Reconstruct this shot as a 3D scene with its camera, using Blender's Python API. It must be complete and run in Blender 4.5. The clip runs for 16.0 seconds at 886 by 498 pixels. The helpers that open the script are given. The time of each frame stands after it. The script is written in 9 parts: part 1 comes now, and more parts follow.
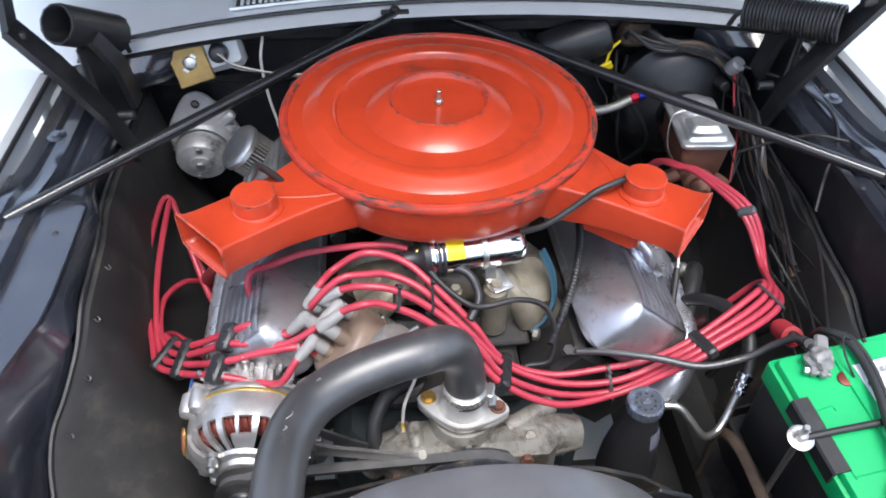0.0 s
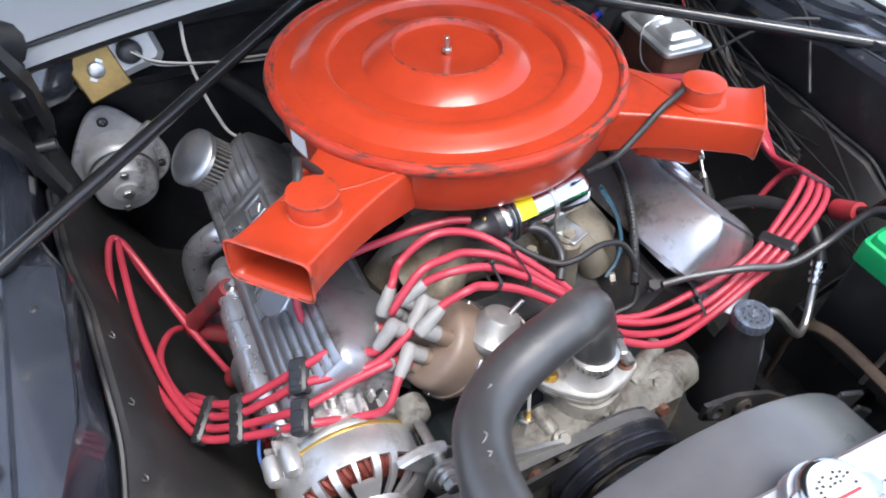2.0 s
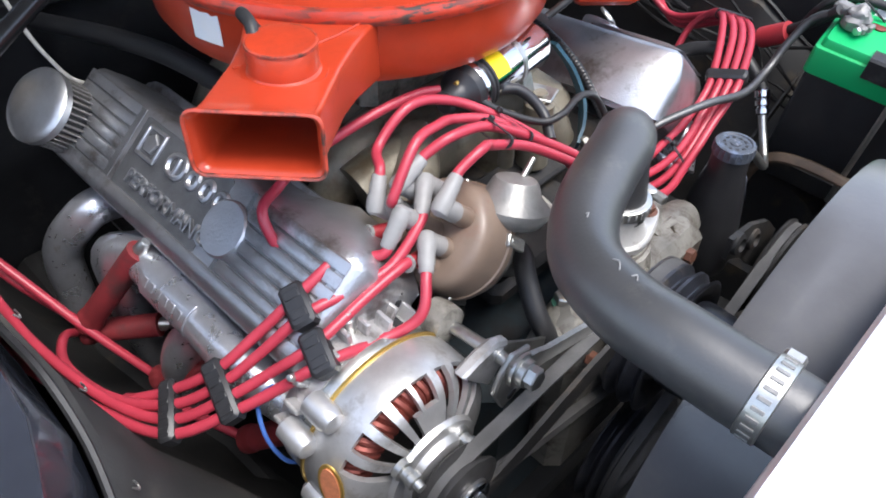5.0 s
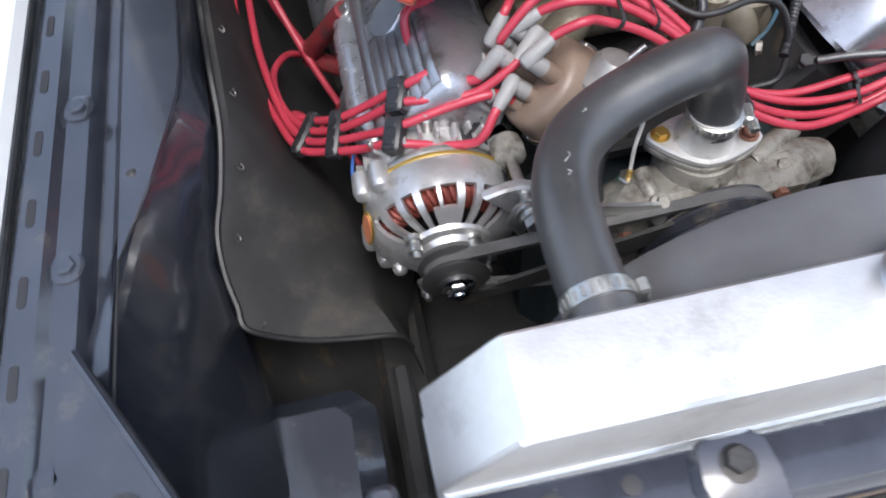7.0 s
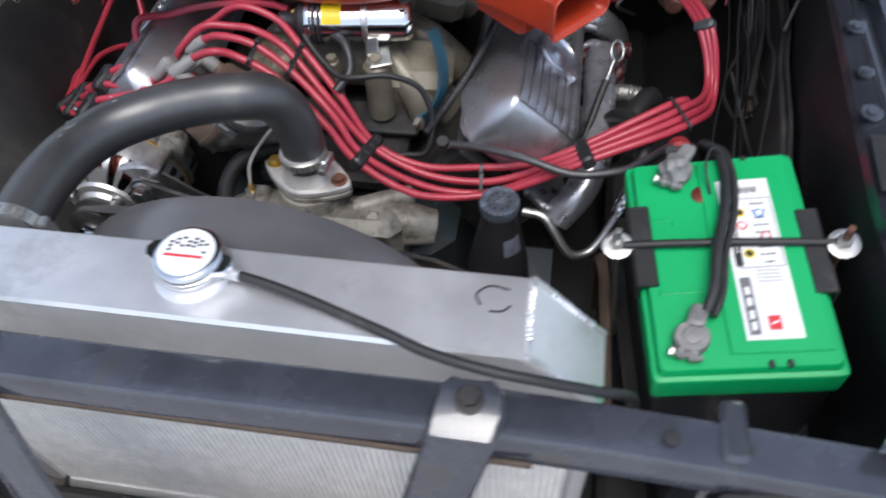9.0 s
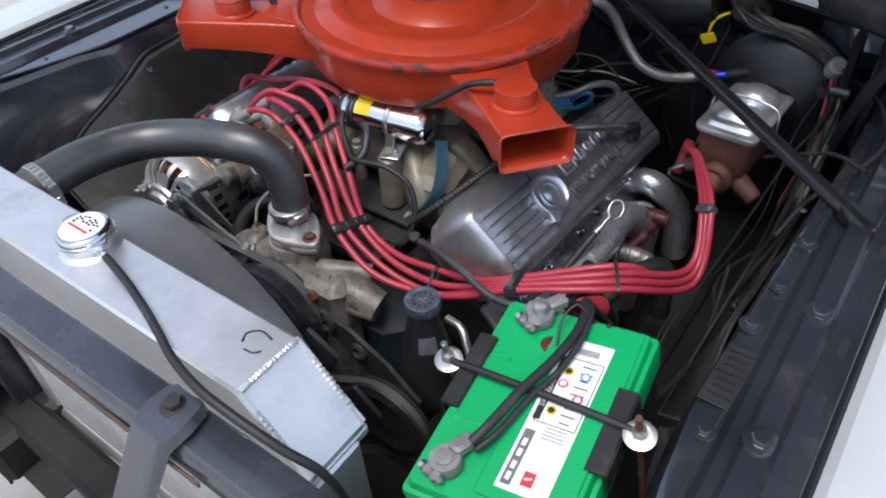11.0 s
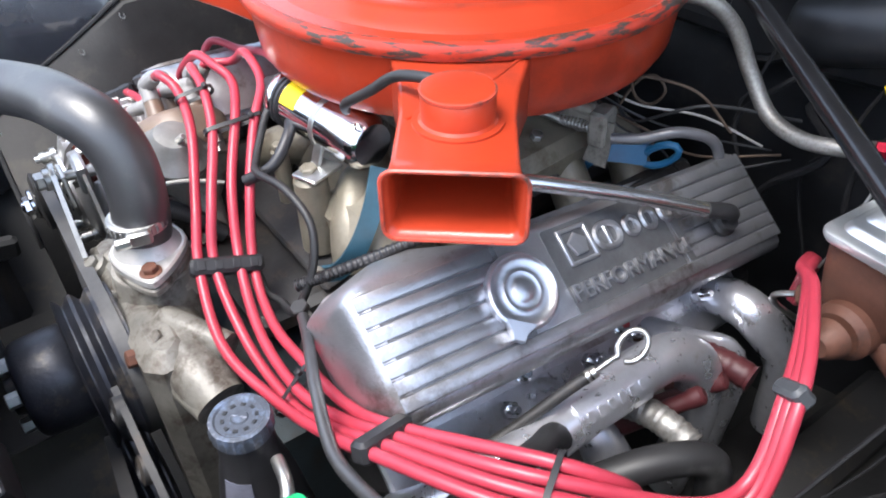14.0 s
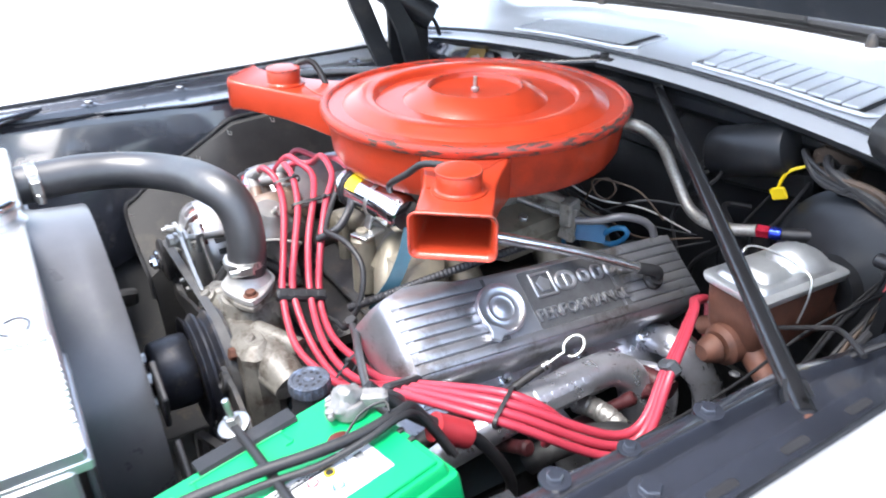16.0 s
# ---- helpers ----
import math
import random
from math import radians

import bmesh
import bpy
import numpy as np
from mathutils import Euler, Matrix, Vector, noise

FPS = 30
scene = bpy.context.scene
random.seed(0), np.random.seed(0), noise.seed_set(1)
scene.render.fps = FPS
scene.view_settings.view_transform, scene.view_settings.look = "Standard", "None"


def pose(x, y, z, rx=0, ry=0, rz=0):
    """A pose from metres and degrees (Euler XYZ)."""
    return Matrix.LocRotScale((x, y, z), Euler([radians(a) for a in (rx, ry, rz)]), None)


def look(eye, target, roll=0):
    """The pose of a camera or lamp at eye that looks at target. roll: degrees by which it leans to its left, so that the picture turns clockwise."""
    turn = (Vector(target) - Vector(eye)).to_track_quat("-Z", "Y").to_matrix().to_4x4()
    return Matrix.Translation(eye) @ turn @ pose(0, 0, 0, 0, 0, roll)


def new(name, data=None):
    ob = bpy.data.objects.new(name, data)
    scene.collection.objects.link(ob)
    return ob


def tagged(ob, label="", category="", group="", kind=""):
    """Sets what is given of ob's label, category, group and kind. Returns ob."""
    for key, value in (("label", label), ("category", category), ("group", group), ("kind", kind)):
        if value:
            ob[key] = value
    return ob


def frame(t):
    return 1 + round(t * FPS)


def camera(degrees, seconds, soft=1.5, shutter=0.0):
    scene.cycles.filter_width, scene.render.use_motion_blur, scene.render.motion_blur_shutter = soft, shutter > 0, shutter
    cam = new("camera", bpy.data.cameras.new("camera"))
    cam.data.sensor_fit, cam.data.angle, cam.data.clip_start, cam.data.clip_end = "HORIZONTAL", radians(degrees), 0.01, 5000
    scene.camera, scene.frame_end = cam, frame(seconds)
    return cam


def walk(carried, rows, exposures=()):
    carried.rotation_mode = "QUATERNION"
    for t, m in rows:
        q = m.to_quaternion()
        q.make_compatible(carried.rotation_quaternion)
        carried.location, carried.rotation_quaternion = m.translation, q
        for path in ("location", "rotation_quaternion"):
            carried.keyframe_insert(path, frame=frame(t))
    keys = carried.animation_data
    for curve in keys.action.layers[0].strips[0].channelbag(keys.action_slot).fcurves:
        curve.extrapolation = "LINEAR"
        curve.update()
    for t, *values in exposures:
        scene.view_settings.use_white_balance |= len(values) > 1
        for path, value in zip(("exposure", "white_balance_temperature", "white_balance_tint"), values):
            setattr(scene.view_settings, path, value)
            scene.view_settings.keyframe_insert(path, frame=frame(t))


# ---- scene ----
cam = camera(62.5, 16.0, soft=1.8, shutter=0.4)
PATH = [
    (0, (0.01, 0.03, 1.456), (0.131, 1.459, 0.062), -0.0),
    (0.5, (-0.019, 0.075, 1.433), (0.185, 1.468, 0.012), 1.3),
    (1, (-0.056, 0.111, 1.418), (0.177, 1.471, -0.03), 1.6),
    (1.5, (-0.169, 0.147, 1.382), (0.217, 1.485, -0.053), -0.7),
    (2, (-0.273, 0.192, 1.358), (0.31, 1.456, -0.078), -0.1),
    (2.5, (-0.35, 0.219, 1.304), (0.372, 1.425, -0.119), -0.3),
    (3, (-0.391, 0.247, 1.277), (0.416, 1.385, -0.156), -0.7),
    (3.2, (-0.398, 0.258, 1.263), (0.441, 1.375, -0.169), -0.6),
    (5.5, (-0.437, 0.314, 1.135), (0.627, 1.292, -0.247), 2.1),
    (6, (-0.408, 0.264, 1.163), (0.43, 1.256, -0.358), 4.2),
    (6.5, (-0.349, 0.19, 1.222), (0.126, 1.219, -0.426), 1.6),
    (7, (-0.25, 0.128, 1.271), (-0.149, 1.148, -0.446), -7.0),
    (7.5, (-0.072, 0.074, 1.289), (-0.186, 1.078, -0.437), -8.5),
    (8, (0.074, 0.037, 1.298), (-0.126, 1.065, -0.406), -8.7),
    (8.5, (0.208, -0.033, 1.304), (0.007, 1.085, -0.342), -7.1),
    (9, (0.376, -0.023, 1.314), (0.113, 1.157, -0.279), -4.6),
    (9.5, (0.521, 0.012, 1.313), (0.109, 1.237, -0.212), -0.2),
    (9.7, (0.551, 0.009, 1.318), (0.08, 1.23, -0.194), -0.8),
    (11.8, (0.829, 0.139, 1.319), (-0.253, 1.253, 0.058), -4.2),
    (12, (0.817, 0.167, 1.3), (-0.262, 1.261, 0.02), -4.4),
    (12.5, (0.799, 0.271, 1.228), (-0.323, 1.282, -0.083), -3.9),
    (13, (0.768, 0.39, 1.167), (-0.417, 1.302, -0.162), -3.7),
    (13.5, (0.735, 0.461, 1.113), (-0.518, 1.316, -0.19), -3.3),
    (14, (0.713, 0.487, 1.081), (-0.6, 1.357, -0.151), -2.6),
    (14.5, (0.711, 0.5, 1.074), (-0.645, 1.401, -0.087), -1.9),
    (15, (0.752, 0.485, 1.086), (-0.655, 1.397, -0.005), -2.3),
    (15.5, (0.846, 0.425, 1.132), (-0.589, 1.346, 0.085), -1.8),
    (16, (0.988, 0.345, 1.16), (-0.539, 1.248, 0.236), -2.0),
]
walk(cam, [(t, look(eye, target, roll)) for t, eye, target, roll in PATH],
     [(0, 1.6), (1, 1.55), (2.5, 1.8), (3.2, 1.8), (6, 1.58), (7.2, 1.38), (8, 1.18), (9, 0.80), (9.7, 0.74), (12.0, 0.95), (12.5, 1.2), (13.5, 1.9), (14.5, 2.12), (15.3, 2.15), (16, 2.4)])


# ---- world, sun, exposure ----
def make_world():
    w = bpy.data.worlds.new("sky")
    scene.world = w
    w.use_nodes = True
    nt = w.node_tree
    nt.nodes.clear()
    sky = nt.nodes.new("ShaderNodeTexSky")
    sky.sky_type, sky.sun_disc = "NISHITA", False
    sky.sun_elevation, sky.sun_rotation = SUN_EL, SUN_ROT
    sky.dust_density, sky.air_density = 1.8, 1.0
    bg = nt.nodes.new("ShaderNodeBackground")
    bg.inputs["Strength"].default_value = SKY
    out = nt.nodes.new("ShaderNodeOutputWorld")
    hs = nt.nodes.new("ShaderNodeHueSaturation")
    hs.inputs["Saturation"].default_value = 0.75
    nt.links.new(sky.outputs[0], hs.inputs["Color"])
    nt.links.new(hs.outputs[0], bg.inputs[0])
    nt.links.new(bg.outputs[0], out.inputs[0])
    lamp = bpy.data.lights.new("sun", "SUN")
    lamp.energy, lamp.angle, lamp.color = SUN, radians(30), (1.0, 0.985, 0.975)
    ob = new("sun", lamp)
    ob.matrix_world = look((SUN_TO[0] * 20, SUN_TO[1] * 20, SUN_TO[2] * 20), (0, 0, 0))


SUN_EL, SUN_AZ = radians(70), radians(172)
SUN_ROT = SUN_AZ
SUN_TO = (math.sin(SUN_AZ) * math.cos(SUN_EL), math.cos(SUN_AZ) * math.cos(SUN_EL), math.sin(SUN_EL))
SKY, SUN = 0.15, 1.3
make_world()


# ---- materials ----
def mat(name, color, rough=0.5, metal=0.0, var=0.25, scale=30.0, bump=0.15, fine=400.0, dirt=None, dirt_amount=0.0, dirt_scale=14.0, coat=0.0, spec=0.5, wear=None, wear_amount=0.5):
    """A painted, cast or moulded surface: colour that varies at two scales, stains, fine relief."""
    m = bpy.data.materials.new(name)
    m.use_nodes = True
    nt = m.node_tree
    b = nt.nodes["Principled BSDF"]
    tc = nt.nodes.new("ShaderNodeTexCoord")
    n1 = nt.nodes.new("ShaderNodeTexNoise")
    n1.inputs["Scale"].default_value, n1.inputs["Detail"].default_value, n1.inputs["Roughness"].default_value = scale, 6.0, 0.65
    nt.links.new(tc.outputs["Object"], n1.inputs["Vector"])
    n2 = nt.nodes.new("ShaderNodeTexNoise")
    n2.inputs["Scale"].default_value, n2.inputs["Detail"].default_value = fine, 3.0
    nt.links.new(tc.outputs["Object"], n2.inputs["Vector"])
    ramp = nt.nodes.new("ShaderNodeValToRGB")
    ramp.color_ramp.elements[0].position, ramp.color_ramp.elements[1].position = 0.3, 0.7
    ramp.color_ramp.elements[0].color = (*[c * (1 - var) for c in color], 1)
    ramp.color_ramp.elements[1].color = (*[min(1, c * (1 + var)) for c in color], 1)
    nt.links.new(n1.outputs["Fac"], ramp.inputs["Fac"])
    col = ramp.outputs["Color"]
    if dirt:
        n3 = nt.nodes.new("ShaderNodeTexNoise")
        n3.inputs["Scale"].default_value, n3.inputs["Detail"].default_value, n3.inputs["Roughness"].default_value = dirt_scale, 8.0, 0.7
        nt.links.new(tc.outputs["Object"], n3.inputs["Vector"])
        r3 = nt.nodes.new("ShaderNodeValToRGB")
        r3.color_ramp.elements[0].position = 0.62 - 0.3 * dirt_amount
        r3.color_ramp.elements[1].position = 0.72 - 0.2 * dirt_amount
        nt.links.new(n3.outputs["Fac"], r3.inputs["Fac"])
        mix = nt.nodes.new("ShaderNodeMix")
        mix.data_type = "RGBA"
        nt.links.new(r3.outputs["Color"], mix.inputs[0])
        nt.links.new(col, mix.inputs[6])
        mix.inputs[7].default_value = (*dirt, 1)
        col = mix.outputs[2]
    if wear:
        # bare metal and grime where edges stand proud, broken up by the grain
        geo = nt.nodes.new("ShaderNodeNewGeometry")
        add = nt.nodes.new("ShaderNodeMath")
        add.operation = "MULTIPLY_ADD"
        nt.links.new(n1.outputs["Fac"], add.inputs[0])
        add.inputs[1].default_value = 0.22
        nt.links.new(geo.outputs["Pointiness"], add.inputs[2])
        r4 = nt.nodes.new("ShaderNodeMapRange")
        r4.inputs[1].default_value, r4.inputs[2].default_value = 0.70 - 0.06 * wear_amount, 0.74 - 0.06 * wear_amount
        nt.links.new(add.outputs[0], r4.inputs[0])
        mix2 = nt.nodes.new("ShaderNodeMix")
        mix2.data_type = "RGBA"
        nt.links.new(r4.outputs[0], mix2.inputs[0])
        nt.links.new(col, mix2.inputs[6])
        mix2.inputs[7].default_value = (*wear, 1)
        col = mix2.outputs[2]
    nt.links.new(col, b.inputs["Base Color"])
    mr = nt.nodes.new("ShaderNodeMapRange")
    mr.inputs[3].default_value, mr.inputs[4].default_value = max(0.02, rough * 0.75), min(1, rough * 1.3)
    nt.links.new(n1.outputs["Fac"], mr.inputs[0])
    nt.links.new(mr.outputs[0], b.inputs["Roughness"])
    b.inputs["Metallic"].default_value = metal
    b.inputs["Specular IOR Level"].default_value = spec
    b.inputs["Coat Weight"].default_value = coat
    b.inputs["Coat Roughness"].default_value = 0.08
    if bump:
        bp = nt.nodes.new("ShaderNodeBump")
        bp.inputs["Strength"].default_value, bp.inputs["Distance"].default_value = bump, 0.0012
        nt.links.new(n2.outputs["Fac"], bp.inputs["Height"])
        nt.links.new(bp.outputs[0], b.inputs["Normal"])
    return m


ORANGE = mat("orange_enamel", (0.41, 0.040, 0.014), 0.30, 0, 0.14, 14, 0.05, 260, dirt=(0.27, 0.030, 0.014), dirt_amount=0.2, dirt_scale=7, coat=0.28, spec=0.42, wear=(0.09, 0.05, 0.035), wear_amount=-0.9)
CHIPPED = mat("chipped_enamel", (0.44, 0.06, 0.035), 0.4, 0, 0.25, 60, 0.2, 200, dirt=(0.045, 0.035, 0.03), dirt_amount=0.47, dirt_scale=42)


def rim_enamel():
    """Orange enamel chipped in streaks that run round the rim."""
    m = mat("streaky_chipped_enamel", (0.40, 0.036, 0.018), 0.34, 0, 0.2, 60, 0.1, 200)
    nt = m.node_tree
    b = nt.nodes["Principled BSDF"]
    paint = b.inputs["Base Color"].links[0].from_socket
    tc = nt.nodes.new("ShaderNodeTexCoord")
    sep = nt.nodes.new("ShaderNodeSeparateXYZ")
    nt.links.new(tc.outputs["Object"], sep.inputs[0])
    turn = nt.nodes.new("ShaderNodeMath")
    turn.operation = "ARCTAN2"
    nt.links.new(sep.outputs["Y"], turn.inputs[0])
    nt.links.new(sep.outputs["X"], turn.inputs[1])
    flat = nt.nodes.new("ShaderNodeVectorMath")
    flat.operation = "LENGTH"
    nt.links.new(tc.outputs["Object"], flat.inputs[0])
    masks = []
    for arc, rad, detail, lo, hi in ((10.0, 190.0, 7.0, 0.50, 0.555), (1.8, 3.0, 2.0, 0.36, 0.52)):
        a = nt.nodes.new("ShaderNodeMath")
        a.operation = "MULTIPLY"
        a.inputs[1].default_value = arc
        nt.links.new(turn.outputs[0], a.inputs[0])
        r = nt.nodes.new("ShaderNodeMath")
        r.operation = "MULTIPLY"
        r.inputs[1].default_value = rad
        nt.links.new(flat.outputs["Value"], r.inputs[0])
        z = nt.nodes.new("ShaderNodeMath")
        z.operation = "MULTIPLY"
        z.inputs[1].default_value = rad
        nt.links.new(sep.outputs["Z"], z.inputs[0])
        co = nt.nodes.new("ShaderNodeCombineXYZ")
        for k, q in enumerate((a, r, z)):
            nt.links.new(q.outputs[0], co.inputs[k])
        n = nt.nodes.new("ShaderNodeTexNoise")
        n.inputs["Scale"].default_value, n.inputs["Detail"].default_value, n.inputs["Roughness"].default_value = 1.0, detail, 0.62
        nt.links.new(co.outputs[0], n.inputs["Vector"])
        mr = nt.nodes.new("ShaderNodeMapRange")
        mr.inputs[1].default_value, mr.inputs[2].default_value = lo, hi
        nt.links.new(n.outputs["Fac"], mr.inputs[0])
        masks.append(mr)
    both = nt.nodes.new("ShaderNodeMath")
    both.operation = "MULTIPLY"
    nt.links.new(masks[0].outputs[0], both.inputs[0])
    nt.links.new(masks[1].outputs[0], both.inputs[1])
    mix = nt.nodes.new("ShaderNodeMix")
    mix.data_type = "RGBA"
    nt.links.new(both.outputs[0], mix.inputs[0])
    nt.links.new(paint, mix.inputs[6])
    mix.inputs[7].default_value = (0.048, 0.036, 0.030, 1)
    nt.links.new(mix.outputs[2], b.inputs["Base Color"])
    return m


RIMCHIPS = rim_enamel()
GUTTERDARK = mat("grime_shade_brown", (0.030, 0.014, 0.011), 0.7, 0, 0.4, 40, 0.3, 300)
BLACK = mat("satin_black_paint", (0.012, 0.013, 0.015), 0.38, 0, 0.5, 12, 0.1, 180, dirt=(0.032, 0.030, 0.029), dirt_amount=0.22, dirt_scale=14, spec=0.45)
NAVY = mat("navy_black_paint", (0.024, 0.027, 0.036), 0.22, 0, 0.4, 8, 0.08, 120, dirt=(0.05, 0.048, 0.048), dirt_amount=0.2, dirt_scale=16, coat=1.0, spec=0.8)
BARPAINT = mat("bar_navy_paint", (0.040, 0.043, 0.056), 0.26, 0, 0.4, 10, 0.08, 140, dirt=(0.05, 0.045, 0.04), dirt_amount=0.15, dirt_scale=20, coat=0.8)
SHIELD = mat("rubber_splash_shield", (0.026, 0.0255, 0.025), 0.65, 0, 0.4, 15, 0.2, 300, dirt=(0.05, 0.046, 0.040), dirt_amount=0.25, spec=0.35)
SILVER = mat("silver_body_paint", (0.72, 0.735, 0.75), 0.34, 0.38, 0.06, 5, 0.03, 900, coat=0.5)
ALU = mat("brushed_aluminium", (0.76, 0.76, 0.77), 0.37, 0.81, 0.08, 20, 0.12, 350, dirt=(0.60, 0.59, 0.58), dirt_amount=0.2, dirt_scale=9)
FIN = mat("radiator_fins", (0.90, 0.885, 0.87), 0.5, 0.2, 0.12, 40, 0.1)
CAST = mat("cast_aluminium", (0.50, 0.507, 0.53), 0.35, 0.88, 0.14, 22, 0.3, 420, dirt=(0.235, 0.215, 0.20), dirt_amount=0.28, dirt_scale=13)
LETTERSHADE = mat("letter_shadow_grey", (0.145, 0.147, 0.153), 0.45, 0.65, 0.25, 40, 0.3, 400)
ALTCASE = mat("light_grey_alternator_casting", (0.55, 0.545, 0.54), 0.40, 0.65, 0.2, 40, 0.3, 400, dirt=(0.26, 0.24, 0.22), dirt_amount=0.25, dirt_scale=28)
LIDZINC = mat("bright_zinc_plate", (0.74, 0.76, 0.76), 0.33, 0.8, 0.1, 30, 0.1, 200)
CASTDARK = mat("dark_cast_aluminium", (0.2, 0.2, 0.205), 0.42, 0.75, 0.2, 40, 0.3, 400)
CHROME = mat("chrome", (0.72, 0.73, 0.75), 0.1, 1.0, 0.04, 20, 0.0)
POLISHED = mat("polished_alternator_alloy", (0.60, 0.595, 0.59), 0.36, 0.78, 0.14, 30, 0.18, 500, dirt=(0.36, 0.33, 0.3), dirt_amount=0.25)
STEEL = mat("zinc_steel", (0.5, 0.5, 0.48), 0.35, 0.95, 0.2, 60, 0.1)
PUMP = mat("grimy_cast_iron", (0.27, 0.255, 0.225), 0.46, 0.3, 0.35, 26, 0.5, 200, dirt=(0.06, 0.047, 0.037), dirt_amount=0.5, dirt_scale=24)
PUMPCREAM = mat("dusty_cream_casting", (0.185, 0.175, 0.153), 0.46, 0.2, 0.3, 24, 0.45, 220, dirt=(0.07, 0.055, 0.042), dirt_amount=0.45, dirt_scale=34)
GOLD = mat("gold_painted_casting", (0.20, 0.178, 0.135), 0.42, 0.25, 0.25, 22, 0.35, 260, dirt=(0.11, 0.085, 0.05), dirt_amount=0.3, dirt_scale=15)
GLOSSBLACK = mat("gloss_black", (0.011, 0.011, 0.012), 0.24, 0, 0.3, 20, 0.05, coat=0.3, spec=0.5)
RED = mat("red_silicone", (0.39, 0.037, 0.060), 0.34, 0, 0.1, 30, 0.06)
REDBOOT = mat("red_rubber", (0.34, 0.026, 0.034), 0.5, 0, 0.15, 30, 0.1)
GREY = mat("grey_boot_rubber", (0.25, 0.245, 0.24), 0.5, 0, 0.12, 40, 0.08)
HOSE = mat("worn_hose_rubber", (0.040, 0.040, 0.042), 0.40, 0, 0.25, 14, 0.12, 420, dirt=(0.075, 0.073, 0.07), dirt_amount=0.2, dirt_scale=16, spec=1.0)
RUBBER = mat("black_rubber", (0.018, 0.018, 0.019), 0.5, 0, 0.3, 25, 0.12, 500, dirt=(0.05, 0.05, 0.05), dirt_amount=0.12)
PLASTIC = mat("black_plastic", (0.02, 0.02, 0.022), 0.4, 0, 0.25, 30, 0.1)
SHROUD = mat("grey_black_shroud_plastic", (0.10, 0.10, 0.106), 0.28, 0, 0.25, 7, 0.08, 260, dirt=(0.12, 0.118, 0.115), dirt_amount=0.25, spec=0.7)
GREEN = mat("green_plastic", (0.0, 0.36, 0.11), 0.42, 0, 0.06, 12, 0.1, 700, dirt=(0.01, 0.32, 0.1), dirt_amount=0.12)
WHITE = mat("white_label", (0.78, 0.79, 0.8), 0.4, 0, 0.03, 20, 0.0)
INK = mat("black_ink", (0.02, 0.02, 0.022), 0.5, 0, 0.1, 20, 0.0)
REDINK = mat("red_ink", (0.6, 0.04, 0.05), 0.5, 0, 0.1, 20, 0.0)
YELLOW = mat("yellow_label", (0.75, 0.55, 0.01), 0.4, 0, 0.06, 20, 0.0)
BLUEINK = mat("blue_ink", (0.05, 0.2, 0.55), 0.5, 0, 0.06, 20, 0.0)
RUST = mat("rusty_cast_iron", (0.135, 0.056, 0.035), 0.6, 0.1, 0.3, 30, 0.4, 220, dirt=(0.06, 0.034, 0.026), dirt_amount=0.3)
BAKELITE = mat("tan_bakelite", (0.18, 0.13, 0.098), 0.4, 0, 0.15, 20, 0.08, dirt=(0.18, 0.1, 0.07), dirt_amount=0.2)
HEADER = mat("ceramic_coated_pipe", (0.66, 0.67, 0.71), 0.28, 0.82, 0.12, 40, 0.2, 420, dirt=(0.45, 0.43, 0.42), dirt_amount=0.12, dirt_scale=20)
BLUE = mat("blue_paint", (0.017, 0.12, 0.25), 0.4, 0, 0.15, 30, 0.12)
BRASS = mat("gold_chromate", (0.5, 0.33, 0.09), 0.35, 0.8, 0.12, 40, 0.06)
OLIVEGOLD = mat("dull_gold_plate", (0.30, 0.195, 0.065), 0.4, 0.55, 0.25, 40, 0.15, dirt=(0.16, 0.11, 0.05), dirt_amount=0.3)
COPPERBADGE = mat("copper_print", (0.55, 0.20, 0.10), 0.4, 0.3, 0.2, 200, 0.2)
COPPER = mat("copper", (0.17, 0.04, 0.03), 0.45, 0.5, 0.2, 60, 0.1)
BRAID = mat("braided_steel", (0.3, 0.29, 0.27), 0.4, 0.7, 0.3, 300, 0.4, 900)
DARKIRON = mat("dark_iron", (0.032, 0.031, 0.031), 0.52, 0.2, 0.4, 30, 0.35, 200, dirt=(0.07, 0.055, 0.042), dirt_amount=0.3, dirt_scale=22)
HUBIRON = mat("dusty_blue_black_steel", (0.032, 0.034, 0.043), 0.36, 0.35, 0.4, 24, 0.25, 240, dirt=(0.11, 0.095, 0.08), dirt_amount=0.22, dirt_scale=26)
DULLALLOY = mat("dull_pale_alloy", (0.56, 0.55, 0.53), 0.42, 0.5, 0.15, 30, 0.25, 300, dirt=(0.3, 0.27, 0.24), dirt_amount=0.25, dirt_scale=25)
BELT = mat("worn_belt_rubber", (0.075, 0.073, 0.072), 0.5, 0, 0.3, 30, 0.15)
LEAD = mat("lead_clamp", (0.24, 0.235, 0.23), 0.55, 0.35, 0.25, 80, 0.35, 300)
TAN = mat("tan_wire_loom", (0.075, 0.050, 0.034), 0.6, 0, 0.3, 60, 0.2)
GROUND = mat("pale_concrete", (0.42, 0.41, 0.39), 0.85, 0, 0.15, 3, 0.5, 60, dirt=(0.3, 0.29, 0.27), dirt_amount=0.25, dirt_scale=1.5)
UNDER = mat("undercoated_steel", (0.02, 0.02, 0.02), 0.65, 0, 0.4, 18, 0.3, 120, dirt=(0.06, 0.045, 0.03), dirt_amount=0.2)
WIREBLACK = mat("dull_black_wire", (0.010, 0.010, 0.011), 0.6, 0, 0.3, 40, 0.1, spec=0.25)
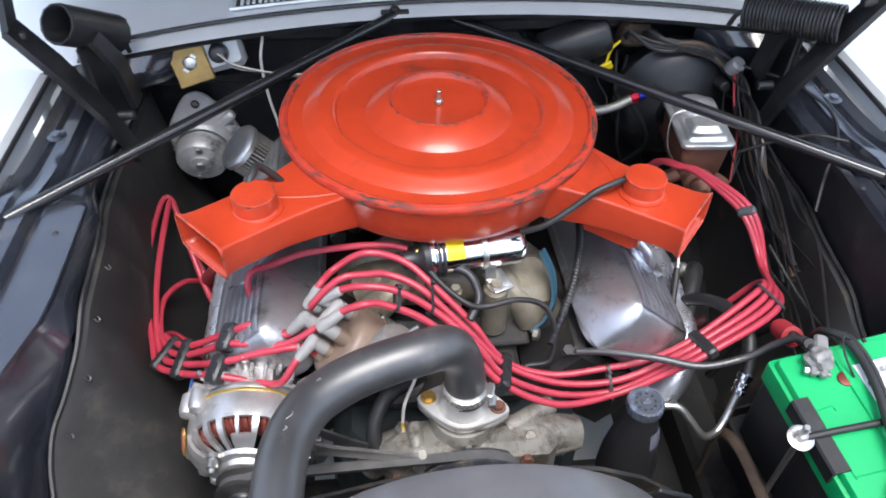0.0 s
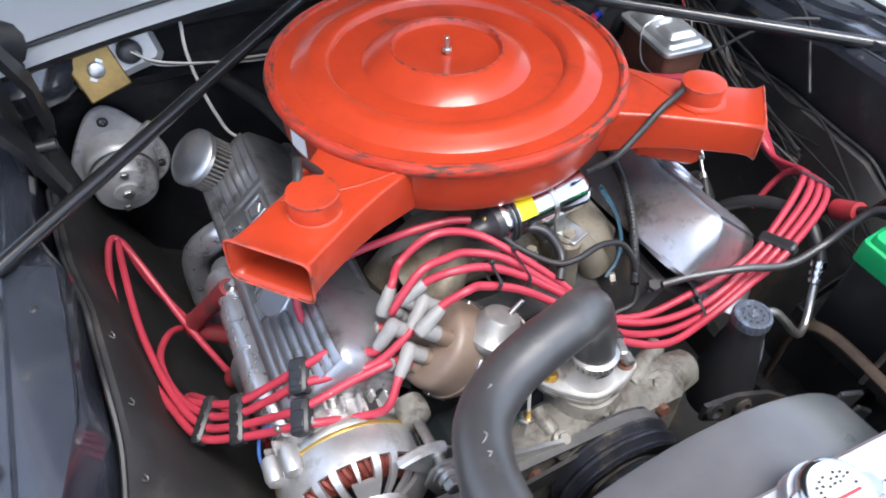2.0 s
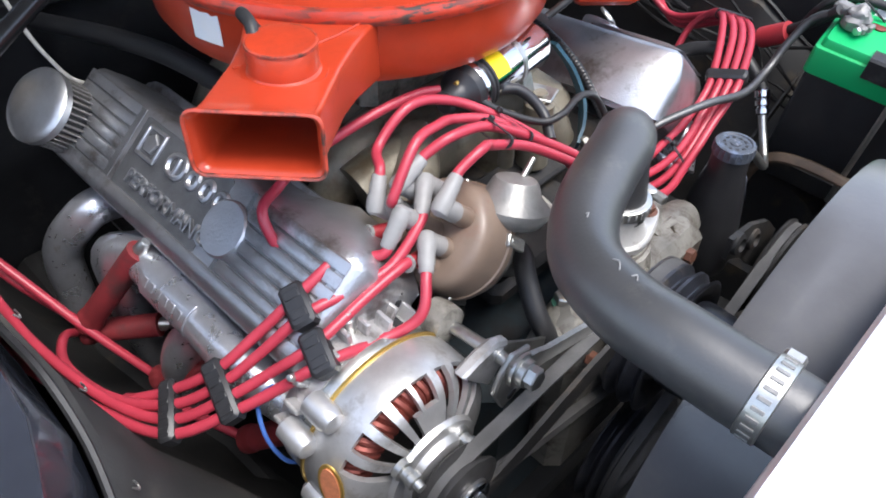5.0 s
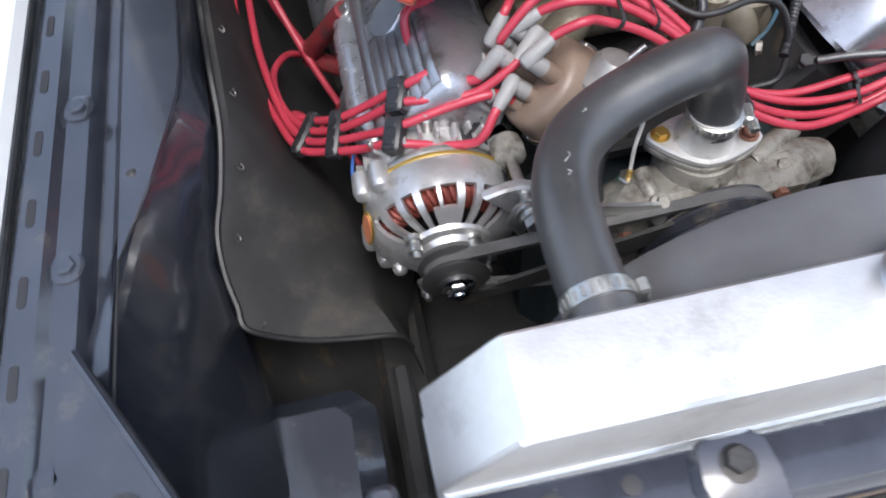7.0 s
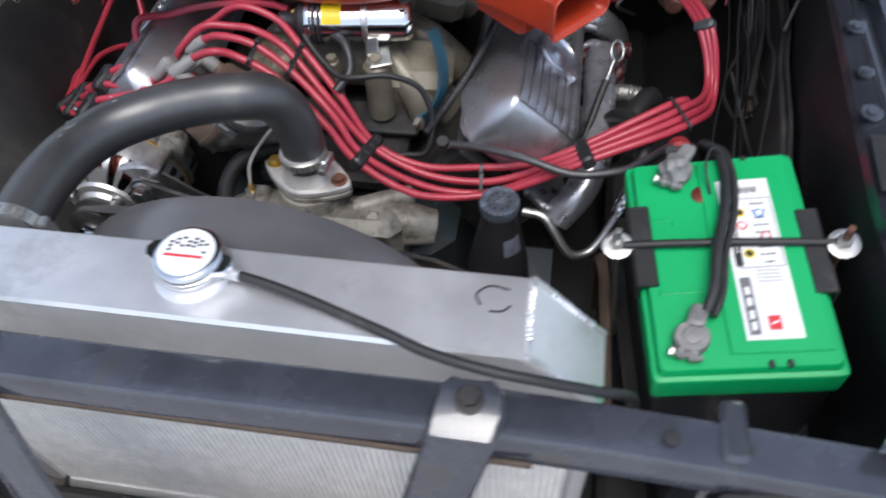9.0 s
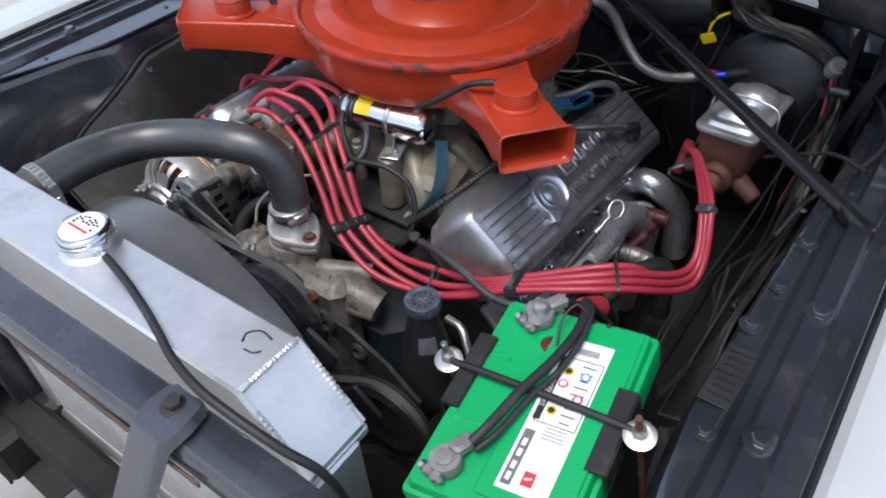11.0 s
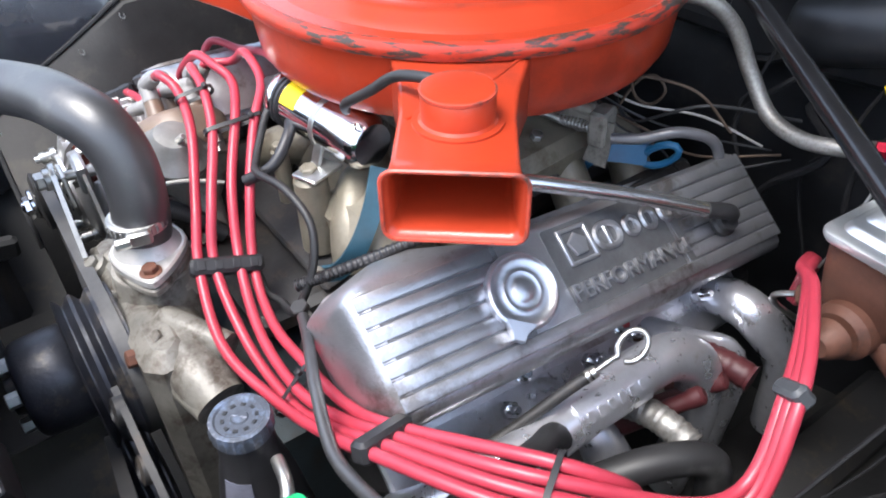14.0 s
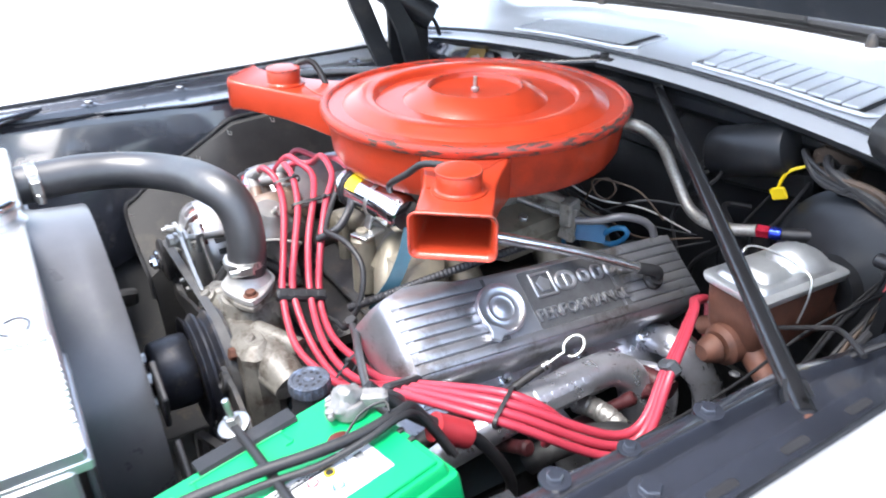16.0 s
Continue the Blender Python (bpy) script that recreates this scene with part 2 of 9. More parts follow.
WIREBLUE = mat("blue_wire", (0.05, 0.13, 0.4), 0.45, 0, 0.1, 30, 0)
WIREWHITE = mat("pale_wire", (0.5, 0.48, 0.44), 0.5, 0, 0.15, 30, 0)
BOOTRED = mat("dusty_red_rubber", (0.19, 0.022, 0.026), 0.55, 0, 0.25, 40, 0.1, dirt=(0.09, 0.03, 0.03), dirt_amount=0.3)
PLUGRED = mat("dark_red_rubber", (0.06, 0.012, 0.014), 0.5, 0, 0.25, 40, 0.1, dirt=(0.08, 0.03, 0.03), dirt_amount=0.3)
MOTOR = mat("dull_grey_casting", (0.48, 0.48, 0.48), 0.42, 0.35, 0.2, 30, 0.25, 300, dirt=(0.12, 0.115, 0.11), dirt_amount=0.25)
CANISTER = mat("grey_zinc_pressing", (0.27, 0.265, 0.255), 0.4, 0.5, 0.25, 30, 0.25, 300, dirt=(0.12, 0.11, 0.1), dirt_amount=0.25)
TEAL = mat("faded_blue_engine_paint", (0.022, 0.034, 0.040), 0.55, 0.1, 0.3, 25, 0.3, dirt=(0.02, 0.018, 0.016), dirt_amount=0.4)


def glass():
    m = bpy.data.materials.new("windscreen_glass")
    m.use_nodes = True
    b = m.node_tree.nodes["Principled BSDF"]
    b.inputs["Base Color"].default_value = (0.9, 0.95, 0.95, 1)
    b.inputs["Roughness"].default_value, b.inputs["IOR"].default_value = 0.02, 1.5
    b.inputs["Transmission Weight"].default_value = 1.0
    return m


CLIPGREY = mat("worn_grey_clip", (0.055, 0.06, 0.066), 0.42, 0, 0.2, 40, 0.1)
GLASS = glass()


# ---- mesh helpers ----
def vec(*p):
    return Vector(p)


def frame_on(origin, normal, along=(0, 1, 0)):
    """A pose whose z is the normal and whose y lies near 'along'."""
    z = Vector(normal).normalized()
    y = Vector(along) - z * Vector(along).dot(z)
    y.normalize()
    x = y.cross(z)
    return Matrix(((x.x, y.x, z.x, origin[0]), (x.y, y.y, z.y, origin[1]), (x.z, y.z, z.z, origin[2]), (0, 0, 0, 1)))


def rings(bm, rows, cap=True, closed=False):
    """Skin equal-length closed loops of points in order."""
    vs = [[bm.verts.new(p) for p in row] for row in rows]
    n = len(rows[0])
    pairs = list(zip(vs, vs[1:])) + ([(vs[-1], vs[0])] if closed else [])
    for a, b in pairs:
        for i in range(n):
            bm.faces.new((a[i], a[(i + 1) % n], b[(i + 1) % n], b[i]))
    if cap and not closed:
        bm.faces.new(vs[0][::-1])
        bm.faces.new(vs[-1])
    return bm


def lathe(bm, profile, m=Matrix(), seg=48, cap=True):
    """Turn (radius, height) points round z of the pose m."""
    rows = []
    for r, h in profile:
        r = max(r, 1e-5)
        rows.append([m @ vec(r * math.cos(2 * math.pi * i / seg), r * math.sin(2 * math.pi * i / seg), h) for i in range(seg)])
    return rings(bm, rows, cap)


def cyl(bm, a, b, r, r2=None, seg=20, bevel=0.0):
    a, b = Vector(a), Vector(b)
    r2 = r if r2 is None else r2
    d = (b - a).length
    m = frame_on(a, b - a, (0.31, 0.87, 0.13))
    e = min(bevel, d * 0.4, r * 0.5)
    prof = [(r - e, 0), (r, e), (r2, d - e), (r2 - e, d)] if e else [(r, 0), (r2, d)]
    return lathe(bm, prof, m, seg)


def box(bm, size, m=Matrix(), bevel=0.003):
    x, y, z = (s / 2 for s in size)
    e = min(bevel, x * 0.55, y * 0.55, z * 0.55)
    def loop(k, zz):
        a, b = x - k, y - k
        c = e if k == 0 else e * 0.6
        return [m @ vec(px, py, zz) for px, py in ((a, -b + c), (a, b - c), (a - c, b), (-a + c, b), (-a, b - c), (-a, -b + c), (-a + c, -b), (a - c, -b))]
    return rings(bm, [loop(e, -z), loop(0, -z + e), loop(0, z - e), loop(e, z)])


def prism(bm, poly, h, m=Matrix(), bevel=0.0):
    """Extrude a convex or simple polygon (x, y) up z of the pose m."""
    c = Vector((sum(p[0] for p in poly) / len(poly), sum(p[1] for p in poly) / len(poly)))
    def loop(k, z):
        out = []
        for p in poly:
            d = Vector(p) - c
            s = max(0.0, 1 - k / max(d.length, 1e-6))
            out.append(m @ vec(c.x + d.x * s, c.y + d.y * s, z))
        return out
    rows = [loop(bevel, 0), loop(0, bevel), loop(0, h - bevel), loop(bevel, h)] if bevel else [loop(0, 0), loop(0, h)]
    return rings(bm, rows)


def smooth_path(pts, n=8):
    """A Catmull-Rom curve through the points."""
    p = [Vector(q) for q in pts]
    p = [p[0] * 2 - p[1]] + p + [p[-1] * 2 - p[-2]]
    out = []
    for i in range(1, len(p) - 2):
        for k in range(n):
            t = k / n
            a, b, c, d = p[i - 1], p[i], p[i + 1], p[i + 2]
            out.append(0.5 * (2 * b + (c - a) * t + (2 * a - 5 * b + 4 * c - d) * t * t + (3 * b - a - 3 * c + d) * t * t * t))
    out.append(p[-2])
    return out


def sweep(bm, pts, r, seg=10, n=8, smooth=True, squash=1.0, radius=None):
    """A tube along the points; radius(s) may change it along its way."""
    path = smooth_path(pts, n) if smooth else [Vector(q) for q in pts]
    rows, up = [], None
    for i, p in enumerate(path):
        d = (path[min(i + 1, len(path) - 1)] - path[max(i - 1, 0)]).normalized()
        if up is None:
            up = d.orthogonal().normalized()
        up = (up - d * up.dot(d)).normalized()
        side = d.cross(up)
        rr = r if radius is None else r * radius(i / (len(path) - 1))
        rows.append([p + up * (rr * math.cos(2 * math.pi * k / seg)) + side * (rr * squash * math.sin(2 * math.pi * k / seg)) for k in range(seg)])
    return rings(bm, rows)


def sheet(bm, grid, thick=0.002):
    """A bent sheet of metal from a grid of points, with thickness below it."""
    g = [[Vector(p) for p in row] for row in grid]
    R, C = len(g), len(g[0])
    def normal(i, j):
        a = g[min(i + 1, R - 1)][j] - g[max(i - 1, 0)][j]
        b = g[i][min(j + 1, C - 1)] - g[i][max(j - 1, 0)]
        n = a.cross(b)
        return n.normalized() if n.length > 1e-9 else vec(0, 0, 1)
    top = [[bm.verts.new(g[i][j]) for j in range(C)] for i in range(R)]
    bot = [[bm.verts.new(g[i][j] - normal(i, j) * thick) for j in range(C)] for i in range(R)]
    for i in range(R - 1):
        for j in range(C - 1):
            bm.faces.new((top[i][j], top[i + 1][j], top[i + 1][j + 1], top[i][j + 1]))
            bm.faces.new((bot[i][j], bot[i][j + 1], bot[i + 1][j + 1], bot[i + 1][j]))
    rim = [(i, 0) for i in range(R)] + [(R - 1, j) for j in range(1, C)] + [(i, C - 1) for i in range(R - 2, -1, -1)] + [(0, j) for j in range(C - 2, 0, -1)]
    for (a, b), (c, d) in zip(rim, rim[1:] + rim[:1]):
        bm.faces.new((top[a][b], bot[a][b], bot[c][d], top[c][d]))
    return bm


def rounded(hw, hh, r, k=4):
    """A rounded rectangle as (x, y) points."""
    pts = []
    for cx, cy, a0 in ((hw - r, hh - r, 0), (-hw + r, hh - r, 90), (-hw + r, -hh + r, 180), (hw - r, -hh + r, 270)):
        for i in range(k + 1):
            a = radians(a0 + 90 * i / k)
            pts.append((cx + r * math.cos(a), cy + r * math.sin(a)))
    return pts


def hexagon(bm, m, r, h):
    return prism(bm, [(r * math.cos(radians(60 * i)), r * math.sin(radians(60 * i))) for i in range(6)], h, m, r * 0.12)


def finish(bm, name, material, angle=38):
    bmesh.ops.recalc_face_normals(bm, faces=bm.faces)
    me = bpy.data.meshes.new(name)
    bm.to_mesh(me)
    bm.free()
    me.materials.append(material)
    me.polygons.foreach_set("use_smooth", [True] * len(me.polygons))
    me.set_sharp_from_angle(angle=radians(angle))
    return me


def part(name, bm, material, parent, label="", angle=38):
    """One mesh under a thing or a part; the points are given in the world."""
    ob = new(name, finish(bm, name, material, angle))
    ob.parent = parent
    if parent:
        top = parent
        at = parent.location.copy()
        while top.parent:
            top = top.parent
            at = at + top.location
        ob.data.transform(Matrix.Translation(-at))
    return tagged(ob, label) if label else ob


def thing(name, at, label, category, group="", kind=""):
    ob = new(name)
    ob.empty_display_size = 0.02
    ob.location = at
    return tagged(ob, label, category, group, kind)


def solid(name, bm, material, label, category, group="", kind="", angle=38):
    """A thing of one mesh."""
    return tagged(new(name, finish(bm, name, material, angle)), label, category, group, kind)


def B():
    return bmesh.new()


def lettering(text, size, m, depth, material, parent, name="lettering", label=""):
    cu = bpy.data.curves.new(name, "FONT")
    cu.body, cu.size, cu.extrude, cu.align_x, cu.align_y, cu.resolution_u = text, size, depth, "CENTER", "CENTER", 2
    tmp = new(name, cu)
    me = bpy.data.meshes.new_from_object(tmp.evaluated_get(bpy.context.evaluated_depsgraph_get()))
    bpy.data.objects.remove(tmp)
    bpy.data.curves.remove(cu)
    at, top = parent.location.copy(), parent
    while top.parent:
        top = top.parent
        at = at + top.location
    me.transform(Matrix.Translation(-at) @ m)
    me.materials.clear()
    me.materials.append(material)
    ob = new(name, me)
    ob.parent = parent
    return tagged(ob, label) if label else ob


# ---- the ground and the car's body ----
def ground():
    bm = B()
    n = 12
    sheet(bm, [[vec(-60 + 120 * i / n, -60 + 120 * j / n, 0) for j in range(n + 1)] for i in range(n + 1)], 0.05)
    solid("ground", bm, GROUND, "pale weathered concrete yard under the car", "ground", kind="structure")


ground()
MID = 0.1175          # the car's middle, between the inner fenders
LEFT, RIGHT = -1, 1


def apron_x(side, d):
    """x at d metres outwards from the car's middle."""
    return MID + side * d


SHIELD_YS = [0.478, 0.50, 0.53, 0.565, 0.60, 0.65, 0.70, 0.76, 0.82, 0.90, 0.98, 1.06, 1.16, 1.28]


def shield_lip(y):
    """How far out and how high the splash shield's upper edge lies."""
    keys = ((0.40, 0.530, 0.570), (0.478, 0.540, 0.600), (0.52, 0.552, 0.627), (0.565, 0.5505, 0.655), (0.60, 0.538, 0.678), (0.65, 0.526, 0.710), (0.70, 0.524, 0.738), (0.82, 0.532, 0.742), (0.92, 0.550, 0.738), (1.30, 0.57, 0.70))
    for (y0, d0, z0), (y1, d1, z1) in zip(keys, keys[1:]):
        if y <= y1:
            k = (y - y0) / (y1 - y0)
            return d0 + (d1 - d0) * k, z0 + (z1 - z0) * k
    return keys[-1][1:]


def inner_fender(side):
    """The pressed top panel, its gutter and rail, the wheelhouse wall and the rubber splash shield."""
    body = thing("inner_fender", (apron_x(side, 0.5), 0.7, 0.5), "navy-black painted steel inner fender with dusty seams, pressed steps and rust specks", "inner fender", kind="structure")
    def lip_at(y):
        d, z = shield_lip(y)
        return (d + 0.026, z - 0.075) if side > 0 else (d, z)
    ys = [0.20, 0.26, 0.32, 0.40, 0.48, 0.54, 0.58, 0.605, 0.63, 0.655, 0.72, 0.80, 0.86, 0.90, 0.94, 1.00, 1.08, 1.18, 1.30]
    grid = []
    for y in ys:
        back = max(0.0, min(1.0, (y - 0.86) / 0.10))
        front = max(0.0, min(1.2, (0.66 - y) / 0.22))
        zt = 0.772 - 0.02 * back
        edge = 0.540 + 0.030 * back + 0.025 * max(0.0, min(1.0, (0.655 - y) / 0.05)) + 0.043 * max(0.0, min(1.5, (0.605 - y) / 0.22))
        if side > 0:
            edge = min(0.582, 0.570 + 0.03 * (y - 0.55)) + 0.043 * max(0.0, min(1.1, (0.45 - y) / 0.22))
        row = [(0.672, zt + 0.022), (0.648, zt + 0.022), (0.642, zt + 0.014), (0.622, zt + 0.013), (0.616, zt - 0.004), (0.606, zt - 0.004), (0.600, zt + 0.006),
               (edge + 0.012, zt + 0.002), (edge + 0.003, zt - 0.004), (edge, zt - 0.014), (edge - 0.008, zt - 0.05 - 0.02 * back), (lip_at(y)[0] + 0.006, lip_at(y)[1] + 0.002), (lip_at(y)[0] + 0.012, lip_at(y)[1] - 0.10)]
        grid.append([(apron_x(side, d), y, z) for d, z in row])
    part("apron_panel", sheet(B(), [r[:10] for r in grid], 0.0025 * side), NAVY, body)
    # right wall gets the darker black: that side's shade is put into its colour
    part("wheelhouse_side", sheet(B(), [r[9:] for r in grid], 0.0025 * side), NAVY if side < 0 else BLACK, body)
    # raised pad on the panel
    if side < 0:
        pad = B()
        x0 = apron_x(side, 0.57)
        poly = [(side * 0.002, -0.15), (side * 0.026, -0.22), (side * 0.027, 0.15), (side * 0.012, 0.185), (-side * 0.024, 0.165), (-side * 0.0265, 0.08), (-side * 0.0275, -0.01), (-side * 0.024, -0.05)][::side]
        prism(pad, poly, 0.005, pose(x0, 0.69, 0.7735), 0.0022)
        part("raised_pad", pad, NAVY, body)
    # rubber shield hung on clips
    rows = []
    for y in SHIELD_YS:
        d0, top = lip_at(y)
        f = max(0.0, min(1.0, (0.74 - y) / 0.25))
        steep = ((0.0, 0.0), (0.008, -0.006), (0.016, -0.06), (0.03, -0.15), (0.06, -0.24), (0.10, -0.34), (0.17, -0.42))
        gentle = ((0.0, 0.0), (0.010, -0.006), (0.048, -0.040), (0.10, -0.064), (0.145, -0.080), (0.156, -0.105), (0.165, -0.22))
        rows.append([(apron_x(side, d0 - (a[0] + (b[0] - a[0]) * f)), y, top + a[1] + (b[1] - a[1]) * f) for a, b in zip(steep, gentle)])
    # same rubber both sides; the right one's undercoat colour paints in its shade
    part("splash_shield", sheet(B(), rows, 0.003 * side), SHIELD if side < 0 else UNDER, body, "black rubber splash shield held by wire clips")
    lip = B()
    pts = []
    d0, z0 = lip_at(0.478)
    for a, b in ((0.158, -0.120), (0.145, -0.078), (0.10, -0.062), (0.048, -0.040)):
        pts.append((apron_x(side, d0 - a), 0.474, z0 + b + 0.002))
    for y in (0.478, 0.50, 0.53, 0.565, 0.60, 0.65, 0.70, 0.76, 0.82, 0.90, 0.98, 1.06):
        d0, z0 = lip_at(y)
        pts.append((apron_x(side, d0), y, z0 + 0.003))
    sweep(lip, pts, 0.0032, 6, 5)
    part("shield_lip", lip, RUBBER, body)
    for y in (0.485, 0.565, 0.625, 0.691, 0.78) if side < 0 else ():
        d0, z = lip_at(y)
        z -= 0.012
        x = apron_x(side, d0 - 0.014)
        clip = B()
        sweep(clip, [(x, y - 0.003, z + 0.003), (x - 0.003 * side, y - 0.003, z - 0.003), (x - 0.004 * side, y + 0.002, z - 0.0045), (x - 0.003 * side, y + 0.002, z + 0.002)], 0.0008, 6, 4)
        part("wire_clip", clip, STEEL, body)
    # bolts and specks along panel and rail
    for y, d, r in ((0.30, 0.632, 0.010), (0.47, 0.632, 0.010), (0.64, 0.632, 0.010), (1.02, 0.630, 0.010)):
        bolt = B()
        lathe(bolt, [(r * 1.5, 0), (r * 1.5, 0.002), (r * 1.1, 0.003)], pose(apron_x(side, d), y, 0.7855), 18)
        hexagon(bolt, pose(apron_x(side, d), y, 0.787), r * 0.85, 0.006)
        part("rail_bolt", bolt, NAVY if y not in (0.86,) else RUST, body)
    for y, d in ((0.56, 0.586), (0.80, 0.572)):
        bolt = B()
        lathe(bolt, [(0.0045, 0), (0.0045, 0.001), (0.003, 0.0018), (0.0025, 0.0025)], pose(apron_x(side, d), y, 0.778), 14)
        part("panel_screw", bolt, DARKIRON, body)
    for i in range(9):
        slot = B()
        prism(slot, rounded(0.0035, 0.014, 0.003, 3), 0.0012, pose(apron_x(side, 0.661), 0.30 + 0.075 * i, 0.7935))
        part("rail_slot", slot, INK, body)
    seam = B()
    sweep(seam, [(apron_x(side, 0.596), 0.34 + 0.06 * i, 0.7768) for i in range(9)], 0.0011, 6, 2)
    part("dark_seam", seam, INK, body)
    if side > 0:
        for y, d, r in ((0.665, 0.588, 0.0065), (0.745, 0.592, 0.0085), (0.60, 0.582, 0.0085), (0.46, 0.590, 0.0075)):
            bolt = B()
            lathe(bolt, [(r * 1.4, 0), (r * 1.4, 0.0015), (r, 0.002)], pose(apron_x(side, d), y, 0.7775), 16)
            hexagon(bolt, pose(apron_x(side, d), y, 0.779), r * 0.75, 0.004)
            part("apron_bolt", bolt, NAVY, body)
        st = B()
        box(st, (0.028, 0.076, 0.0014), pose(0.7035, 0.528, 0.7795, 0, 0, -2), 0.0004)
        wk = part("worn_sticker", st, RUBBER, body, "worn dark sticker with rubbed ridges")
        for k in range(7):
            ln = B()
            box(ln, (0.024 - 0.004 * (k % 3), 0.003, 0.0008), pose(0.7035, 0.500 + 0.0093 * k, 0.7806, 0, 0, -4 + 3 * (k % 2)), 0.0003)
            part("worn_bar", ln, BLACK, wk)
    # gusset between the apron and the radiator support
    g = B()
    prism(g, [(0, 0), (0.115, 0.005), (0.10, 0.03), (0.012, 0.17), (0, 0.17)] if side < 0 else [(0, 0), (0, 0.17), (-0.012, 0.17), (-0.10, 0.03), (-0.115, 0.005)], 0.004, pose(apron_x(side, 0.628), 0.215, 0.789), 0.0015)
    part("corner_gusset", g, NAVY, body)
    h = B()
    lathe(h, [(0.014, 0), (0.014, 0.004), (0.009, 0.004), (0.008, 0.001)], pose(apron_x(side, 0.58), 0.265, 0.7925), 20)
    part("gusset_hole_rim", h, INK, body)
    e = B()
    sweep(e, [(apron_x(side, 0.618), 0.388, 0.796), (apron_x(side, 0.565), 0.30, 0.798), (apron_x(side, 0.525), 0.232, 0.80)], 0.004, 8, 4)
    part("gusset_edge", e, NAVY, body)
    # lower frame rail and front valance box
    r = B()
    box(r, (0.075, 1.2, 0.10), pose(apron_x(side, 0.40), 0.72, 0.30), 0.012)
    part("frame_rail", r, UNDER, body)
    v = B()
    box(v, (0.165, 0.20, 0.30), pose(apron_x(side, 0.515), 0.325, 0.395), 0.025)
    part("front_box", v, NAVY, body)
    v = B()
    box(v, (0.022, 0.16, 0.03), pose(apron_x(side, 0.40), 0.37, 0.50, -8, 0, 0), 0.005)
    part("rail_end", v, UNDER, body)
    # wheelhouse floor to close the view down
    w = B()
    sheet(w, [[(apron_x(side, d), y, z) for d, z in ((0.40, 0.30), (0.47, 0.34), (0.53, 0.40), (0.60, 0.55), (0.66, 0.70))] for y in (0.2, 0.5, 0.8, 1.1, 1.32)], 0.003 * side)
    part("wheelhouse_wall", w, UNDER, body)


def fender(side):
    """The outer body panel beside the engine bay."""
    body = thing("fender", (apron_x(side, 0.8), 0.6, 0.6), "pale silver body-coloured front fender with a gloss finish", "fender", kind="structure")
    grid = []
    for y in [-0.05, 0.1, 0.25, 0.45, 0.65, 0.85, 1.05, 1.25, 1.45]:
        grid.append([(apron_x(side, d), y, z + 0.012 * (y - 0.5)) for d, z in ((0.679, 0.772), (0.682, 0.800), (0.688, 0.806), (0.72, 0.808), (0.78, 0.803), (0.84, 0.785), (0.88, 0.755), (0.90, 0.70), (0.905, 0.55), (0.90, 0.3))])
    part("outer_panel", sheet(B(), grid, 0.002 * side), SILVER, body)
    lip = B()
    sweep(lip, [(apron_x(side, 0.677), y, 0.797 + 0.012 * (y - 0.5)) for y in (0.0, 0.3, 0.6, 0.9, 1.2)], 0.004, 8, 3)
    part("flange_edge", lip, BLACK, body)


for s in (LEFT, RIGHT):
    inner_fender(s)
    fender(s)


def firewall():
    body = thing("firewall", (MID, 1.32, 0.6), "black painted steel firewall with pressed ribs", "firewall", kind="structure")
    w = B()
    grid = []
    for i in range(25):
        x = MID - 0.68 + 1.36 * i / 24
        grid.append([(x, 1.315, 0.10), (x, 1.315, 0.45), (x, 1.30 + 0.008 * math.sin(i), 0.60), (x, 1.305, 0.70), (x, 1.288, 0.712), (x, 1.288, 0.725), (x, 1.305, 0.735), (x, 1.305, 0.85)])
    part("pressed_panel", sheet(w, grid, 0.003), BLACK, body)
    for x, z in ((-0.20, 0.80), (-0.10, 0.79), (-0.03, 0.81), (0.17, 0.80), (0.24, 0.77)):
        p = B()
        lathe(p, [(0.012, 0), (0.012, 0.004), (0.006, 0.006), (0.005, 0.012)], frame_on((x, 1.306, z), (0, -1, 0), (0, 0, 1)), 14)
        part("grommet", p, PLASTIC, body)
    # small data plate whose lines cannot be read
    plate = B()
    box(plate, (0.075, 0.002, 0.03), pose(-0.02, 1.303, 0.815), 0.0006)
    pl = part("data_plate", plate, PLASTIC, body, "small black plate with worn pale lettering")
    for k in range(3):
        ln = B()
        box(ln, (0.055 - 0.012 * k, 0.0012, 0.004), pose(-0.022, 1.3015, 0.823 - 0.008 * k), 0.0002)
        part("worn_text_bar", ln, GREY, pl)


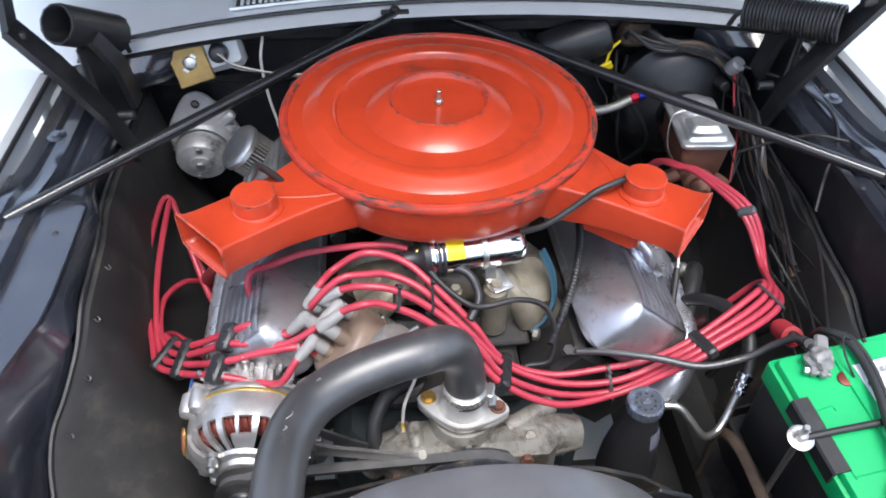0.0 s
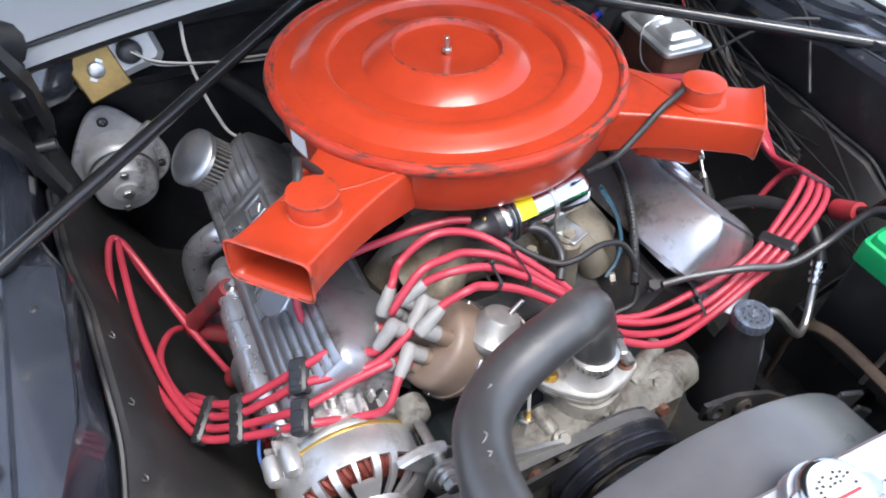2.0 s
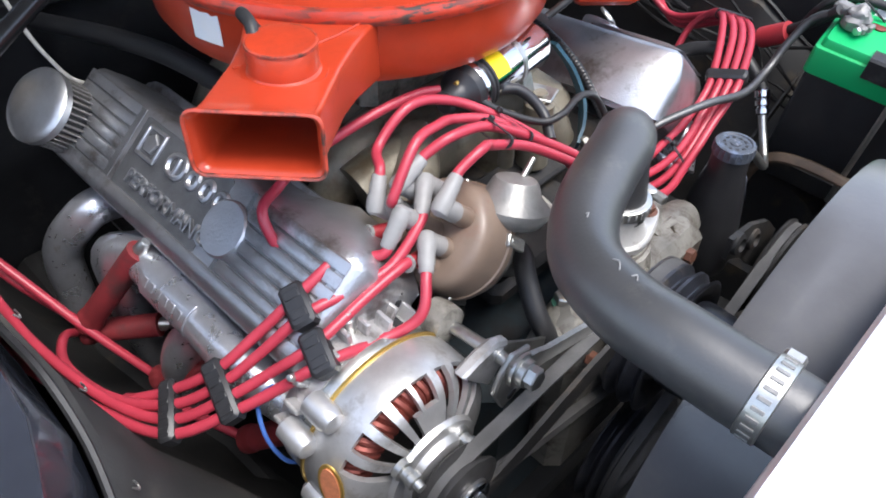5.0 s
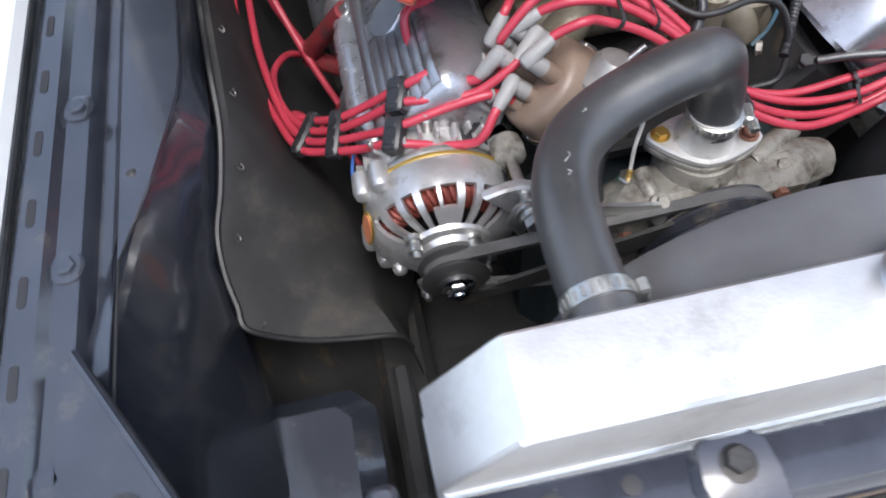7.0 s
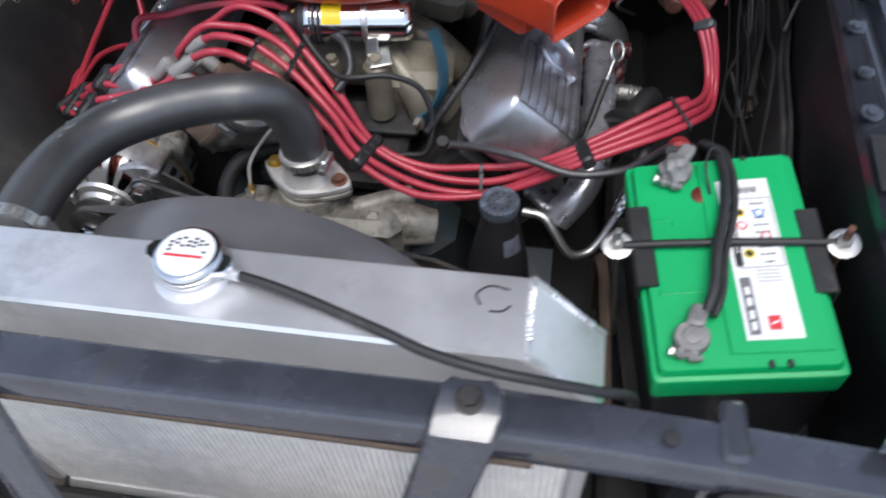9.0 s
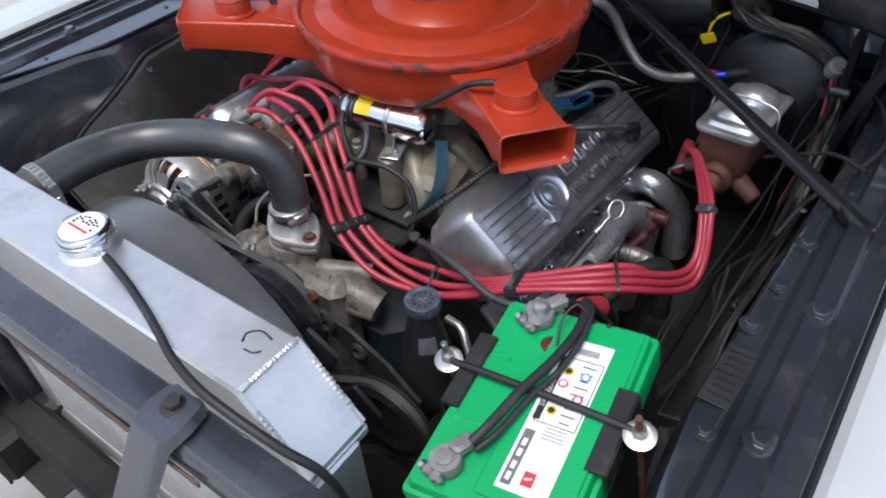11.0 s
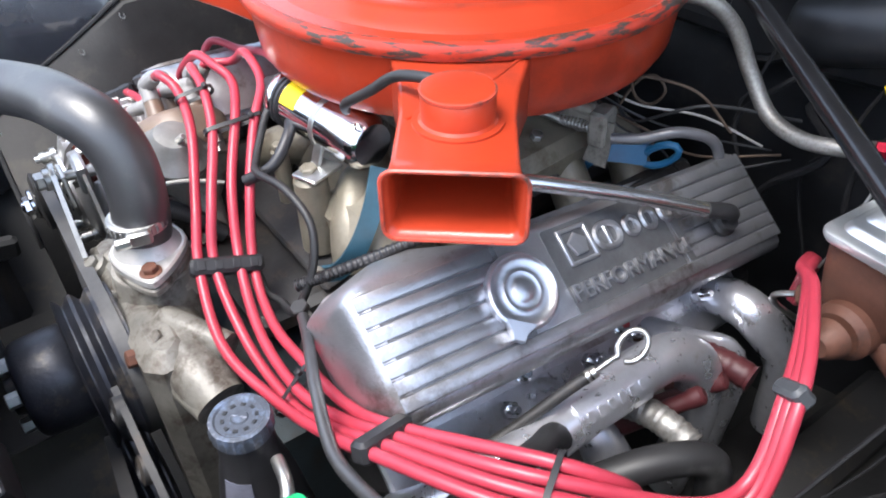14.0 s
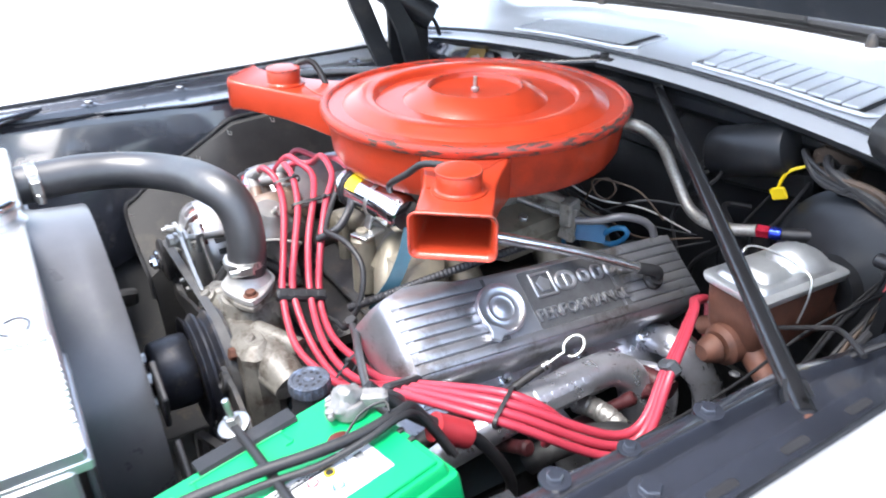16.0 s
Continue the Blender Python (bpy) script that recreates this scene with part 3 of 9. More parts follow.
def cowl():
    body = thing("cowl", (MID, 1.45, 0.85), "pale silver cowl panel with pressed air vents below the windscreen", "cowl", kind="structure")
    grid = []
    for i in range(33):
        x = MID - 0.80 + 1.60 * i / 32
        bow = 0.10 * ((x - MID) / 0.8) ** 2
        grid.append([(x, 1.258 - bow, 0.836 - 0.06 * abs((x - MID) / 0.8) ** 2), (x, 1.240 - bow, 0.844 - 0.05 * abs((x - MID) / 0.8) ** 2), (x, 1.238 - bow, 0.852 - 0.05 * abs((x - MID) / 0.8) ** 2), (x, 1.268 - bow, 0.861 - 0.05 * abs((x - MID) / 0.8) ** 2), (x, 1.34 - bow, 0.872 - 0.04 * abs((x - MID) / 0.8) ** 2), (x, 1.46 - bow, 0.884 - 0.03 * abs((x - MID) / 0.8) ** 2), (x, 1.56 - bow, 0.888 - 0.03 * abs((x - MID) / 0.8) ** 2)])
    part("top_panel", sheet(B(), [r[2:] for r in grid], 0.002), SILVER, body)
    part("front_lip", sheet(B(), [r[:3] for r in grid], 0.002), BLACK, body, "black painted front lip of the cowl")
    under = B()
    box(under, (1.3, 0.12, 0.035), pose(MID, 1.325, 0.815), 0.01)
    part("under_channel", under, BLACK, body)
    seal = B()
    sweep(seal, [(MID - 0.62 + 0.155 * i, 1.268 - 0.10 * ((-0.62 + 0.155 * i) / 0.8) ** 2, 0.867 - 0.05 * ((-0.62 + 0.155 * i) / 0.8) ** 2) for i in range(9)], 0.004, 8, 5)
    part("weather_seal", seal, RUBBER, body)
    # louvred vents, each slat a piece
    fine = finish(box(B(), (0.0058, 0.085, 0.0032), Matrix(), 0.001), "slat", SILVER)
    wide = finish(box(B(), (0.0245, 0.085, 0.005), Matrix(), 0.0015), "wide_slat", SILVER)
    for x0, slat, count, step in ((-0.11, fine, 26, 0.0105), (0.34, wide, 10, 0.0275)):
        for k in range(count):
            x = x0 + step * (k - (count - 1) / 2)
            ob = new("vent_slat", slat)
            ob.parent = body
            ob.location = vec(x, 1.345 - 0.10 * ((x - MID) / 0.8) ** 2, 0.8768 - 0.04 * ((x - MID) / 0.8) ** 2) - body.location
            ob.rotation_euler = (radians(4.6), 0, 0)
        tray = B()
        rows = []
        for i in range(7):
            x = x0 - 0.1425 + 0.0475 * i
            q = ((x - MID) / 0.8) ** 2
            rows.append([(x, 1.345 - 0.10 * q + w, 0.8746 - 0.04 * q + 0.08 * w) for w in (-0.0425, 0.0, 0.0425)])
        part("vent_well", sheet(tray, rows, 0.0008), BLACK, body)
        fr = B()
        sweep(fr, [(x0 + a * 0.15, 1.345 - 0.10 * ((x0 + a * 0.15 - MID) / 0.8) ** 2 + b * 0.048, 0.874 - 0.035 * ((x0 + a * 0.15 - MID) / 0.8) ** 2 + b * 0.004) for a, b in ((-1, -1), (0, -1), (1, -1), (1.03, 0), (1, 1), (0, 1), (-1, 1), (-1.03, 0), (-1, -1))], 0.003, 8, 3)
        part("vent_frame", fr, SILVER, body)
    # pressed corner wedges in front of the cowl
    for s in (LEFT, RIGHT):
        c = B()
        x0, x1 = apron_x(s, 0.47), apron_x(s, 0.63)
        grid = [[(x0, 1.255, 0.828), (x0, 1.25, 0.80), (x0, 1.255, 0.77)], [(apron_x(s, 0.51), 1.235, 0.838), (apron_x(s, 0.51), 1.205, 0.79), (apron_x(s, 0.51), 1.23, 0.755)], [(apron_x(s, 0.56), 1.215, 0.835), (apron_x(s, 0.56), 1.175, 0.80), (apron_x(s, 0.56), 1.21, 0.75)], [(x1, 1.20, 0.83), (x1, 1.16, 0.81), (x1, 1.20, 0.75)]]
        part("corner_wedge", sheet(c, grid, 0.003 * s), NAVY, body)


def windscreen():
    body = thing("cabin", (MID, 1.75, 1.0), "car cabin with raked clear windscreen and pale silver roof", "car cabin", kind="structure")
    rows = []
    for i in range(17):
        x = MID - 0.70 + 1.40 * i / 16
        bow = 0.16 * ((x - MID) / 0.7) ** 2
        rows.append([(x, 1.60 + 0.62 * k - bow, 0.90 + 0.40 * k) for k in (0, 0.33, 0.66, 1)])
    g = part("pane", sheet(B(), rows, 0.005), GLASS, body)
    g.visible_shadow = False
    seal = B()
    sweep(seal, [(MID - 0.70 + 0.175 * i, 1.595 - 0.16 * ((-0.70 + 0.175 * i) / 0.7) ** 2, 0.897) for i in range(9)], 0.009, 8, 4)
    part("seal", seal, RUBBER, body)
    roof = B()
    sheet(roof, [[(MID + x, 2.20 - 0.16 * (x / 0.7) ** 2 + 0.9 * k, 1.305 + 0.06 * math.sin(math.pi * k) - 0.05 * (x / 0.7) ** 4) for k in (0, 0.25, 0.5, 0.75, 1)] for x in (-0.72, -0.6, -0.3, 0, 0.3, 0.6, 0.72)], 0.02)
    part("roof", roof, SILVER, body, "pale silver roof panel")
    for s in (LEFT, RIGHT):
        pil = B()
        sweep(pil, [(apron_x(s, 0.705), 1.44, 0.88), (apron_x(s, 0.70), 1.74, 1.09), (apron_x(s, 0.70), 2.05, 1.29)], 0.03, 10, 4)
        part("pillar", pil, SILVER, body, "pale silver windscreen pillar")
        dr = B()
        box(dr, (0.03, 1.6, 0.65), pose(apron_x(s, 0.86), 2.25, 0.55), 0.012)
        part("door_side", dr, SILVER, body, "pale silver body side")
    seat = B()
    box(seat, (1.3, 0.15, 0.75), pose(MID, 2.75, 0.70, -12, 0, 0), 0.05)
    part("seat_back", seat, PLASTIC, body, "dark seat back inside the cabin")
    dash = B()
    box(dash, (1.35, 0.35, 0.06), pose(MID, 1.84, 0.86), 0.02)
    part("dash_top", dash, PLASTIC, body)


def wiper(x, y, ang):
    ob = thing("wiper", (x, y, 0.892), "black wiper arm and blade lying at the foot of the windscreen", "wiper", group="wipers")
    piv = B()
    cyl(piv, (x, y, 0.880), (x, y, 0.905), 0.011, 0.008, 16, 0.002)
    part("pivot", piv, DARKIRON, ob)
    d = vec(math.cos(ang), math.sin(ang), 0)
    a = B()
    sweep(a, [vec(x, y, 0.905), vec(x, y, 0.912) + d * 0.1, vec(x, y, 0.914) + d * 0.28], 0.0045, 8, 4)
    part("arm", a, PLASTIC, ob)
    b = B()
    c = vec(x, y, 0.907) + d * 0.30
    box(b, (0.34, 0.008, 0.013), frame_on(c, (0, 0, 1), d.cross(vec(0, 0, -1))) , 0.002)
    part("blade", b, RUBBER, ob)


def hood():
    """The raised hood, standing open over the rear of the bay."""
    body = thing("hood", (MID, 1.46, 0.95), "raised pale silver hood with a dark ribbed underside", "hood")
    up = vec(0, -math.cos(radians(51)), math.sin(radians(51)))
    base = vec(MID, 1.465, 0.950)
    grid = [[base + vec(x, 0, 0) + up * s + vec(0, 0.05 * (x / 0.8) ** 2, -0.02 * (x / 0.8) ** 2) for s in (0, 0.02, 0.4, 0.8, 1.25, 1.28)] for x in (-0.80, -0.78, -0.4, 0, 0.4, 0.78, 0.80)]
    part("outer_skin", sheet(B(), grid, -0.004), SILVER, body)
    n = vec(0, -math.sin(radians(51)), -math.cos(radians(51)))
    m = Matrix(((1, up.x, n.x, base.x), (0, up.y, n.y, base.y), (0, up.z, n.z, base.z), (0, 0, 0, 1)))
    for x, s, w, l in ((0, 0.06, 1.5, 0.10), (0, 1.20, 1.5, 0.12), (-0.70, 0.63, 0.12, 1.04), (0.70, 0.63, 0.12, 1.04), (-0.33, 0.63, 0.07, 1.04), (0.33, 0.63, 0.07, 1.04)):
        b = B()
        box(b, (w, l, 0.03), m @ pose(x, s, 0.022), 0.01)
        part("inner_rib", b, BLACK, body)
    b = B()
    box(b, (1.5, 1.22, 0.006), m @ pose(0, 0.63, 0.006), 0.002)
    part("underside_panel", b, BLACK, body)


firewall()
hood()
cowl()
windscreen()
wiper(-0.28, 1.53, radians(6))
wiper(0.33, 1.545, radians(4))


def core_support():
    body = thing("radiator_support", (MID, 0.2, 0.6), "navy-black steel radiator support bar with bolt holes and worn paint", "radiator support", kind="structure")
    grid = []
    drop = 0.014
    for x, z, y in ((-0.52, 0.800, 0.214), (-0.42, 0.808, 0.214), (-0.33, 0.818, 0.212), (-0.24, 0.826, 0.210), (-0.1, 0.829, 0.208), (0.08, 0.830, 0.207), (0.25, 0.829, 0.209), (0.36, 0.824, 0.212), (0.45, 0.812, 0.215), (0.55, 0.800, 0.216), (0.66, 0.792, 0.214), (0.75, 0.788, 0.214)):
        grid.append([(x, y + dy, z - drop + dz) for dy, dz in ((0.017, -0.016), (0.016, -0.006), (0.013, -0.004), (-0.020, -0.006), (-0.025, -0.011), (-0.028, -0.035))])
    part("top_bar", sheet(B(), grid, -0.0025), BARPAINT, body)
    for x in (-0.36, -0.30, -0.195, -0.145, 0.425, 0.485, 0.54):
        h = B()
        lathe(h, [(0.0065, 0), (0.0065, 0.001), (0.004, 0.0012)], pose(x, 0.211, (0.824 if x > -0.25 and x < 0.3 else 0.8135 if abs(x) < 0.37 else 0.8065 if abs(x) < 0.5 else 0.8) - drop), 12)
        part("bolt_hole", h, INK, body)
    for x, s in ((-0.082, 1), (0.335, -1)):
        st = B()
        lean = 0.022 * s
        grid = []
        for p, hw in (((x, 0.224, 0.8325), 0.016), ((x, 0.218, 0.8325), 0.023), ((x, 0.200, 0.8320), 0.026), ((x + 0.004 * s, 0.183, 0.824), 0.0245), ((x + 0.006 * s + lean, 0.146, 0.74), 0.023), ((x + 0.016 * s + 2.2 * lean, 0.093, 0.61), 0.023), ((x + 0.026 * s + 3.5 * lean, 0.03, 0.46), 0.023)):
            grid.append([(p[0] + a * hw, p[1], p[2] - drop + dz) for a, dz in ((-1, -0.008), (-0.86, 0.0), (-0.5, 0.0), (0.5, 0.0), (0.86, 0.0), (1, -0.008))])
        sp = part("strap", sheet(st, grid, -0.003), BARPAINT, body)
        bo = B()
        lathe(bo, [(0.013, 0), (0.013, 0.002), (0.010, 0.003)], pose(x, 0.209, 0.8328 - drop), 20)
        hexagon(bo, pose(x, 0.209, 0.8353 - drop, 0, 0, 12), 0.0085, 0.007)
        part("bolt", bo, DARKIRON, sp)
    for s in (LEFT, RIGHT):
        baf = B()
        box(baf, (0.27, 0.006, 0.56), pose(apron_x(s, 0.545), 0.172, 0.485, -6, 0, 8 * s), 0.002)
        part("side_baffle", baf, UNDER, body, "dark side baffle with road dirt")
        for k in range(3):
            rb = B()
            box(rb, (0.20 - 0.03 * k, 0.012, 0.012), pose(apron_x(s, 0.545), 0.158, 0.70 - 0.10 * k, 0, 4 * s, 8 * s), 0.004)
            part("pressed_rib", rb, UNDER, body)
    rl = B()
    box(rl, (0.50, 0.003, 0.007), pose(0.135, 0.1800, 0.7940 - drop), 0.001)
    part("rust_line", rl, TAN, body, "brown rusty lower edge of the bar")
    lower = B()
    box(lower, (1.15, 0.06, 0.05), pose(MID, 0.20, 0.33), 0.01)
    part("lower_bar", lower, UNDER, body)
    for s in (LEFT, RIGHT):
        side = B()
        box(side, (0.02, 0.05, 0.46), pose(apron_x(s, 0.415), 0.225, 0.56), 0.004)
        part("side_channel", side, BARPAINT, body)
    pan = B()
    box(pan, (1.1, 0.006, 0.35), pose(MID, -0.02, 0.40), 0.002)
    part("grille_panel", pan, PLASTIC, body)


core_support()


def radiator():
    ob = thing("radiator", (0.088, 0.275, 0.35), "bare aluminium radiator with a welded top tank and pale fin core", "radiator")
    tank = B()
    poly = [(-0.260, 0.735), (-0.262, 0.750), (-0.206, 0.819), (-0.200, 0.823), (0.370, 0.823), (0.376, 0.819), (0.440, 0.746), (0.438, 0.735)]
    rows = []
    for y, k in ((0.246, 0.003), (0.249, 0.0), (0.319, 0.0), (0.322, 0.003)):
        rows.append([(x + (k if x < 0 else -k), y, z - (k if z > 0.8 else 0)) for x, z in poly])
    part("top_tank", rings(tank, rows), ALU, ob, angle=25)
    for x0, x1, z0, z1, yy in ((-0.203, 0.379, 0.822, 0.822, 0.2475), ):
        for ends in ([(-0.260, yy, 0.750), (-0.204, yy, 0.820)], [(0.438, yy, 0.746), (0.375, yy, 0.820)]):
            w = B()
            sweep(w, ends, 0.0026, 6, 6)
            part("weld_seam", w, ALU, ob)
    r = B()
    random.seed(4)
    for y in (0.249, 0.32):
        n = 18
        sweep(r, [(0.374 + 0.065 * i / n + random.uniform(-0.0008, 0.0008), y, 0.821 - 0.074 * i / n) for i in range(n + 1)], 0.003, 6, 2, radius=lambda t: 1 + 0.3 * math.sin(t * 110))
    sweep(r, [(0.374 + random.uniform(-0.0008, 0.0008), 0.249 + 0.004 * i, 0.8225) for i in range(19)], 0.0028, 6, 2, radius=lambda t: 1 + 0.3 * math.sin(t * 110))
    part("weld_bead", r, ALU, ob)
    rail = B()
    box(rail, (0.70, 0.082, 0.012), pose(0.089, 0.2845, 0.729), 0.002)
    part("header_plate", rail, ALU, ob)
    for x in (-0.255, 0.433):
        side = B()
        box(side, (0.018, 0.07, 0.40), pose(x, 0.275, 0.53), 0.003)
        part("side_plate", side, ALU, ob)
    bt = B()
    box(bt, (0.70, 0.075, 0.06), pose(0.089, 0.275, 0.30), 0.008)
    part("bottom_tank", bt, ALU, ob)
    core = B()
    for k in range(92):
        x = -0.243 + 0.0073 * k
        box(core, (0.0026, 0.05, 0.395), pose(x, 0.272, 0.53), 0.0005)
    for k in range(40):
        box(core, (0.67, 0.044, 0.0012), pose(0.089, 0.273, 0.335 + 0.0098 * k), 0.0002)
    c = part("fin_core", core, FIN, ob, "pale aluminium tubes and fins")
    tagged(c, "pale aluminium tubes and fins", kind="stuff")
    back = B()
    box(back, (0.67, 0.004, 0.395), pose(0.089, 0.302, 0.53), 0.001)
    part("core_back", back, DARKIRON, ob)
    # filler neck and cap
    n = B()
    lathe(n, [(0.034, 0), (0.031, 0.004), (0.026, 0.006), (0.026, 0.015), (0.031, 0.016), (0.031, 0.018)], pose(0.090, 0.293, 0.822), 32)
    neck = part("filler_neck", n, ALU, ob)
    nip = B()
    cyl(nip, (0.113, 0.290, 0.834), (0.138, 0.284, 0.836), 0.005, 0.005, 12, 0.001)
    part("overflow_nipple", nip, ALU, neck)
    cap = B()
    lathe(cap, [(0.0275, 0.0), (0.029, 0.002), (0.029, 0.007), (0.0272, 0.0097), (0.025, 0.0105), (0.0005, 0.0108)], pose(0.093, 0.292, 0.8405), 36)
    for s in (-1, 1):
        prism(cap, [(s * 0.025, -0.012), (s * 0.036, -0.008), (s * 0.0395, 0), (s * 0.036, 0.008), (s * 0.025, 0.012)][::s], 0.006, pose(0.093, 0.292, 0.8405, 0, 0, -8), 0.001)
    cp = part("radiator_cap", cap, CHROME, ob, "chrome radiator cap with a white printed disc")
    d = B()
    lathe(d, [(0.0238, 0), (0.0236, 0.0006), (0.0005, 0.0007)], pose(0.093, 0.292, 0.8515), 36)
    disc = part("printed_disc", d, WHITE, cp)
    for i in range(7):
        for j in range(3):
            if (i * 3 + j * 5) % 4 == 3:
                continue
            q = B()
            box(q, (0.0034, 0.0024, 0.0005), pose(0.093 + (i - 3) * 0.0050, 0.292 + 0.006 + j * 0.0040 - 0.0006 * (i - 3) ** 2, 0.8524), 0.0001)
            part("print_bar", q, INK, cp)
    for dx, w, dy in ((-0.001, 0.033, -0.0045), ):
        q = B()
        box(q, (w, 0.0026, 0.0005), pose(0.093 + dx, 0.292 + dy, 0.8524), 0.0001)
        part("print_bar", q, REDINK, cp)
    for x, y, z, nrm in ((0.345, 0.297, 0.8232, 0), (0.16, 0.272, 0.8232, 1)):
        s = B()
        if nrm == 0:
            sweep(s, [(x - 0.012, y - 0.008, z), (x - 0.016, y + 0.002, z), (x - 0.006, y + 0.011, z), (x + 0.010, y + 0.009, z)], 0.0011, 6, 5)
            sweep(s, [(x - 0.004, y - 0.013, z), (x + 0.006, y - 0.012, z), (x + 0.012, y - 0.006, z)], 0.001, 6, 4)
            part("marker_scribble", s, DARKIRON, ob)
    # outlet for the upper hose
    o = B()
    cyl(o, (-0.120, 0.312, 0.788), (-0.121, 0.350, 0.790), 0.022, 0.022, 24, 0.002)
    part("hose_outlet", o, ALU, ob)
    return ob


radiator()


def hoses():
    h = thing("upper_radiator_hose", (0.083, 0.56, 0.68), "thick black rubber upper radiator hose with scuff marks", "radiator hose")
    bm = B()
    sweep(bm, [(0.083, 0.562, 0.672), (0.082, 0.569, 0.715), (0.073, 0.569, 0.752), (0.058, 0.561, 0.777), (0.030, 0.548, 0.787), (-0.014, 0.536, 0.786), (-0.059, 0.519, 0.782), (-0.096, 0.490, 0.782), (-0.116, 0.446, 0.786), (-0.1215, 0.400, 0.790), (-0.122, 0.365, 0.790), (-0.121, 0.342, 0.790), (-0.120, 0.320, 0.789)], 0.0265, 28, 7)
    part("hose", bm, HOSE, h)
    for a, b, nm in (((-0.1212, 0.3510, 0.7902), (-0.1207, 0.3365, 0.7899), "hose_clamp"), ((0.083, 0.562, 0.684), (0.083, 0.562, 0.696), "hose_clamp")):
        c = B()
        a, b = Vector(a), Vector(b)
        m = frame_on(a, b - a, (1, 0, 0.3))
        L = (b - a).length
        lathe(c, [(0.0268, 0), (0.0282, 0.0008), (0.0282, L - 0.0008), (0.0268, L)], m, 40)
        clamp = part(nm, c, STEEL, h, "worm-drive steel hose clamp")
        s = B()
        box(s, (0.022, 0.010, 0.014), m @ pose(0.008, 0.031, L / 2, 0, 0, -14), 0.002)
        cyl(s, m @ vec(0.016, 0.032, L / 2), m @ vec(0.030, 0.030, L / 2), 0.0055, 0.0055, 8, 0.001)
        part("screw_housing", s, STEEL, clamp)
        for k in range(26):
            t = 2 * math.pi * k / 26
            sl = B()
            box(sl, (0.0026, 0.0010, L * 0.55), m @ pose(0.0284 * math.cos(t), 0.0284 * math.sin(t), L / 2, 0, 0, math.degrees(t) + 90), 0.0003)
            part("thread_slot", sl, LEAD, clamp)
    for p, q in (((-0.1150, 0.4560, 0.8116), (-0.1090, 0.4650, 0.8108)), ((-0.1165, 0.4420, 0.8130), (-0.1150, 0.4470, 0.8126)), ((-0.0860, 0.5030, 0.8090), (-0.0830, 0.5060, 0.8090))):
        s = B()
        sweep(s, [p, ((p[0] + q[0]) / 2 + 0.003, (p[1] + q[1]) / 2, p[2] + 0.0006), q], 0.0005, 8, 3, squash=1.2)
        part("scuff_mark", s, GREY, h)
    o = B()
    sweep(o, [(0.132, 0.285, 0.836), (0.154, 0.281, 0.836), (0.19, 0.273, 0.833), (0.229, 0.262, 0.830), (0.265, 0.250, 0.830), (0.30, 0.238, 0.829), (0.345, 0.229, 0.8295), (0.385, 0.229, 0.822), (0.43, 0.236, 0.802), (0.46, 0.25, 0.77), (0.468, 0.262, 0.70)], 0.0044, 12, 6)
    solid("overflow_hose", o, RUBBER, "thin black rubber overflow hose lying over the radiator tank", "hose")


hoses()


def shroud():
    ob = thing("fan_shroud", (0.09, 0.38, 0.3), "black plastic fan shroud behind the radiator", "fan shroud")
    bm = B()
    grid = []
    for i in range(41):
        a = radians(-35 + 250 * i / 40)
        c, s = math.cos(a), math.sin(a)
        row = []
        for y, r in ((0.318, 0.244), (0.335, 0.239), (0.365, 0.236), (0.388, 0.2345), (0.392, 0.2325), (0.391, 0.229)):
            row.append((0.0814 + r * c, y, 0.571 + r * s))
        grid.append(row)
    part("ring", sheet(bm, grid, -0.003), SHROUD, ob)
    for x, w in ((-0.215, 0.08), (0.385, 0.08)):
        f = B()
        box(f, (w, 0.006, 0.40), pose(x, 0.319, 0.52), 0.002)
        part("flange", f, SHROUD, ob)
    fl = B()
    for k, (xx, zz) in enumerate(((0.285, 0.665), (0.335, 0.60))):
        box(fl, (0.05, 0.006, 0.07), pose(xx, 0.40, zz, 0, 30 + 12 * k, 0), 0.002)
    part("side_tab", fl, PLASTIC, ob)


shroud()


# ---- air cleaner ----
CX, CY, RIM = 0.0795, 0.9465, 0.851


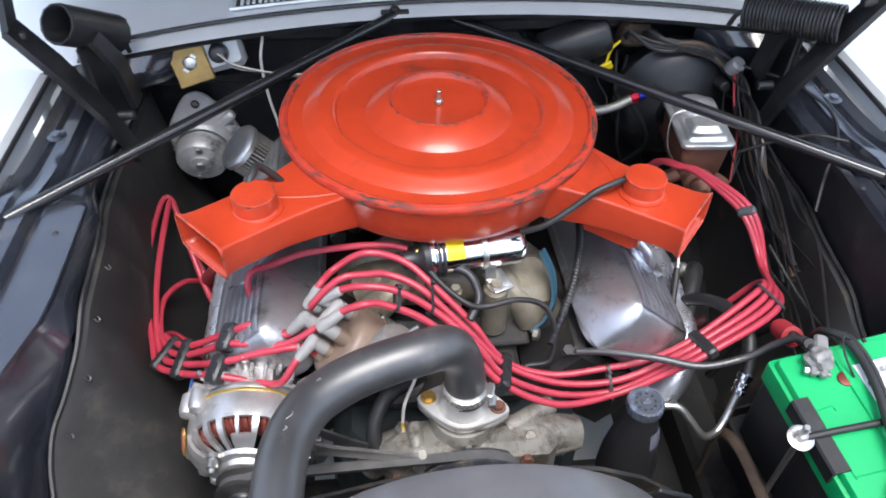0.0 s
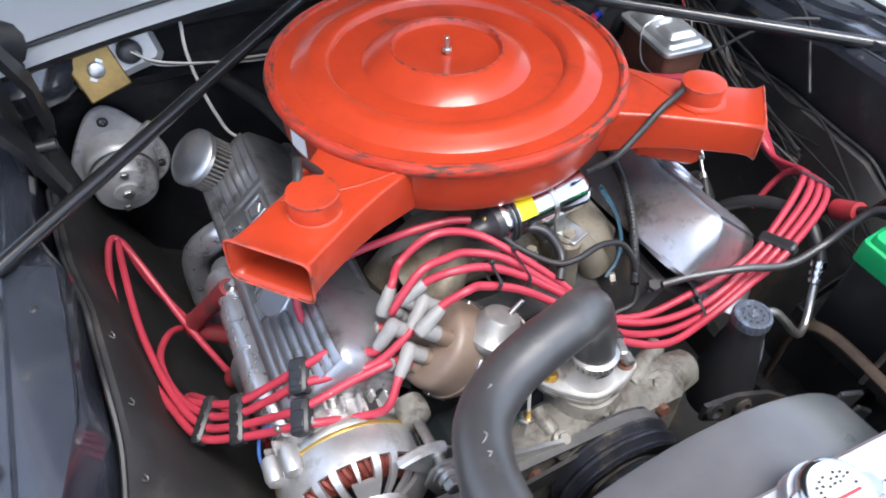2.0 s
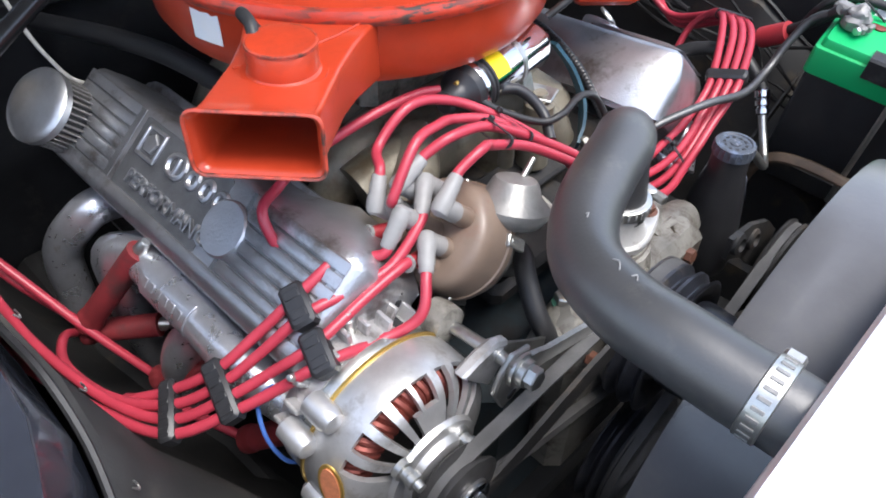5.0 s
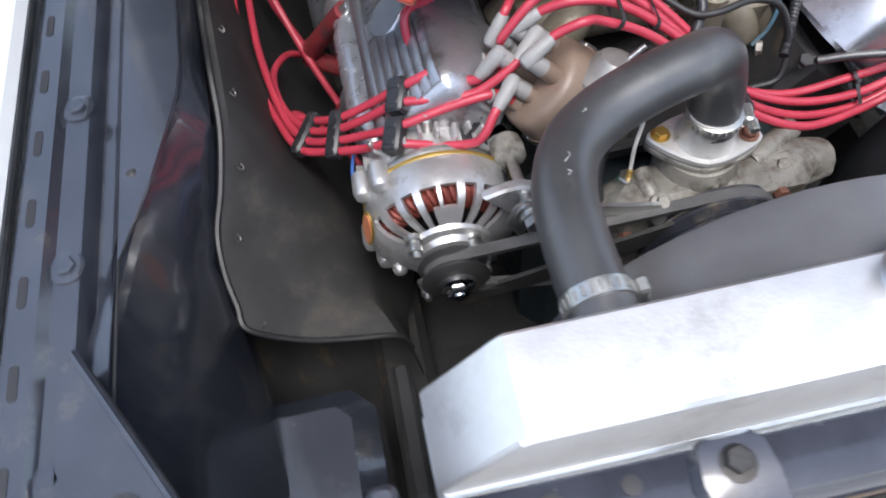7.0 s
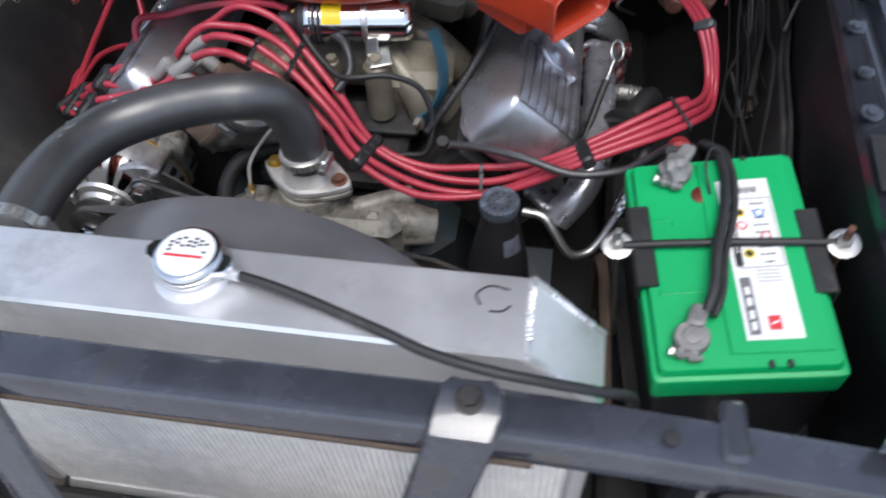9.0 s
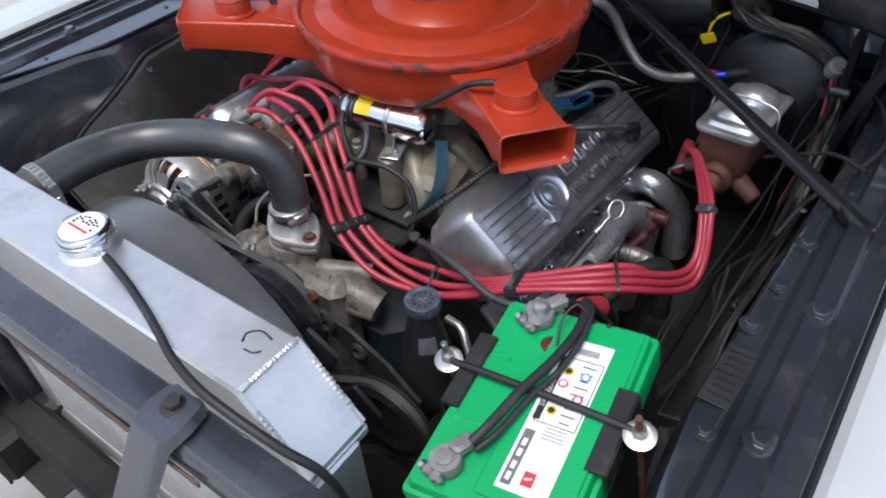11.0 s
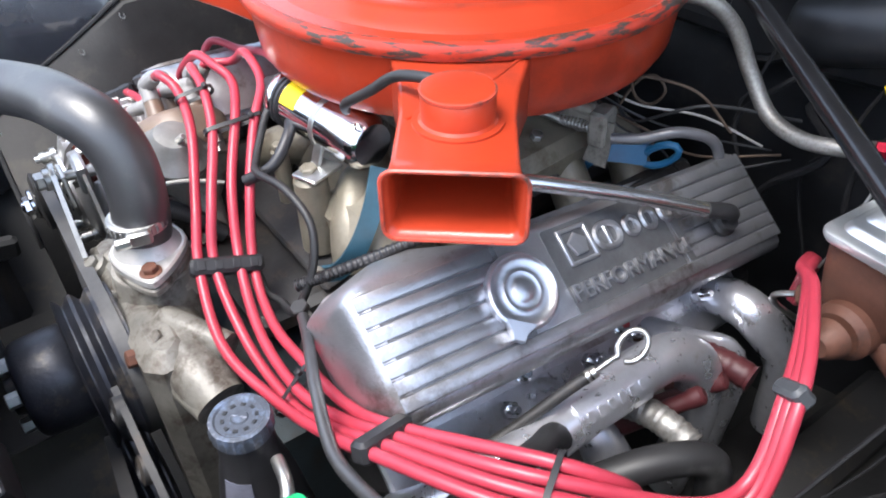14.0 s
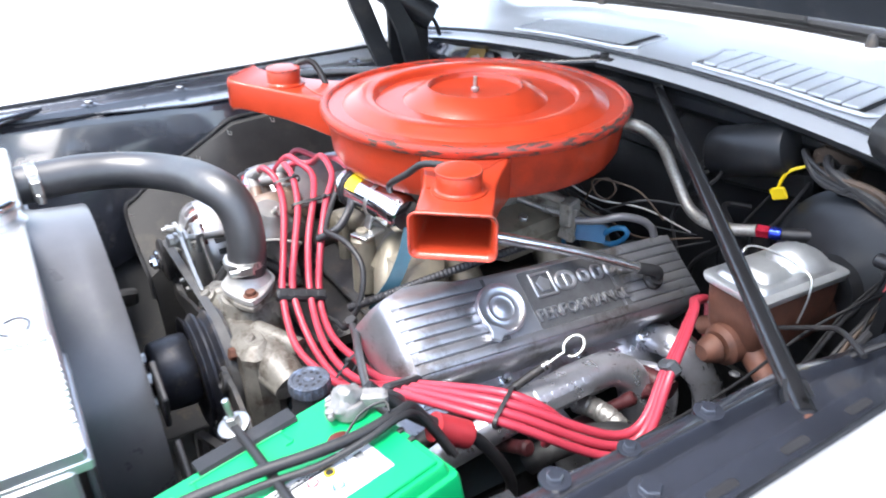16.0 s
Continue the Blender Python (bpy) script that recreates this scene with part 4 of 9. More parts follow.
def air_cleaner():
    ob = thing("air_cleaner", (CX, CY, RIM - 0.08), "orange enamel twin-snorkel air cleaner with chipped rim and scuffs", "air cleaner")
    m = pose(CX, CY, RIM)
    bm = B()
    lathe(bm, [(0.0005, -0.082), (0.09, -0.082), (0.196, -0.080), (0.211, -0.074), (0.219, -0.060), (0.2225, -0.03), (0.2245, -0.004), (0.2235, -0.003)], m, 96, cap=False)
    part("pan", bm, ORANGE, ob)
    bm = B()
    lathe(bm, [(0.2225, 0.000), (0.2208, 0.0008), (0.2200, -0.0030), (0.2190, -0.0150), (0.2172, -0.0172), (0.2110, -0.0175), (0.2090, -0.0160), (0.2068, -0.0085), (0.2045, -0.0035), (0.2000, -0.0002), (0.190, 0.0044), (0.180, 0.0092), (0.1765, 0.0108), (0.1735, 0.0114), (0.165, 0.0112), (0.1570, 0.0106), (0.1540, 0.0092), (0.1510, 0.0040), (0.1480, -0.0050), (0.1445, -0.0135), (0.140, -0.0190), (0.1355, -0.0210), (0.1310, -0.0198), (0.126, -0.0150), (0.117, -0.0058), (0.104, 0.0042), (0.090, 0.0130), (0.078, 0.0182), (0.0728, 0.0200), (0.0708, 0.0200), (0.0694, 0.0180), (0.0676, 0.0125), (0.062, 0.0108), (0.030, 0.0085), (0.0005, 0.0080)], m, 128)
    part("lid", bm, ORANGE, ob, "pressed orange lid with stepped rings")
    bm = B()
    lathe(bm, [(0.2208, 0.0010), (0.2222, 0.0038), (0.226, 0.0054), (0.2310, 0.0040), (0.2338, -0.001), (0.2335, -0.006), (0.2312, -0.0100), (0.226, -0.0105), (0.2225, -0.008), (0.2208, 0.0010)], m, 128, cap=False)
    part("rolled_rim", bm, RIMCHIPS, ob, "chipped rolled rim")
    bm = B()
    lathe(bm, [(0.0690, 0.0180), (0.0704, 0.0203), (0.0720, 0.0206), (0.0733, 0.0199)], m, 64, cap=False)
    part("worn_ring", bm, RIMCHIPS, ob)
    # dark ring: grime plus the gutter's own shade, put into the colour
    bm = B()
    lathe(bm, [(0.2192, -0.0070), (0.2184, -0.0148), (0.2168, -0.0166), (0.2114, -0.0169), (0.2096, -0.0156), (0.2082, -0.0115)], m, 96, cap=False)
    part("gutter_grime_shade", bm, GUTTERDARK, ob, "dark grime and painted shade in the gutter of the lid")
    bm = B()
    cyl(bm, m @ vec(0, 0, 0.008), m @ vec(0, 0, 0.032), 0.0034, 0.0034, 12, 0.0006)
    hexagon(bm, m @ pose(0, 0, 0.0105), 0.0065, 0.006)
    part("stud", bm, STEEL, ob, "zinc-plated threaded stud and nut")
    st = B()
    grid = [[m @ vec(0.2233 * math.cos(radians(a)), 0.2233 * math.sin(radians(a)), h) for h in (-0.012, -0.030, -0.048)] for a in (188, 191, 194, 197)]
    part("white_sticker", sheet(st, grid, -0.001), WHITE, ob, "torn white sticker")
    for mouth, cut, stack in (((-0.227, 0.687, 0.836), -1, (-0.166, 0.735)), ((0.395, 0.707, 0.817), 1, (0.336, 0.753))):
        c = Vector(mouth)
        d = vec(c.x - CX, c.y - CY, 0)
        if cut < 0:
            d = vec(-0.735, -0.678, 0)
        else:
            d = vec(0.765, -0.645, 0)
        d.normalize()
        side = vec(-d.y, d.x, 0)
        tilt = 0.02 if cut < 0 else -0.02
        upv = vec(0, 0, 1)
        tip = c
        root = vec(CX, CY, RIM - 0.042) + vec(c.x - CX, c.y - CY, 0).normalized() * 0.175
        def sec(p, hw, hh, r):
            return [p + side * a + upv * b for a, b in rounded(hw, hh, r)]
        def at(s, dz=0.0):
            q = root.lerp(tip, s)
            return q + vec(0, 0, dz)
        rows = [sec(at(0), 0.060, 0.030, 0.004), sec(at(0.18), 0.058, 0.030, 0.004), sec(at(0.42), 0.047, 0.026, 0.004), sec(at(0.60), 0.043, 0.0235, 0.004), sec(at(0.90), 0.0425, 0.0225, 0.004), sec(at(0.97), 0.0435, 0.0235, 0.005), sec(at(1.0), 0.0470, 0.0265, 0.008), sec(at(1.008), 0.0475, 0.0270, 0.009),
                sec(at(1.004), 0.0455, 0.0250, 0.008), sec(at(0.98), 0.0415, 0.0215, 0.006), sec(at(0.9), 0.0400, 0.0200, 0.005), sec(at(0.45), 0.040, 0.020, 0.005)]
        sn = B()
        vs = rings(sn, rows, True)
        sp = part("snorkel", sn, ORANGE, ob, "tapered sheet-metal snorkel with a flared open mouth")
        lp = B()
        loop = [q for q in sec(at(1.009), 0.0472, 0.0267, 0.009)]
        sweep(lp, loop + [loop[0]], 0.0016, 6, 1, smooth=False)
        part("worn_lip", lp, CHIPPED, sp)
        fl = B()
        fold = [at(0.2, 0.0302) + side * 0.050, at(0.42, 0.0262) + side * 0.018, at(0.66, 0.0236) - side * 0.036]
        sweep(fl, fold, 0.0014, 6, 3)
        part("pressed_crease", fl, ORANGE, sp)
        zs = at(0.62).z + 0.0235
        sx, sy = stack
        k = B()
        lathe(k, [(0.033, -0.001), (0.033, 0.0025), (0.0285, 0.003), (0.0268, 0.005), (0.0268, 0.024), (0.0255, 0.0265), (0.018, 0.0275), (0.0005, 0.0275)], pose(sx, sy, zs), 40)
        cp = part("vacuum_motor_cup", k, ORANGE, sp, "round orange cap on the snorkel")
        ring = B()
        lathe(ring, [(0.0258, 0.0264), (0.0272, 0.0262), (0.0274, 0.0245), (0.0268, 0.0235)], pose(sx, sy, zs), 40, cap=False)
        part("worn_edge", ring, CHIPPED, cp)
        if cut > 0:
            under = B()
            box(under, (0.085, 0.06, 0.035), frame_on(at(0.55, -0.040), (0, 0, 1), side), 0.008)
            part("lower_housing", under, ORANGE, sp)
    ob.rotation_euler = (radians(-0.5), radians(1.1), 0)


air_cleaner()


# ---- engine ----
def engine():
    ob = thing("engine", (0.078, 0.85, 0.3), "V8 engine block with grimy castings and gold-painted intake", "engine")
    bm = B()
    box(bm, (0.36, 0.62, 0.32), pose(0.078, 0.87, 0.38), 0.03)
    part("block", bm, TEAL, ob, "faded blue grease-stained block")
    for s in (-1, 1):
        n = vec(s * math.sin(radians(42)), 0, math.cos(radians(42)))
        c = vec(0.078 + s * 0.205, 0.893, 0.535)
        h = B()
        box(h, (0.17, 0.49, 0.12), frame_on(c, n, (0, 1, 0)), 0.01)
        part("cylinder_head", h, DARKIRON, ob)
    v = B()
    box(v, (0.20, 0.50, 0.03), pose(0.078, 0.87, 0.575), 0.008)
    part("valley_pan", v, DARKIRON, ob)
    # intake manifold: plenum, runners and front boss
    im = B()
    box(im, (0.17, 0.30, 0.075), pose(0.082, 0.93, 0.645), 0.02)
    intake = part("intake_manifold", im, GOLD, ob, "gold-painted intake manifold")
    for s in (-1, 1):
        for y in (0.75, 0.84, 0.99, 1.08):
            r = B()
            sweep(r, [(0.082 + s * 0.05, 0.88 + (y - 0.9) * 0.5, 0.665), (0.082 + s * 0.10, y, 0.655), (0.082 + s * 0.155, y, 0.60)], 0.028, 14, 5, squash=0.85)
            part("runner", r, GOLD, intake)
    f = B()
    box(f, (0.105, 0.085, 0.125), pose(0.178, 0.768, 0.628, 10, 6, 6), 0.016)
    sweep(f, [(0.132, 0.80, 0.672), (0.150, 0.762, 0.680), (0.180, 0.735, 0.660), (0.200, 0.722, 0.622)], 0.022, 18, 6)
    sweep(f, [(-0.05, 0.80, 0.632), (-0.01, 0.795, 0.645), (0.06, 0.79, 0.650), (0.13, 0.79, 0.652)], 0.036, 22, 6)
    part("front_bulge", f, GOLD, intake)
    f = B()
    box(f, (0.22, 0.05, 0.012), pose(0.085, 0.715, 0.612, 12, 0, 0), 0.004)
    part("gasket_flange", f, DARKIRON, intake)
    bo = B()
    cyl(bo, (0.142, 0.715, 0.62), (0.142, 0.715, 0.708), 0.019, 0.017, 20, 0.004)
    cyl(bo, (0.142, 0.715, 0.708), (0.142, 0.715, 0.712), 0.013, 0.013, 14, 0.001)
    hexagon(bo, pose(0.142, 0.715, 0.711), 0.009, 0.007)
    part("coil_boss", bo, GOLD, intake)
    bo = B()
    cyl(bo, (0.085, 0.71, 0.65), (0.085, 0.71, 0.712), 0.009, 0.009, 16, 0.002)
    hexagon(bo, pose(0.085, 0.71, 0.712), 0.007, 0.007)
    part("stud_boss", bo, GOLD, intake)
    ca = B()
    box(ca, (0.16, 0.19, 0.075), pose(0.085, 0.94, 0.715), 0.015)
    box(ca, (0.13, 0.10, 0.03), pose(0.085, 0.90, 0.765), 0.008)
    cyl(ca, (0.085, 0.94, 0.74), (0.085, 0.94, 0.80), 0.065, 0.06, 32, 0.004)
    part("carburettor", ca, PUMP, ob, "dirty carburettor under the air cleaner")
    li = B()
    box(li, (0.085, 0.018, 0.03), pose(0.20, 0.995, 0.715, 0, 12, 20), 0.004)
    cyl(li, (0.16, 0.965, 0.735), (0.235, 1.0, 0.72), 0.007, 0.007, 12, 0.002)
    box(li, (0.02, 0.03, 0.04), pose(0.243, 1.005, 0.705, 0, 0, 20), 0.003)
    part("throttle_bracket", li, PUMP, ob)
    # water pump and timing cover
    wp = B()
    box(wp, (0.23, 0.05, 0.26), pose(0.088, 0.535, 0.49), 0.02)
    wpump = part("water_pump", wp, PUMPCREAM, ob, "grimy cast water pump housing")
    neck = B()
    sweep(neck, [(0.083, 0.562, 0.632), (0.086, 0.560, 0.608), (0.092, 0.555, 0.580), (0.098, 0.545, 0.545), (0.10, 0.535, 0.50)], 0.046, 28, 6, radius=lambda t: 0.86 + 0.25 * t)
    part("pump_neck", neck, PUMPCREAM, wpump, "smooth cast water neck")
    arm = B()
    sweep(arm, [(0.07, 0.552, 0.585), (0.02, 0.548, 0.590), (-0.02, 0.545, 0.582), (-0.045, 0.545, 0.555)], 0.028, 20, 6, radius=lambda t: 1.15 - 0.35 * t)
    part("pump_arm", arm, PUMPCREAM, wpump)
    arm = B()
    sweep(arm, [(0.11, 0.552, 0.580), (0.16, 0.550, 0.588), (0.20, 0.552, 0.588), (0.235, 0.558, 0.575)], 0.028, 20, 6, radius=lambda t: 1.15 - 0.3 * t)
    part("pump_arm", arm, PUMPCREAM, wpump)
    seam = B()
    sweep(seam, [(0.084, 0.520, 0.624), (0.088, 0.512, 0.595), (0.095, 0.500, 0.560), (0.10, 0.488, 0.52)], 0.004, 8, 5)
    part("casting_seam", seam, PUMPCREAM, wpump)
    for a, b, r in (((0.150, 0.528, 0.585), (0.238, 0.548, 0.575), 0.0165), ((0.135, 0.545, 0.612), (0.205, 0.585, 0.606), 0.0140), ((0.02, 0.525, 0.612), (0.015, 0.56, 0.620), 0.012)):
        t = B()
        m = frame_on(a, Vector(b) - Vector(a), (0.31, 0.87, 0.13))
        L = (Vector(b) - Vector(a)).length
        lathe(t, [(r * 0.55, -0.001), (r * 0.6, 0.003), (r * 0.86, 0.002), (r, 0.006), (r * 0.96, L * 0.5), (r * 0.90, L)], m, 24)
        part("cast_boss", t, PUMPCREAM, wpump)
    for x, y, z, h, r in ((0.022, 0.532, 0.585, 0.040, 0.0125), (0.056, 0.524, 0.578, 0.034, 0.0110), (-0.012, 0.535, 0.580, 0.030, 0.0120), (0.122, 0.526, 0.580, 0.028, 0.0125), (0.165, 0.545, 0.590, 0.028, 0.0130)):
        t = B()
        lathe(t, [(r * 1.25, -0.03), (r * 1.1, 0.0), (r, h * 0.7), (r * 0.96, h), (r * 0.7, h + 0.0015)], frame_on((x, y, z), (0.05, -0.45, 0.9)), 20)
        hexagon(t, frame_on(vec(x, y, z) + vec(0.05, -0.45, 0.9).normalized() * (h + 0.001), (0.05, -0.45, 0.9)), r * 0.62, 0.006)
        part("bolt_boss", t, PUMPCREAM, wpump)
    nose = B()
    lathe(nose, [(0.075, 0), (0.072, 0.02), (0.055, 0.035), (0.04, 0.05), (0.038, 0.07)], frame_on((0.09, 0.515, 0.545), (0, -1, 0), (0, 0, 1)), 36)
    part("pump_nose", nose, PUMPCREAM, wpump)
    for x, z in ((0.02, 0.605), (0.16, 0.60), (-0.01, 0.575)):
        q = B()
        hexagon(q, frame_on((x, 0.511, z), (0, -1, 0.2), (0, 0, 1)), 0.0085, 0.009)
        part("pump_bolt", q, RUST if x in (0.16, -0.01) else STEEL, wpump)
    # thermostat housing
    c = vec(0.081, 0.5625, 0.650)
    ang = math.atan2(0.553 - 0.574, 0.125 - 0.037)
    base = B()
    m = pose(c.x, c.y, c.z - 0.03, 0, 0, math.degrees(ang))
    lathe(base, [(0.046, -0.02), (0.044, 0.0), (0.040, 0.018)], m, 32)
    th = part("thermostat_housing", base, PUMP, ob, "cast thermostat neck with a two-bolt flange")
    def diamond(a, b, w):
        pts = []
        for k in range(28):
            t = 2 * math.pi * k / 28
            cx, sy = math.cos(t), math.sin(t)
            pts.append((a * cx * (1.0 if abs(cx) > 0.6 else 0.98), (w + (b - w) * (1 - abs(cx) ** 1.5)) * sy))
        return pts
    fl = B()
    prism(fl, diamond(0.060, 0.037, 0.018), 0.009, pose(c.x, c.y, c.z - 0.012, 0, 0, math.degrees(ang)), 0.002)
    part("lower_flange", fl, PUMP, th)
    fl = B()
    prism(fl, diamond(0.060, 0.037, 0.018), 0.010, pose(c.x, c.y, c.z - 0.002, 0, 0, math.degrees(ang)), 0.002)
    part("flange", fl, DULLALLOY, th)
    nk = B()
    lathe(nk, [(0.033, 0), (0.029, 0.006), (0.026, 0.016), (0.025, 0.04)], pose(c.x, c.y, c.z + 0.007), 32)
    part("neck", nk, DULLALLOY, th)
    for x, y in ((0.037, 0.574), (0.125, 0.552)):
        q = B()
        lathe(q, [(0.0105, 0), (0.0105, 0.0015), (0.008, 0.002)], pose(x, y, c.z + 0.0075), 16)
        hexagon(q, pose(x, y, c.z + 0.009), 0.0075, 0.0065)
        part("flange_bolt", q, BRASS if x < 0.05 else RUST, th)
    # temperature sender
    s = B()
    hexagon(s, pose(0.002, 0.556, 0.612), 0.011, 0.010)
    snd = part("temperature_sender", s, STEEL, ob, "brass temperature sender with a pale wire")
    g = B()
    lathe(g, [(0.0125, 0), (0.0125, 0.004), (0.009, 0.005)], pose(0.002, 0.556, 0.606), 18)
    part("green_washer", g, mat("green_corrosion", (0.12, 0.32, 0.2), 0.6, 0.2, 0.3, 60, 0.2), snd)
    g = B()
    cyl(g, (0.002, 0.556, 0.62), (0.002, 0.556, 0.634), 0.004, 0.003, 10, 0.0008)
    part("terminal", g, BRASS, snd)
    w = B()
    sweep(w, [(0.002, 0.556, 0.632), (0.006, 0.565, 0.66), (0.02, 0.585, 0.68), (0.035, 0.62, 0.685), (0.04, 0.66, 0.67)], 0.0022, 8, 6)
    part("sender_wire", w, WIREWHITE, snd)
    # pulleys
    for cx, cz, r, y, nm, deep in ((0.09, 0.545, 0.081, 0.521, "pump_pulley", 3), (0.09, 0.335, 0.085, 0.500, "crank_pulley", 2)):
        p = B()
        prof = [(0.02, 0.0), (r * 0.8, 0.003), (r * 0.97, 0.005)]
        for g in range(deep):
            h = 0.0055 + 0.0175 * g
            prof += [(r, h), (r, h + 0.002), (r * 0.90, h + 0.0085), (r * 0.90, h + 0.0100), (r, h + 0.0160)]
        h = 0.0055 + 0.0175 * deep
        lathe(p, prof + [(r * 0.97, h), (r * 0.80, h - 0.002), (r * 0.72, h - 0.008), (r * 0.45, h - 0.010), (0.03, h - 0.010)], frame_on((cx, y, cz), (0, -1, 0), (0, 0, 1)), 56)
        part(nm, p, HUBIRON, ob, "dark pressed-steel pulley")
    hub = B()
    lathe(hub, [(0.048, 0), (0.0505, 0.004), (0.051, 0.02), (0.0495, 0.044), (0.047, 0.050), (0.041, 0.0535), (0.03, 0.054), (0.02, 0.055), (0.018, 0.064)], frame_on((0.09, 0.464, 0.556), (0, -1, 0), (0, 0, 1)), 40)
    part("fan_hub", hub, HUBIRON, ob, "dark steel fan hub")
    for a in range(4):
        hb = B()
        hexagon(hb, frame_on((0.09 + 0.03 * math.cos(a * 1.57 + 0.6), 0.410, 0.556 + 0.03 * math.sin(a * 1.57 + 0.6)), (0, -1, 0), (0, 0, 1)), 0.008, 0.012)
        part("hub_bolt", hb, STEEL, ob)
    return ob


engine()


def belt_loop(name, circles, y, label):
    """A V-belt round two pulleys: (x, z, r) each, seen from the front."""
    (x1, z1, r1), (x2, z2, r2) = circles
    dx, dz = x2 - x1, z2 - z1
    d = math.hypot(dx, dz)
    base = math.atan2(dz, dx)
    off = math.acos((r1 - r2) / d)
    pts = []
    for k in range(17):
        a = base + off + (2 * math.pi - 2 * off) * k / 16
        pts.append((x1 + r1 * math.cos(a), z1 + r1 * math.sin(a)))
    for k in range(17):
        a = base - off + 2 * off * k / 16
        pts.append((x2 + r2 * math.cos(a), z2 + r2 * math.sin(a)))
    bm = B()
    rows = []
    n = len(pts)
    for i, (x, z) in enumerate(pts):
        px, pz = pts[i - 1]
        qx, qz = pts[(i + 1) % n]
        t = vec(qx - px, 0, qz - pz).normalized()
        o = vec(t.z, 0, -t.x)
        rows.append([vec(x, y - 0.0065, z) + o * 0.0, vec(x, y + 0.0065, z), vec(x, y + 0.0045, z) - o * 0.009 * 1, vec(x, y - 0.0045, z) - o * 0.009])
    rings(bm, rows, cap=False, closed=True)
    solid(name, bm, BELT, label, "belt", group="engine belts")


belt_loop("alternator_belt", ((0.09, 0.545, 0.081), (-0.2035, 0.5836, 0.033)), 0.506, "worn black V-belt to the alternator")
belt_loop("steering_pump_belt", ((0.09, 0.335, 0.084), (0.325, 0.50, 0.065)), 0.458, "worn black V-belt to the steering pump")


